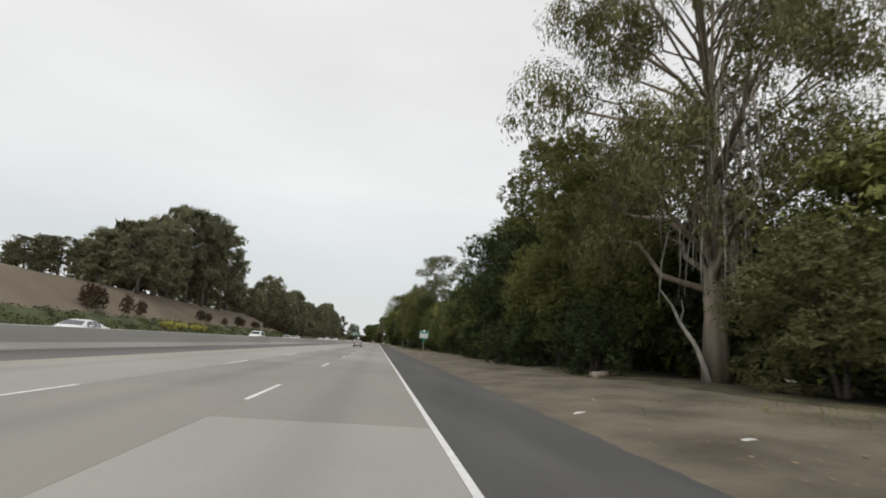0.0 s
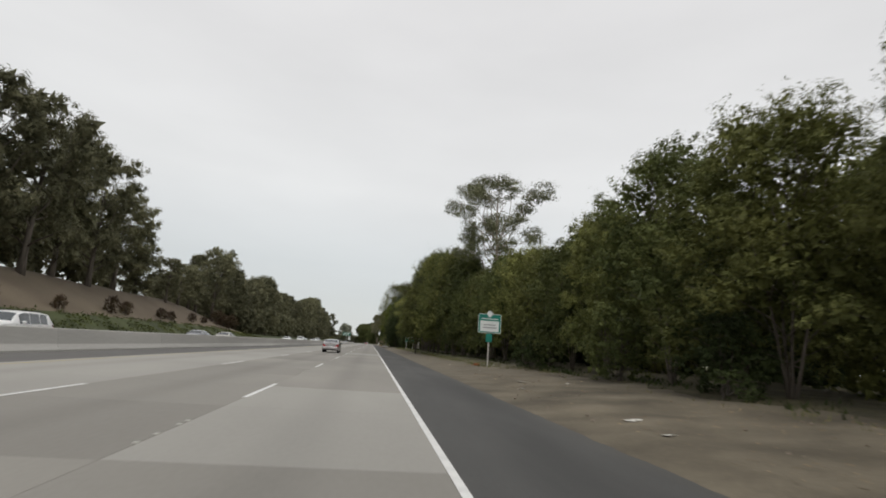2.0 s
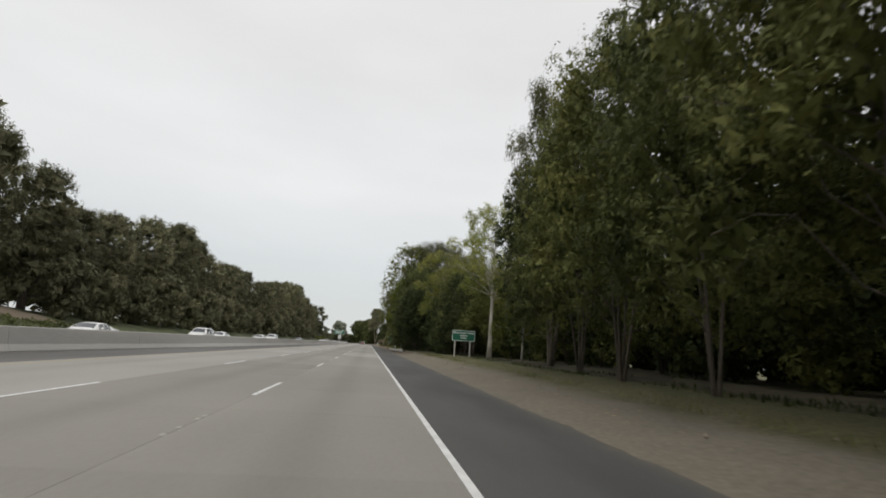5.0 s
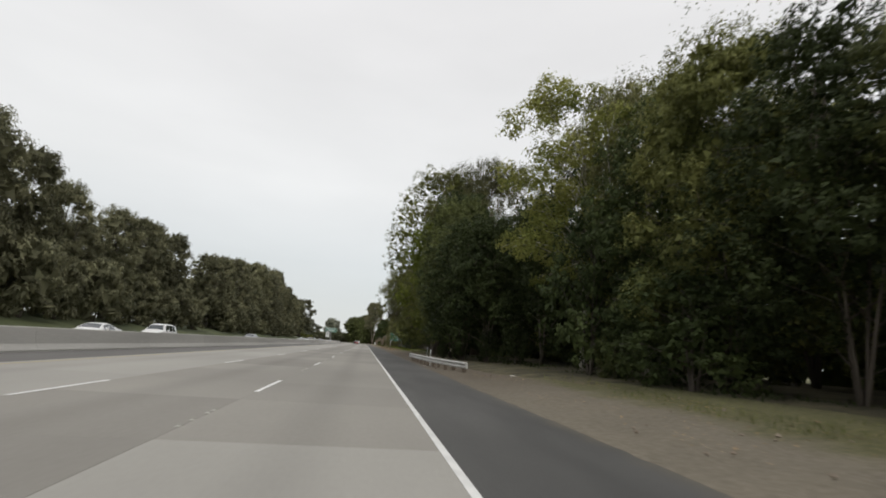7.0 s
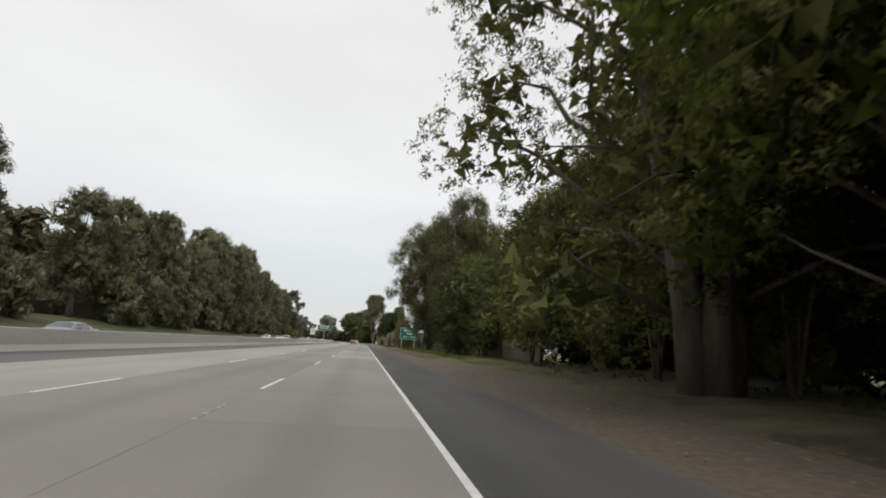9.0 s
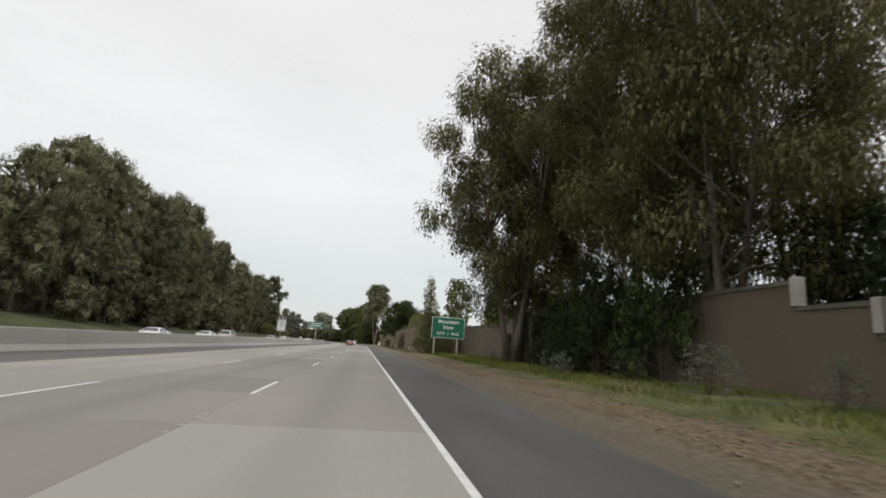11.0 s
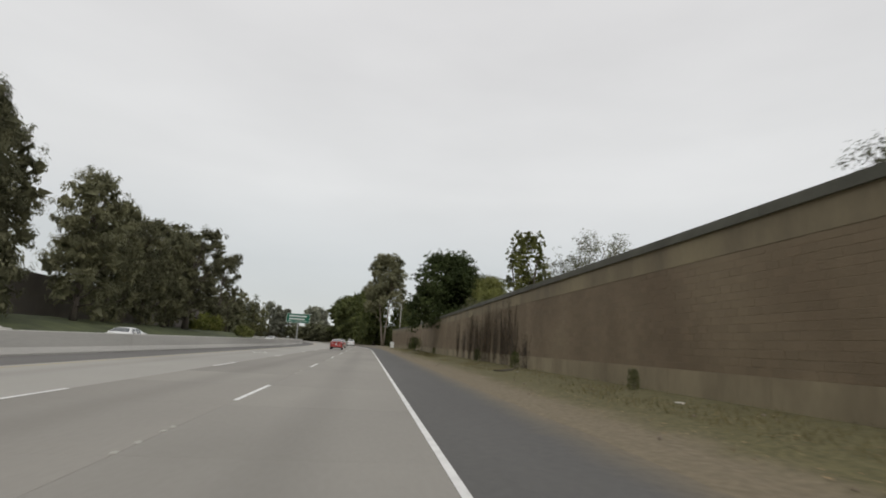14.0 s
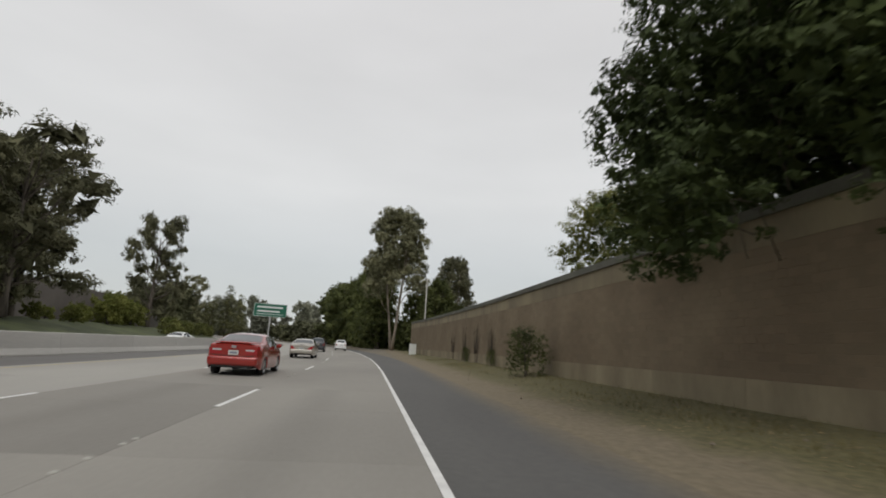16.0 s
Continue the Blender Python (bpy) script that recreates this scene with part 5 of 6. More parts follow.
def creeper(y, z_top, seed, leaves):
    """A dry climber on the wall: a few thin stems that fork upwards, with scraps of leaf."""
    rnd, g = random.Random(seed), np.random.default_rng(seed)
    x = WX + bend(y) - 0.035
    top = thing("wall_creeper", "dry brown creeper clinging to the block wall", "creeper", pose(x, y, 0.3), "wall creepers")
    v, f, tips = [], [], []
    for s in range(22):
        p, q, pts = Vector((0, rnd.uniform(-0.5, 0.5), 0)), rnd.uniform(-0.4, 0.4), []
        reach = (z_top - 0.3) * rnd.uniform(0.45, 1.0)
        for k in range(10):
            pts.append((rnd.uniform(-0.015, 0.0), p.y + q * k * 0.3 + rnd.uniform(-0.1, 0.1), reach * k / 9))
        tube(v, f, pts, [0.014 * (1 - 0.07 * k) for k in range(10)], 4)
        tips += pts[2:]
    tagged(part("stem", mesh_of("stem", v, f, BARK_DARK), top), "dry tangled stems", kind="stuff")
    hub = np.array(tips)[g.integers(0, len(tips), leaves)]
    pts = hub + g.normal(size=(leaves, 3)) * np.array((0.03, 0.26, 0.24))
    pts[:, 0] = -np.abs(pts[:, 0]) - 0.01
    part("foliage", cloud_mesh("foliage", leaf_cloud(pts, 0.085, 0.32, 0.8, g), DRY_VINE), top)


for i, (q, zt, n) in enumerate(((438.3, 2.4, 500), (440.6, 4.3, 900), (442.4, 4.6, 1300), (443.6, 4.2, 900), (445.4, 4.5, 1200), (447.3, 4.5, 1500), (448.3, 4.6, 1600), (449.2, 4.2, 900), (450.5, 3.8, 900), (451.4, 3.5, 700),
                                (452.2, 4.0, 700), (454.0, 4.7, 1300), (454.5, 4.2, 700), (457.2, 3.8, 420), (460.4, 3.9, 900), (505, 3.2, 500), (509.5, 3.5, 500), (514, 3.4, 460), (519, 3.0, 400))):
    creeper(q, zt, 40 + i, int(n * 0.75))


# ---------------------------------------------------------------- signs
def bar(name, w, h, mat, at, parent):
    part(name, block(name, (w, 0.004, h), mat, at, 0.001), parent)


def guide_sign(m, w, h, bottom, rows, posts, label, wood=SIGN_POST):
    top = thing("guide_sign", label, "road sign", m)
    cz = bottom + h / 2
    panel = part("panel", plate("panel", w, h, SIGN_GREEN, (0, 0, cz), 0.012, 0.16), top, "green reflective panel")
    part("border", ring_plate("border", w - 0.06, h - 0.06, SIGN_WHITE, (0, -0.012, cz), 0.055, 0.005, 0.15), panel, "white border line")
    for kind, text, size, z in rows:
        if kind == "text":
            letters("lettering", text, size, SIGN_WHITE, (0, -0.011, bottom + z), panel, 1.08)
        else:
            bar("text_bar", text, size, SIGN_WHITE, (0, -0.010, bottom + z), panel)
    for x in posts:
        part("post", block("post", (0.16, 0.16, bottom + h - 0.15 + 0.6), wood, (x, 0.105, (bottom + h - 0.15 - 0.6) / 2), 0.01), top)
    return top


guide_sign(pose(10.64, 387.7, 0.3, 0, 0, -1), 4.35, 2.72, 2.2,
           [("text", "Mountain", 0.66, 2.13), ("text", "View", 0.66, 1.38), ("text", "EXIT", 0.50, 0.60), ("text", "1", 0.50, 0.60), ("text", "MILE", 0.50, 0.60)][:2], (-1.75, 1.28), "green exit sign reading Mountain View on two posts")
exit_panel = [o for o in bpy.data.objects if o.name.startswith("panel")][-1]
letters("lettering", "EXIT  1  MILE", 0.46, SIGN_WHITE, (0, -0.011, 2.2 + 0.60), exit_panel, 1.1)
guide_sign(pose(10.62, 204.4, 0.35, 0, 0, -2), 2.7, 1.25, 1.9, [("text", "Mountain View", 0.36, 0.94), ("bar", 0.9, 0.10, 0.62), ("bar", 0.7, 0.10, 0.36)], (-0.95, 0.8), "green sign reading Mountain View half hidden by leaves")

# adoption sign on a single post
adopt = thing("roadside_sign", "teal roadside sign with white panel on one post", "road sign", pose(8.12, 93.65, 0.28, 0, 0, -2))
part("post", block("post", (0.1, 0.1, 2.6), SIGN_POST, (0, 0.07, 1.0), 0.01), adopt)
tp = part("panel", plate("panel", 1.6, 1.32, SIGN_TEAL, (0, 0, 2.95), 0.012, 0.05), adopt, "teal panel")
part("border", ring_plate("border", 1.6, 1.32, SIGN_WHITE, (0, -0.012, 2.95), 0.03, 0.005, 0.05), tp, "white border line")
part("insert", plate("insert", 1.32, 0.74, SIGN_WHITE, (0, -0.014, 2.76), 0.006, 0.02), tp, "white insert board")
bar("text_bar", 1.2, 0.06, SIGN_WHITE, (0, -0.010, 3.27), tp)
bar("text_bar", 0.85, 0.07, SIGN_GREY, (0, -0.020, 2.85), tp)
bar("text_bar", 0.95, 0.07, SIGN_GREY, (0.02, -0.020, 2.66), tp)
bm = bmesh.new()
bmesh.ops.create_circle(bm, cap_ends=True, segments=20, radius=0.2)
for vert in bm.verts:
    if vert.co.y < 0:
        vert.co.x *= 1 - 0.75 * (-vert.co.y / 0.2) ** 1.5
        vert.co.y *= 1.35
bmesh.ops.rotate(bm, verts=bm.verts, matrix=Matrix.Rotation(radians(90), 3, "X"))
face = bmesh.ops.extrude_face_region(bm, geom=bm.faces[:])
bmesh.ops.translate(bm, verts=[q for q in face["geom"] if isinstance(q, bmesh.types.BMVert)], vec=(0, -0.012, 0))
bmesh.ops.translate(bm, verts=bm.verts, vec=(0, -0.012, 3.62))
part("emblem", bm_mesh("emblem", bm, SIGN_WHITE), adopt, "white shield-shaped emblem on top")
part("tag_plate", plate("tag_plate", 0.44, 0.58, SIGN_TEAL, (0, -0.002, 1.96), 0.012, 0.03), adopt, "small teal plate under the panel")

# carpool sign on the median barrier
pool = thing("carpool_sign", "tall white lane sign with black header on barrier", "road sign", pose(-15.3, 419.8, 0.0, 0, 0, 1))
part("post", block("post", (0.09, 0.09, 2.7), STEEL, (-0.1, 0.06, 1.3), 0.01), pool)
pp = part("panel", plate("panel", 1.42, 2.28, SIGN_WHITE, (0, 0, 3.8), 0.012, 0.04), pool)
part("header", plate("header", 1.36, 0.52, SIGN_BLACK, (0, -0.011, 4.65), 0.006, 0.03), pp, "black header strip")
bar("text_bar", 0.5, 0.09, SIGN_WHITE, (0.25, -0.018, 4.75), pp)
bar("text_bar", 0.5, 0.09, SIGN_WHITE, (0.25, -0.018, 4.56), pp)
part("diamond", ring_plate("diamond", 0.26, 0.26, SIGN_WHITE, (-0.42, -0.020, 4.65), 0.045, 0.004, 0.03), pp, "white diamond outline")
for z, w in ((4.18, 1.1), (3.95, 1.0), (3.72, 0.8), (3.45, 1.0), (3.2, 1.0)):
    bar("text_bar", w, 0.11, SIGN_GREY, (0, -0.010, z), pp)
part("lower_panel", plate("lower_panel", 1.46, 0.26, SIGN_WHITE, (0, 0.0, 2.5), 0.012, 0.03), pool)
bar("text_bar", 1.1, 0.08, SIGN_GREY, (0, -0.010, 2.5), pool)

# overhead sign on a single column in the median, past the bend's start
gx = MEDIAN + bend(615)
gantry = thing("overhead_sign", "green overhead sign on a tall steel column", "road sign", pose(gx - 0.6, 615, 0, 0, 0, 8))
part("column", block("column", (0.42, 0.42, 8.0), STEEL, (0, 0.35, 3.9), 0.04), gantry)
gp = part("panel", plate("panel", 8.6, 3.5, SIGN_GREEN, (-0.1, 0, 8.8), 0.03, 0.15), gantry, "green panel")
part("border", ring_plate("border", 8.5, 3.4, SIGN_WHITE, (-0.1, -0.025, 8.8), 0.08, 0.005, 0.14), gp, "white border line")
bar("text_bar", 6.6, 0.45, SIGN_WHITE, (-0.2, -0.02, 9.6), gp)
bar("text_bar", 5.8, 0.42, SIGN_WHITE, (-0.5, -0.02, 8.5), gp)
bar("text_bar", 7.4, 0.12, SIGN_WHITE, (-0.1, -0.02, 7.75), gp)
part("truss_beam", block("truss_beam", (5.6, 0.2, 0.2), STEEL, (0.2, 0.2, 8.0), 0.02), gantry)
part("truss_beam", block("truss_beam", (5.6, 0.2, 0.2), STEEL, (0.2, 0.2, 9.2), 0.02), gantry)

# ---------------------------------------------------------------- guard rail
rail = thing("guard_rail", "short galvanised guard rail on timber posts", "guard rail")


def rail_at(q):
    """The rail runs along the shoulder and flares away from it at its near end."""
    return float(np.interp(q, (230.3, 233, 236, 240.5, 245, 251), (5.35, 4.95, 4.65, 4.38, 4.22, 4.1)))


profile = [(0.0, 0.0), (-0.075, 0.04), (-0.075, 0.09), (-0.01, 0.135), (-0.01, 0.175), (-0.075, 0.22), (-0.075, 0.27), (0.0, 0.31)]
v, f = [], []
qs = [230.5 + k for k in range(21)]
for q in qs:
    for x, z in profile:
        v.append((rail_at(q) + x, q, 0.305 + z * 1.08))
n = len(profile)
for j in range(len(qs) - 1):
    for i in range(n - 1):
        f.append((j * n + i, (j + 1) * n + i, (j + 1) * n + i + 1, j * n + i + 1))
me = mesh_of("beam", v, f, RAIL_STEEL)
beam = part("beam", me, rail, "corrugated steel beam")
beam.modifiers.new("thickness", "SOLIDIFY").thickness = 0.006
for k in range(11):
    q = 231.2 + 1.9 * k
    part("post", block("post", (0.18, 0.16, 1.1), WOOD_POST, (rail_at(q) + 0.19, q, 0.16), 0.01), rail)
    part("spacer", block("spacer", (0.1, 0.15, 0.34), WOOD_POST, (rail_at(q) + 0.052, q, 0.472), 0.008), rail)
    part("bolt", block("bolt", (0.02, 0.04, 0.04), STEEL, (rail_at(q) - 0.018, q, 0.472), 0.006), rail)
for q in (230.35, 250.65):
    part("end_shoe", block("end_shoe", (0.12, 0.28, 0.34), RAIL_STEEL, (rail_at(q) - 0.02, q, 0.472), 0.05), rail)
for i, (x, q) in enumerate(((4.72, 241.0), (7.0, 262.0))):
    mk = thing("marker_post", "slim white roadside marker post", "marker post", pose(x, q, verge_z(x)), "marker posts")
    part("post", block("post", (0.075, 0.04, 1.45), SIGN_WHITE, (0, 0, 0.38), 0.01), mk)
    part("reflector", block("reflector", (0.06, 0.012, 0.12), SIGN_GREY, (0, -0.026, 0.8), 0.003), mk)

# light pole and cabinet past the wall
lamp = thing("street_lamp", "tall grey lamp pole beside the wall's end", "street lamp", pose(8.2, 544.8, 0.3))
v, f = [], []
tube(v, f, [(0, 0, -0.3), (0, 0, 4), (0, 0, 11.2)], [0.13, 0.11, 0.075], 10)
part("pole", mesh_of("pole", v, f, SIGN_POST, True), lamp)
v, f = [], []
tube(v, f, [(0, 0, 11.0), (-0.5, 0, 11.5), (-1.6, 0, 11.65)], [0.05, 0.045, 0.04], 8)
part("arm", mesh_of("arm", v, f, STEEL, True), lamp)
part("lamp_head", block("lamp_head", (0.7, 0.28, 0.16), STEEL, (-1.9, 0, 11.62), 0.05), lamp)
cab = thing("utility_cabinet", "pale metal utility cabinet beside the road", "cabinet", pose(6.3, 540, 0.25))
part("body", block("body", (0.9, 0.7, 1.5), SIGN_WHITE, (0, 0, 0.7), 0.03), cab)
part("lid", block("lid", (0.98, 0.78, 0.06), STEEL, (0, 0, 1.482), 0.02), cab)
part("door", block("door", (0.78, 0.02, 1.2), SIGN_WHITE, (0, -0.362, 0.7), 0.008), cab)


# ---------------------------------------------------------------- pylons and lines
def pylon(m, h, label):
    top = thing("pylon", label, "pylon", m, "pylons")
    half = lambda z: 3.6 * (1 - z / h) ** 1.25 + 0.55
    levels = [h * k / 10 for k in range(11)]
    corners = ((1, 1), (-1, 1), (-1, -1), (1, -1))
    for cx_, cy_ in corners:
        v, f = [], []
        tube(v, f, [(cx_ * half(z), cy_ * half(z), z) for z in levels], [0.12] * 11, 5)
        part("leg", mesh_of("leg", v, f, PYLON_STEEL), top)
    v, f = [], []
    for a, b in zip(levels, levels[1:]):
        for i in range(4):
            c, d = corners[i], corners[(i + 1) % 4]
            tube(v, f, [(c[0] * half(a), c[1] * half(a), a), (d[0] * half(b), d[1] * half(b), b)], [0.055, 0.055], 4)
            tube(v, f, [(d[0] * half(a), d[1] * half(a), a), (c[0] * half(b), c[1] * half(b), b)], [0.055, 0.055], 4)
    part("lattice", mesh_of("lattice", v, f, PYLON_STEEL), top)
    for z, r in ((0.72 * h, 4.6), (0.83 * h, 4.0), (0.94 * h, 3.4)):
        v, f = [], []
        tube(v, f, [(-r, 0, z), (0, 0, z + 0.9), (r, 0, z)], [0.14, 0.24, 0.14], 5)
        tube(v, f, [(-r, 0, z), (r, 0, z)], [0.13, 0.13], 5)
        for s in (-r, r):
            tube(v, f, [(s, 0, z), (s, 0, z - 1.5)], [0.12, 0.12], 4)
        part("cross_arm", mesh_of("cross_arm", v, f, PYLON_STEEL), top)


P1, P2 = (87.0, 462.7), (87.0, 443.7)
pylon(pose(*P1, -0.2, 0, 0, 25), 42.5, "grey lattice power pylon behind the wall")
pylon(pose(*P2, -0.2, 0, 0, 25), 45.5, "grey lattice power pylon behind the wall")
for z, r in ((0.72, 4.6), (0.83, 4.0), (0.94, 3.4)):
    for s in (-1, 1):
        v, f = [], []
        path = []
        ends = [(P1[0] + 120, P1[1] + 420), P1, P2, (P2[0] - 10, P2[1] - 300)]
        for (ax, ay), (bx, by) in zip(ends, ends[1:]):
            for k in range(9):
                t = k / 8
                path.append((ax + (bx - ax) * t + s * r * 0.9, ay + (by - ay) * t + s * r * 0.42, 42 * z - 1.5 + 0.3 - 0.04 * math.hypot(bx - ax, by - ay) * t * (1 - t)))
        tube(v, f, path, [0.018] * len(path), 4)
        tagged(new("power_line", mesh_of("power_line", v, f, SIGN_BLACK)), "thin dark power line between the pylons", "cable", "power lines")


# ---------------------------------------------------------------- cars
GLASS = plain("car_glass", (0.035, 0.045, 0.05), 0.06, 0.0, 0.6)
TYRE = material("tyre_rubber", (0.02, 0.02, 0.02), 0.85, 0, 0.15, 6, 40, 0.2)
RIM = plain("alloy_rim", (0.5, 0.5, 0.5), 0.3, 0.85)
TRIM = plain("black_trim", (0.02, 0.02, 0.02), 0.5)
LAMP_RED = plain("red_lamp", (0.36, 0.014, 0.018), 0.15, 0, 0.8)
LAMP_CLEAR = plain("clear_lamp", (0.6, 0.6, 0.6), 0.12, 0.2, 0.8)
PLATE = plain("number_plate", (0.62, 0.64, 0.62), 0.5)
PLATE_INK = plain("plate_ink", (0.22, 0.24, 0.30), 0.6)


def car_section(y, c):
    """Half outline of the body at y (0 rear to L front): from the sill up to the roof's middle."""
    L, W = c["L"], c["W"] / 2
    nose, tail = max(0.0, (y - (L - 0.75)) / 0.75), max(0.0, (0.55 - y) / 0.55)
    w = W * (1 - 0.20 * nose ** 2.2 - 0.13 * tail ** 2.2)
    low = 0.20 + 0.10 * nose ** 2 + 0.14 * tail ** 2
    for wy in (c["rear"], c["front"]):
        d = abs(y - wy)
        if d < c["arch"]:
            low = max(low, 0.30 + math.sqrt(c["arch"] ** 2 - d * d))
    belt = float(np.interp(y, c["belt"][0], c["belt"][1]))
    top = float(np.interp(y, c["top"][0], c["top"][1]))
    cabin = max(0.0, min(1.0, (top - belt - 0.02) / 0.42))
    roof_w = (w - 0.03) * (1 - 0.0 * cabin) - 0.20 * cabin
    top = max(top, belt + 0.015)
    low = min(low, belt - 0.12)
    return [(w - 0.04, low), (w, low + 0.06), (w + 0.012, (low + belt) / 2 + 0.02), (w - 0.004, belt - 0.10), (w - 0.035, belt), (roof_w + 0.01, belt + (top - belt) * 0.86), (roof_w - 0.10, top - 0.012), (roof_w * 0.5, top + 0.012), (0.0, top + 0.02)]


def car_skin(name, c, ys, i0, i1, mat, side, lift=0.0, grow=0.0):
    """A panel of the body between the stations ys and the outline points i0 to i1; side 1, -1 or 0 for both across the middle."""
    rows = []
    for y in ys:
        s = car_section(y, c)[i0:i1 + 1]
        if side == 0:
            line = [(x, z) for x, z in s] + [(-x, z) for x, z in reversed(s[:-1])]
        else:
            line = [(side * x, z) for x, z in s]
        rows.append([(x + (side * lift if side else 0.0), y - c["L"] / 2, z + (lift if side == 0 else lift * 0.3)) for x, z in line])
    n = len(rows[0])
    v = [p for r in rows for p in r]
    f = [(j * n + i, j * n + i + 1, (j + 1) * n + i + 1, (j + 1) * n + i) for j in range(len(rows) - 1) for i in range(n - 1)]
    bm = bmesh.new()
    bv = [bm.verts.new(p) for p in v]
    for q in f:
        bm.faces.new([bv[i] for i in q])
    return bm_mesh(name, bm, mat, True)


def wheel_parts(c, top, x, y, r):
    bm = bmesh.new()
    prof = [(r * 0.66, -0.11), (r * 0.92, -0.115), (r, -0.085), (r, 0.085), (r * 0.92, 0.115), (r * 0.66, 0.11)]
    ring = []
    for k in range(24):
        a = 2 * math.pi * k / 24
        ring.append([bm.verts.new((x + o, y + rr * math.cos(a), r + rr * math.sin(a))) for rr, o in prof])
    for k in range(24):
        for i in range(len(prof)):
            j = (i + 1) % len(prof)
            bm.faces.new((ring[k][i], ring[k][j], ring[(k + 1) % 24][j], ring[(k + 1) % 24][i]))
    wheel = part("wheel", bm_mesh("wheel", bm, TYRE, True), top, "black rubber tyre")
    s = 1 if x > 0 else -1
    bm = bmesh.new()
    bmesh.ops.create_cone(bm, cap_ends=True, segments=20, radius1=r * 0.67, radius2=r * 0.67, depth=0.12, matrix=Matrix.Translation((x, y, r)) @ Matrix.Rotation(radians(90), 4, "Y"))
    part("hub_well", bm_mesh("hub_well", bm, TRIM), wheel)
    bm = bmesh.new()
    for k in range(10):
        a = 2 * math.pi * k / 10
        m = Matrix.Translation((x + s * 0.075, y, r)) @ Matrix.Rotation(a, 4, "X") @ Matrix.Translation((0, 0, r * 0.34)) @ Matrix.Diagonal((0.03, r * 0.15, r * 0.58, 1))
        bmesh.ops.create_cube(bm, size=1, matrix=m)
    bmesh.ops.create_cone(bm, cap_ends=True, segments=12, radius1=r * 0.17, radius2=r * 0.14, depth=0.05, matrix=Matrix.Translation((x + s * 0.08, y, r)) @ Matrix.Rotation(radians(90), 4, "Y"))
    for k in range(24):
        a, b = 2 * math.pi * k / 24, 2 * math.pi * (k + 1) / 24
        q = [bm.verts.new((x + s * o, y + rr * math.cos(t), r + rr * math.sin(t))) for t, rr, o in ((a, r * 0.68, 0.112), (b, r * 0.68, 0.112), (b, r * 0.58, 0.085), (a, r * 0.58, 0.085))]
        bm.faces.new(q)
    part("rim", bm_mesh("rim", bm, RIM), wheel, "spoked alloy rim")


def car(c, m, label, paint, lamps, group=""):
    """A car on its wheels, its nose towards +y, its middle at the pose."""
    L = c["L"]
    top = thing("car", label, "car", m, group)
    n = 72
    ys = [L * k / n for k in range(n + 1)]
    part("body", car_skin("body", c, ys, 0, 8, paint, 0), top, "painted car body")
    # closed tail, nose and floor
    for y, nm in ((0.0, "tail_panel"), (L, "nose_panel")):
        s = car_section(y, c)
        line = [(x, z) for x, z in s] + [(-x, z) for x, z in reversed(s[:-1])]
        part(nm, mesh_of(nm, [(x, y - L / 2, z) for x, z in line], [tuple(range(len(line)))], paint), top)
    part("floor_pan", block("floor_pan", (c["W"] - 0.5, L - 0.5, 0.22), TRIM, (0, 0, 0.36), 0.04), top, "dark underside")
    gl = c["glass"]
    span = lambda a, b, k=10: [a + (b - a) * i / k for i in range(k + 1)]
    part("rear_window", car_skin("rear_window", c, span(*gl["rear"]), 6, 8, GLASS, 0, 0.006), top, "dark tinted glass")
    part("windscreen", car_skin("windscreen", c, span(*gl["front"]), 6, 8, GLASS, 0, 0.006), top, "dark tinted glass")
    for s in (1, -1):
        for a, b in gl["sides"]:
            part("side_window", car_skin("side_window", c, span(a, b), 4, 5, GLASS, s, 0.007), top, "dark tinted glass")
        for y in c["seams"]:
            part("door_seam", car_skin("door_seam", c, [y, y + 0.014], 1, 4, TRIM, s, 0.003), top)
        for y in c["handles"]:
            x, z = car_section(y, c)[3]
            part("door_handle", block("door_handle", (0.035, 0.2, 0.032), c.get("handle_mat", paint), (s * (x + 0.012), y - L / 2, z + 0.01), 0.01), top)
        x, z = car_section(gl["sides"][-1][1] - 0.12, c)[4]
        part("wing_mirror", block("wing_mirror", (0.2, 0.13, 0.15), paint, (s * (x + 0.12), gl["sides"][-1][1] - 0.12 - L / 2, z + 0.09), 0.04), top, "wing mirror in body colour")
        for nm, y, i0, i1, mt, far in (("tail_lamp", 0.0, 3, 4, LAMP_RED, 0.0), ("head_lamp", L, 3, 4, LAMP_CLEAR, 0.0)):
            part(nm, car_skin(nm, c, span(0.0, 0.34, 5) if nm == "tail_lamp" else span(L - 0.45, L, 5), i0, i1, mt, s, 0.008), top)
        xb = car_section(0, c)[3][0]
        hb = c["belt"][1][0]
        w, z = c["lamp_w"], hb - 0.16
        if c.get("chrome"):
            shape = ((xb + 0.005, z + 0.12), (xb - 0.12, z + 0.15), (xb - w * 0.72, z + 0.02), (xb - w, z - 0.13), (xb + 0.005, z - 0.14))
        else:
            shape = ((xb + 0.005, z + 0.09), (xb - w * 0.62, z + 0.085), (xb - w, z - 0.035), (xb - w * 0.86, z - 0.10), (xb + 0.005, z - 0.085))
        v = [(s * x, -L / 2 - d, zz) for d in (-0.02, 0.028) for x, zz in shape]
        part("tail_lamp", mesh_of("tail_lamp", v, [tuple(range(5)), tuple(range(9, 4, -1))] + [(k, (k + 1) % 5, 5 + (k + 1) % 5, 5 + k) for k in range(5)], LAMP_RED), top)
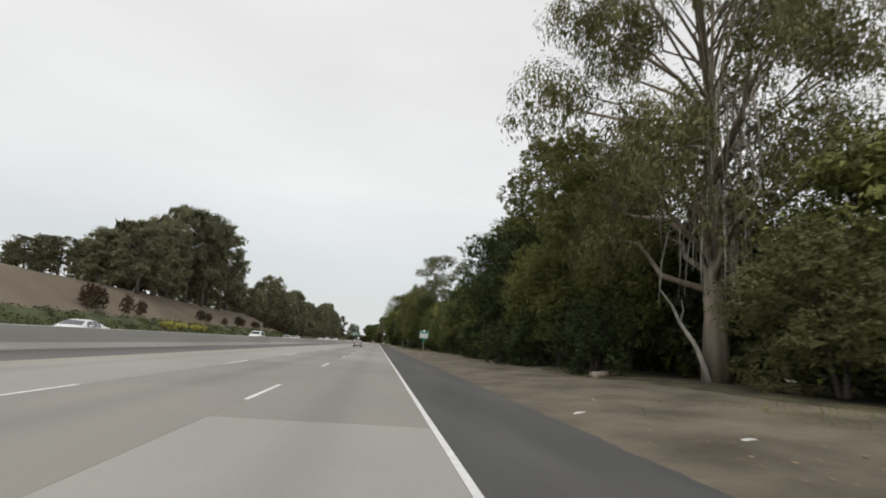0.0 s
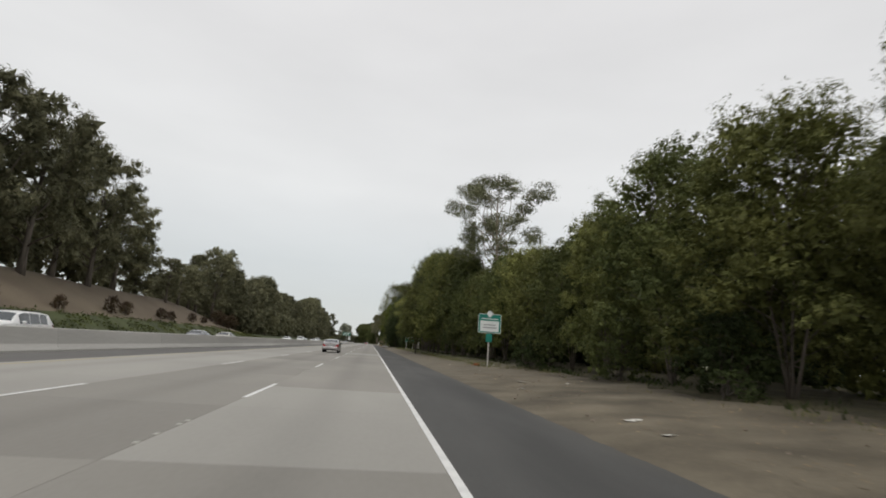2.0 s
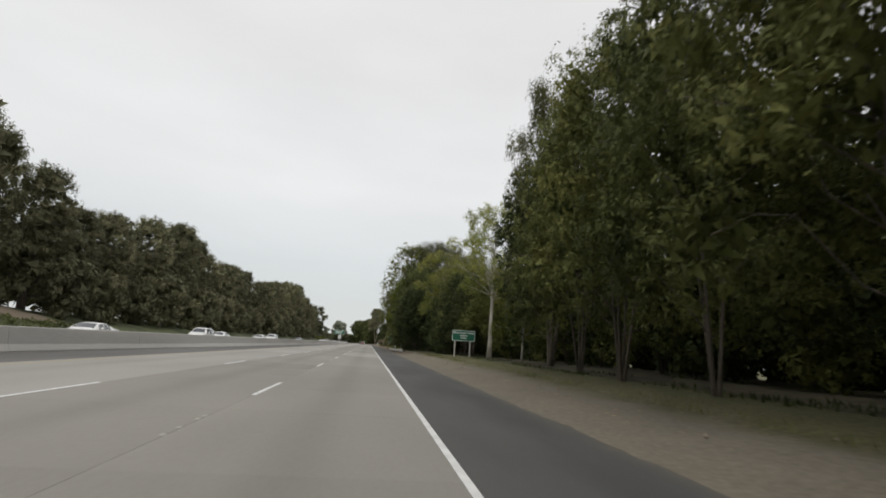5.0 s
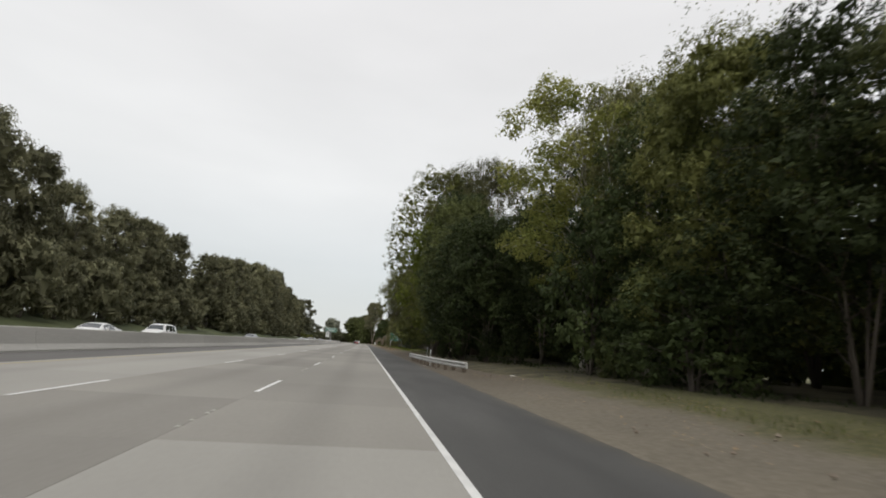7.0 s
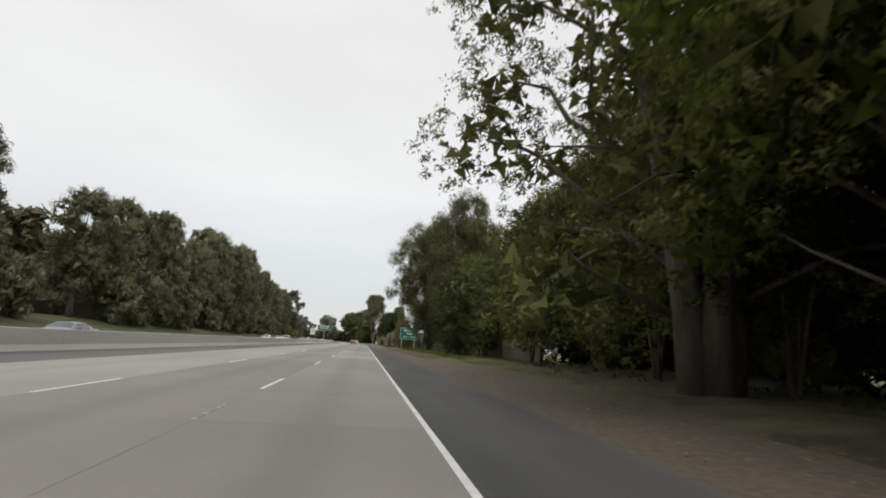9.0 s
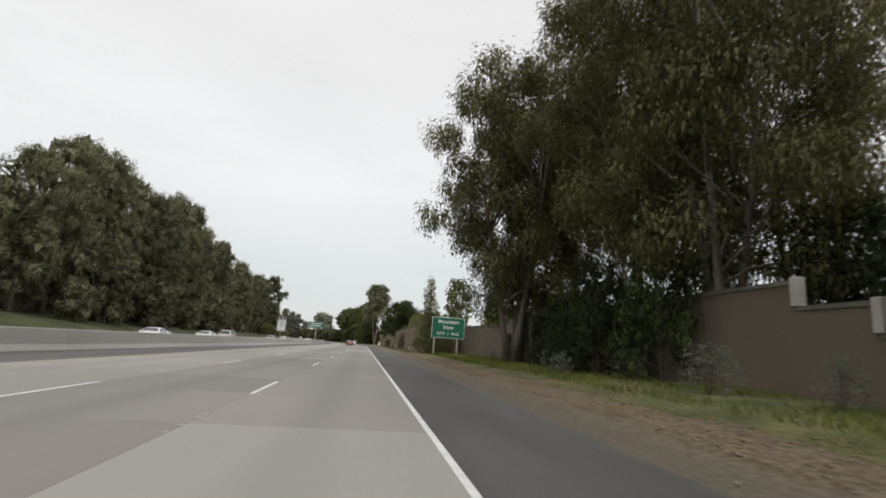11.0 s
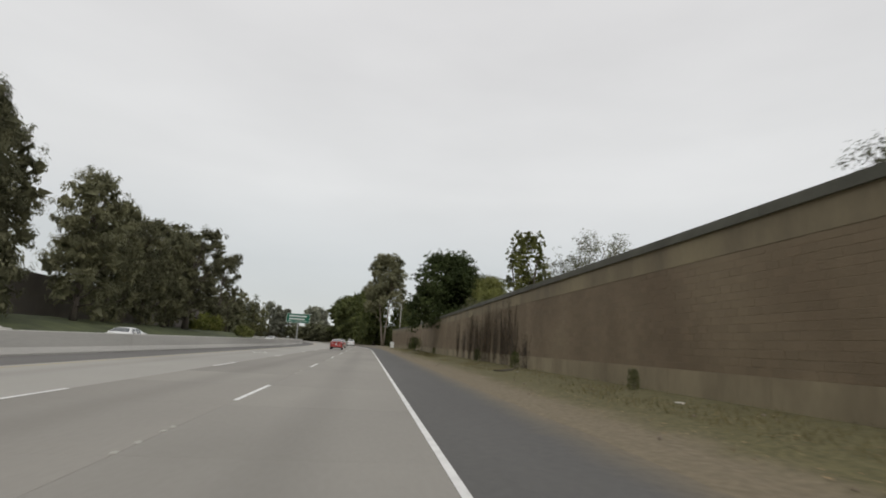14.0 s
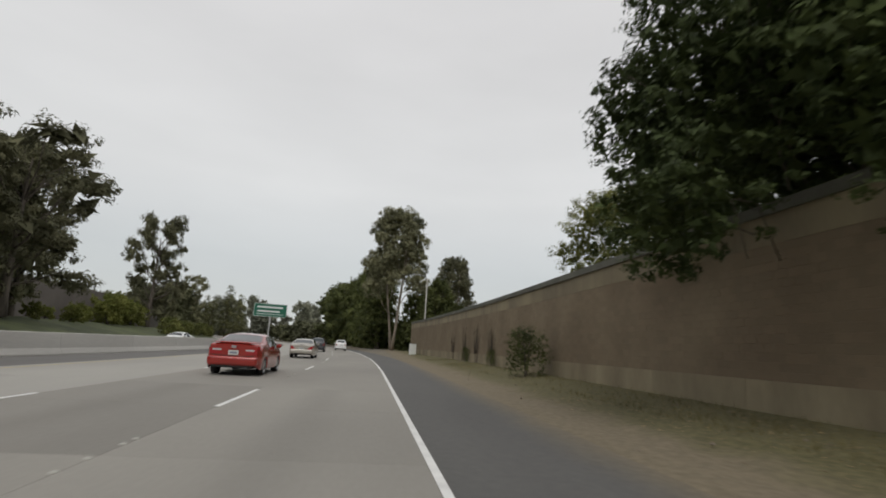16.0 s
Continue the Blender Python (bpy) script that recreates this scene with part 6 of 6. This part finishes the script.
        part("lamp_strip", block("lamp_strip", (c["lamp_w"] * 0.66, 0.012, 0.055), lamps, (s * (xb - c["lamp_w"] * 0.55), -L / 2 - 0.031, hb - (0.20 if c.get("chrome") else 0.11)), 0.005), top)
        part("head_lamp", block("head_lamp", (0.42, 0.05, 0.16), LAMP_CLEAR, (s * (car_section(L, c)[3][0] - 0.24), L / 2 + 0.004, c["belt"][1][-1] - 0.13), 0.03), top)
        for y in (c["rear"], c["front"]):
            wheel_parts(c, top, s * (c["W"] / 2 - 0.13), y - L / 2, c["wheel"])
    bm = bmesh.new()
    bmesh.ops.create_cube(bm, size=1, matrix=Matrix.Translation((0, -L / 2 + 0.05, 0.50)) @ Matrix.Diagonal((c["W"] - 0.16, 0.30, 0.32, 1)))
    bmesh.ops.bevel(bm, geom=bm.edges[:], offset=0.11, segments=4, profile=0.6, affect="EDGES")
    part("bumper", bm_mesh("bumper", bm, paint, True), top, "rounded rear bumper in body colour")
    part("boot_seam", block("boot_seam", (c["W"] - 0.42, 0.012, 0.012), TRIM, (0, -L / 2 - 0.004, 0.672), 0.003), top)
    if c.get("chrome"):
        part("brake_lamp", block("brake_lamp", (0.30, 0.05, 0.02), TRIM, (0, -L / 2 + 0.05, c["top"][1][1] - 0.012), 0.006), top, "slim high brake lamp on the boot lid")
    part("bumper_lip", block("bumper_lip", (c["W"] - 0.5, 0.12, 0.1), TRIM, (0, -L / 2 + 0.02, 0.325), 0.03), top)
    part("front_bumper", block("front_bumper", (c["W"] - 0.42, 0.14, 0.2), paint, (0, L / 2 + 0.02, 0.44), 0.06), top)
    part("grille", block("grille", (0.8, 0.05, 0.14), TRIM, (0, L / 2 + 0.012, 0.66), 0.02), top)
    plate_z = c["belt"][1][0] - 0.2
    np_ = part("number_plate", block("number_plate", (0.34, 0.012, 0.16), PLATE, (0, -L / 2 - 0.012, plate_z), 0.004), top)
    part("plate_bar", block("plate_bar", (0.24, 0.004, 0.06), PLATE_INK, (0, -L / 2 - 0.021, plate_z), 0.001), np_)
    part("boot_trim", block("boot_trim", (0.6, 0.02, 0.025), RIM if c.get("chrome") else paint, (0, -L / 2 - 0.010, plate_z + 0.12), 0.006), top)
    if c.get("spoiler"):
        part("spoiler", block("spoiler", (1.3, 0.14, 0.035), paint, (0, -L / 2 + 0.08, c["top"][1][1] + 0.025), 0.012), top, "low lip spoiler in body colour")
        part("badge", block("badge", (0.15, 0.012, 0.09), RIM, (0, -L / 2 - 0.014, plate_z + 0.20), 0.005), top)
    part("exhaust", block("exhaust", (0.12, 0.1, 0.05), RIM, (0.45, -L / 2 + 0.03, 0.29), 0.015), top)
    if c.get("rack"):
        for s in (1, -1):
            part("roof_rail", block("roof_rail", (0.04, 1.7, 0.04), TRIM, (s * 0.55, -0.5, c["rack"]), 0.01), top)
    return top


SEDAN = dict(L=4.8, W=1.82, rear=1.02, front=3.87, arch=0.36, wheel=0.32, lamp_w=0.36, chrome=True,
             belt=((0, 0.5, 1.2, 3.2, 4.1, 4.5, 4.8), (0.90, 0.97, 0.98, 0.95, 0.86, 0.78, 0.66)),
             top=((0, 0.1, 0.95, 1.0, 1.75, 2.3, 2.75, 3.1, 3.75, 3.8, 4.5, 4.8), (0.93, 1.02, 1.06, 1.09, 1.40, 1.45, 1.43, 1.36, 1.02, 0.98, 0.86, 0.68)),
             glass=dict(rear=(1.04, 1.66), front=(3.08, 3.68), sides=((1.55, 1.85), (1.89, 2.45), (2.5, 3.2))), seams=(1.72, 2.47, 3.4), handles=(1.95, 2.7))
RED = dict(SEDAN, L=4.8, W=1.83, lamp_w=0.44, chrome=False, spoiler=True,
           belt=((0, 0.5, 1.2, 3.2, 4.1, 4.5, 4.8), (0.98, 1.02, 1.01, 0.96, 0.88, 0.80, 0.68)),
           top=((0, 0.1, 0.8, 0.85, 1.65, 2.3, 2.8, 3.1, 3.85, 3.9, 4.5, 4.8), (1.03, 1.10, 1.13, 1.15, 1.42, 1.47, 1.44, 1.37, 1.03, 1.0, 0.88, 0.70)),
           glass=dict(rear=(0.88, 1.58), front=(3.08, 3.78), sides=((1.62, 2.3), (2.36, 3.25))), seams=(1.6, 2.33, 3.45), handles=(1.75, 2.5))
SUV = dict(SEDAN, L=4.75, W=1.88, arch=0.41, wheel=0.36, lamp_w=0.2, chrome=False, rack=1.80,
           belt=((0, 0.4, 1.2, 3.2, 4.1, 4.5, 4.75), (1.08, 1.10, 1.10, 1.07, 1.02, 0.96, 0.82)),
           top=((0, 0.12, 0.5, 1.2, 2.3, 2.9, 3.2, 3.8, 3.85, 4.5, 4.75), (1.12, 1.30, 1.70, 1.76, 1.77, 1.74, 1.62, 1.14, 1.10, 1.02, 0.84)),
           glass=dict(rear=(0.14, 0.45), front=(3.16, 3.72), sides=((0.75, 1.4), (1.46, 2.3), (2.36, 3.2))), seams=(1.43, 2.33, 3.5), handles=(1.55, 2.5))

SILVER_PAINT = plain("silver_paint", (0.36, 0.34, 0.34), 0.28, 0.55, 0.6)
RED_PAINT = plain("red_paint", (0.33, 0.026, 0.019), 0.25, 0.1, 0.8)
DARK_PAINT = plain("dark_paint", (0.030, 0.032, 0.038), 0.3, 0.3, 0.6)
WHITE_PAINT = plain("white_paint", (0.74, 0.74, 0.73), 0.3, 0.0, 0.6)
GREY_PAINT = plain("grey_paint", (0.22, 0.22, 0.24), 0.3, 0.4, 0.6)
TAN_PAINT = plain("champagne_paint", (0.45, 0.42, 0.37), 0.3, 0.4, 0.6)

car(SEDAN, pose(-4.32, 118.4, 0.0), "silver-grey four-door saloon car on the concrete lane", SILVER_PAINT, LAMP_RED)
car(RED, pose(-4.34, 490.2, 0.0), "bright red four-door saloon car on the concrete lane", RED_PAINT, LAMP_CLEAR)
car(SEDAN, pose(-4.74, 512, 0.0, 0, 0, 1), "silver saloon car following the red one at a distance", TAN_PAINT, LAMP_RED)
car(SUV, pose(-6.2 + 1.75 + bend(540), 540, 0.0, 0, 0, 3), "dark grey sport utility vehicle far ahead", DARK_PAINT, LAMP_RED)
car(SUV, pose(-0.7 + bend(562), 562, 0.0, 0, 0, 5), "small white hatchback car far ahead", WHITE_PAINT, LAMP_RED)
ONCOMING = ((-19.9, 38, "s", WHITE_PAINT), (-19.9, 90, "v", WHITE_PAINT), (-20.6, 124, "s", GREY_PAINT), (-20.4, 135, "s", TAN_PAINT), (-19.9, 186, "s", WHITE_PAINT), (-19.9, 211, "v", WHITE_PAINT), (-20.2, 220, "s", WHITE_PAINT), (-20.2, 246, "s", WHITE_PAINT),
            (-20.1, 258, "v", WHITE_PAINT), (-20.1, 300, "s", GREY_PAINT), (-20.3, 375, "s", WHITE_PAINT), (-20.3, 392, "s", WHITE_PAINT), (-20.0, 401, "v", TAN_PAINT), (-20.1, 439, "s", TAN_PAINT), (-20.1, 457, "s", WHITE_PAINT), (-20.3, 534, "s", WHITE_PAINT))
first = {}
for x, q, kind, paint in ONCOMING:
    words = {"white_paint": "white", "grey_paint": "dark grey", "champagne_paint": "pale champagne"}[paint.name]
    label = words + (" estate car" if kind == "v" else " saloon car") + " on the carriageway beyond the barrier"
    key = (kind, paint.name)
    m = pose(x + bend(q), q, -0.02, 0, 0, 180 - math.degrees(math.atan2(bend(q) - bend(q + 1), 1)))
    if key in first:
        tagged(copy_thing(first[key], m), label, "car", "oncoming cars")
    else:
        first[key] = car(SUV if kind == "v" else SEDAN, m, label, paint, LAMP_RED, "oncoming cars")


# ---------------------------------------------------------------- litter, stones, grass
for i, (x, q, w, d) in enumerate(((4.9, 12.2, 0.4, 0.25), (6.4, 8.4, 0.4, 0.3), (5.5, 58.2, 0.6, 0.45), (5.4, 66.8, 0.4, 0.3), (5.5, 50.5, 0.5, 0.3), (5.7, 68.6, 0.6, 0.4), (5.6, 76.6, 0.4, 0.3), (8.0, 78.3, 0.4, 0.3), (6.4, 88.0, 0.6, 0.4), (6.5, 79.5, 0.7, 0.5), (9.2, 82.0, 0.5, 0.3), (6.1, 97.1, 0.5, 0.4), (9.0, 95.7, 0.5, 0.3),
                                (6.5, 188.8, 0.6, 0.3), (6.5, 181.2, 0.7, 0.45), (6.6, 198.7, 0.6, 0.3), (5.2, 318.5, 0.4, 0.3), (5.5, 311.1, 0.7, 0.5), (5.4, 356.8, 0.6, 0.5), (5.0, 363.9, 0.4, 0.3), (7.9, 421.6, 0.5, 0.35), (7.8, 435.7, 0.3, 0.15), (7.2, 228.0, 0.4, 0.3), (8.0, 133, 0.6, 0.4), (7.0, 150, 0.5, 0.4), (4.3, 239.6, 0.5, 0.3))):
    bm = bmesh.new()
    bmesh.ops.create_grid(bm, x_segments=4, y_segments=3, size=0.5, matrix=Matrix.Diagonal((w * 0.62, d * 0.55, 1, 1)))
    for vert in bm.verts:
        vert.co.z = 0.015 + 0.06 * noise.noise((vert.co.x * 4, vert.co.y * 4, i * 3.1))
        vert.co.x += 0.14 * noise.noise((vert.co.x * 7, vert.co.y * 7, i))
        vert.co.y += 0.12 * noise.noise((vert.co.x * 7, vert.co.y * 7, i + 40))
    face = bmesh.ops.extrude_face_region(bm, geom=bm.faces[:])
    bmesh.ops.translate(bm, verts=[e for e in face["geom"] if isinstance(e, bmesh.types.BMVert)], vec=(0, 0, 0.006))
    ob = new("litter_scrap", bm_mesh("litter_scrap", bm, LITTER))
    ob.matrix_basis = pose(x, q, verge_z(x) + 0.0, 0, 0, 37 * i)
    tagged(ob, "flattened pale scrap of litter on the dirt", "litter", "scraps of litter")
crate = thing("broken_crate", "broken orange plastic crate lying on the verge", "litter", pose(7.7, 95.9, verge_z(7.7), 0, 0, 20))
ORANGE = material("faded_orange_plastic", (0.35, 0.13, 0.05), 0.7, 0, 0.15, 3, 20, 0.1)
part("side", block("side", (0.5, 0.03, 0.16), ORANGE, (0, -0.2, 0.09), 0.008), crate)
part("side", block("side", (0.03, 0.4, 0.14), ORANGE, (0.25, 0.01, 0.08), 0.008), crate)
part("base", block("base", (0.5, 0.4, 0.02), ORANGE, (0, 0.0, 0.02), 0.006), crate)

# fallen branch by the wall
v, f = [], []
tube(v, f, [(0, 0, 0.06), (0.5, 0.4, 0.05), (1.0, 1.1, 0.06), (1.4, 2.3, 0.08), (1.5, 3.6, 0.14)], [0.035, 0.06, 0.07, 0.05, 0.02], 7)
tube(v, f, [(1.0, 1.1, 0.06), (1.25, 1.2, 0.16), (1.4, 1.6, 0.3)], [0.03, 0.02, 0.01], 5)
fallen = new("fallen_branch", mesh_of("fallen_branch", v, f, BARK_DARK, True))
fallen.matrix_basis = pose(6.7, 436.3, verge_z(7.2), 0, 0, -10)
tagged(fallen, "dark fallen branch lying before the wall", "branch")

g = np.random.default_rng(77)


def scatter(name, label, n, x0, x1, y0, y1, size, slim, mat, upright, patch=0.0):
    """Blades or dead leaves over the verge, one object, thicker in patches."""
    x = g.uniform(x0, x1, n)
    q = g.uniform(y0, y1, n)
    if patch:
        keep = np.array([noise.noise((a * 0.35, b * 0.2, 4.0)) for a, b in zip(x, q)]) + g.normal(size=n) * 0.15 > patch - 0.2
        x, q = x[keep], q[keep]
    n = len(x)
    off = np.array([bend(b) for b in q])
    z = np.interp(x, (4, 5.4, 7.2, 9, 14, 24, 60), (-0.05, 0.07, 0.2, 0.33, 0.48, 0.55, 0.7)) + 0.02
    c = np.stack([x + off, q, z], 1)
    if upright:
        a = g.normal(size=(n, 3)) * 0.35 + np.array((0, 0, 1.0))
    else:
        a = g.normal(size=(n, 3)) * np.array((1, 1, 0.08))
        c[:, 2] += g.uniform(0.01, 0.06, n)
    a /= np.linalg.norm(a, axis=1)[:, None]
    b = np.cross(a, g.normal(size=(n, 3)) if upright else np.array((0, 0, 1.0)) + g.normal(size=(n, 3)) * 0.22)
    b /= np.linalg.norm(b, axis=1)[:, None]
    length = (size * g.uniform(0.5, 1.5, n))[:, None]
    v = np.empty((n, 3, 3))
    v[:, 0], v[:, 1], v[:, 2] = c - b * length * slim * 0.5, c + b * length * slim * 0.5, c + a * length
    tagged(new(name, cloud_mesh(name, v.reshape(-1, 3), mat)), label, "ground litter", kind="stuff")


scatter("leaf_litter", "dead leaves and bark strips strewn over the dirt", 34000, 5.0, 11.5, -5, 330, 0.075, 0.4, STRAW, False, 0.1)
scatter("leaf_litter", "dead leaves and straw along the edge of the weeds", 46000, 5.2, 8.2, 306, 400, 0.085, 0.35, STRAW, False, 0.05)
scatter("leaf_litter", "thin dead leaves before the sound wall", 9000, 5.0, 8.8, 400, 520, 0.075, 0.35, STRAW, False, 0.1)
# near-black blades put the shade at the thicket's foot into colour
scatter("undergrowth", "dark leafy undergrowth at the foot of the thicket", 16000, 10.3, 13.0, 26, 300, 0.24, 0.35, LEAF_OAK_SHADED, True, 0.3)
scatter("tall_grass", "tall bright green grass before the wall", 9000, 7.9, 10.6, 350, 367, 0.3, 0.07, WEED_BLADE, True, 0.0)
scatter("weeds", "green weeds and tall grass before the wall", 52000, 8.0, 13.3, 303, 398, 0.24, 0.10, WEED_BLADE, True, 0.05)
scatter("grass", "thin dry grass at the wall's foot", 22000, 6.4, 8.9, 399, 520, 0.13, 0.10, leaf_material("dry_blade", (0.105, 0.098, 0.037), (0.190, 0.162, 0.072), 0.4), True, 0.1)
scatter("grass", "thin olive grass and weeds at the edge of the thicket", 42000, 7.6, 11.4, 90, 312, 0.15, 0.10, BLADE, True, 0.12)
scatter("grass", "thin weeds on the dirt under the eucalyptus", 7000, 9.0, 14.5, 0, 90, 0.16, 0.12, BLADE, True, 0.25)
stone_v, stone_f = [], []
srng = random.Random(8)
for k in range(900):
    x, q, r = srng.uniform(4.3, 9.5), srng.uniform(0, 500), srng.uniform(0.015, 0.06)
    o = len(stone_v)
    zc = verge_z(x) + r * 0.5 + 0.01
    for dx, dy, dz in ((1, 0, 0), (-1, 0, 0), (0, 1, 0), (0, -1, 0), (0, 0, 0.8), (0, 0, -0.6)):
        s = r * srng.uniform(0.7, 1.3)
        stone_v.append((x + dx * s + bend(q), q + dy * s, zc + dz * s))
    stone_f += [(o + a, o + b, o + c) for a, b, c in ((0, 2, 4), (2, 1, 4), (1, 3, 4), (3, 0, 4), (2, 0, 5), (1, 2, 5), (3, 1, 5), (0, 3, 5))]
tagged(new("stones", mesh_of("stones", stone_v, stone_f, STONE)), "small stones scattered over the dirt verge", "stones", kind="stuff")

# dead pale trunk leaning by the big eucalyptus, and a log on the ground
v, f = [], []
tube(v, f, [(0, 0, -0.2), (-0.25, 0.2, 0.9), (-0.4, 0.5, 1.7), (-0.95, 0.8, 2.7), (-1.15, 1.1, 3.5), (-1.6, 1.3, 4.2)], [0.13, 0.12, 0.10, 0.085, 0.06, 0.03], 8)
tube(v, f, [(-0.95, 0.8, 2.7), (-0.7, 0.9, 3.3), (-0.75, 1.0, 3.8)], [0.05, 0.035, 0.015], 5)
dead = new("dead_trunk", mesh_of("dead_trunk", v, f, BARK_WHITE, True))
dead.matrix_basis = pose(14.55, 21.5, verge_z(14.3))
tagged(dead, "pale dead trunk leaning beside the eucalyptus", "tree trunk")
v, f = [], []
tube(v, f, [(0, 0, 0.12), (0.9, 0.5, 0.18), (1.8, 1.3, 0.22), (2.4, 2.2, 0.5)], [0.2, 0.19, 0.16, 0.1], 8)
log = new("fallen_log", mesh_of("fallen_log", v, f, BARK_PALE, True))
log.matrix_basis = pose(10.2, 24.0, verge_z(10.5))
tagged(log, "pale fallen log lying before the thicket", "log")

# loose bark hanging from the limbs of the big eucalyptus
strip_rnd = random.Random(21)
v, f = [], []
for k in range(110):
    a, rr, z = strip_rnd.uniform(0, 6.28), strip_rnd.uniform(0.5, 2.6), strip_rnd.uniform(6.0, 13.0)
    x, yy, n = rr * math.cos(a), rr * math.sin(a), strip_rnd.uniform(1.4, 4.2)
    w1, w2 = strip_rnd.uniform(-0.35, 0.35), strip_rnd.uniform(-0.35, 0.35)
    tube(v, f, [(x * 0.55, yy * 0.55, z + 0.5), (x * 0.9, yy * 0.9, z + 0.1), (x + w1 * 0.4, yy + w2 * 0.4, z - n * 0.4), (x + w1, yy + w2, z - n)], [0.06, 0.045, 0.035, 0.015], 4)
tagged(part("bark_strip", mesh_of("bark_strip", v, f, BARK_WHITE, True), MODELS[("euc", 0)]), "pale strips of loose hanging bark", kind="stuff")

# small ceramic markers on the lane line
dot = bmesh.new()
bmesh.ops.create_uvsphere(dot, u_segments=10, v_segments=5, radius=0.045, matrix=Matrix.Diagonal((1, 1, 0.36, 1)))
dot_mesh = bm_mesh("lane_marker", dot, material("dull_ceramic", (0.40, 0.39, 0.35), 0.5, 0, 0.15, 6, 40, 0.1))
for k in range(2, 38):
    for d in (9.4, 10.0, 10.8, 11.15):
        ob = new("lane_marker", dot_mesh)
        ob.matrix_basis = pose(LINE_A - 0.02, 11.33 + 14.63 * (k - 1) + d, 0.004)
        tagged(ob, "small round raised marker on the lane line", "road marking", "lane markers", "structure")
# leafy cover on the foot of the far bank
n = 16000
cx = g.uniform(-32.8, -29.3, n)
cy = g.uniform(15, 215, n)
low = np.array([bank_height(a, b) + (0.22 * noise.noise((a * 0.35, b * 0.22, 1.7))) for a, b in zip(cx, cy)])
keep = np.array([noise.noise((a * 0.8, b * 0.3, 9.0)) for a, b in zip(cx, cy)]) > -0.15
c = np.stack([cx, cy, low + g.uniform(0.0, 0.22, n)], 1)[keep]
tagged(new("ground_cover", cloud_mesh("ground_cover", leaf_cloud(c, 0.26, 0.6, 0.0, g), LEAF_DARK)), "low leafy ground cover on the bank's foot", "ground cover", kind="stuff")
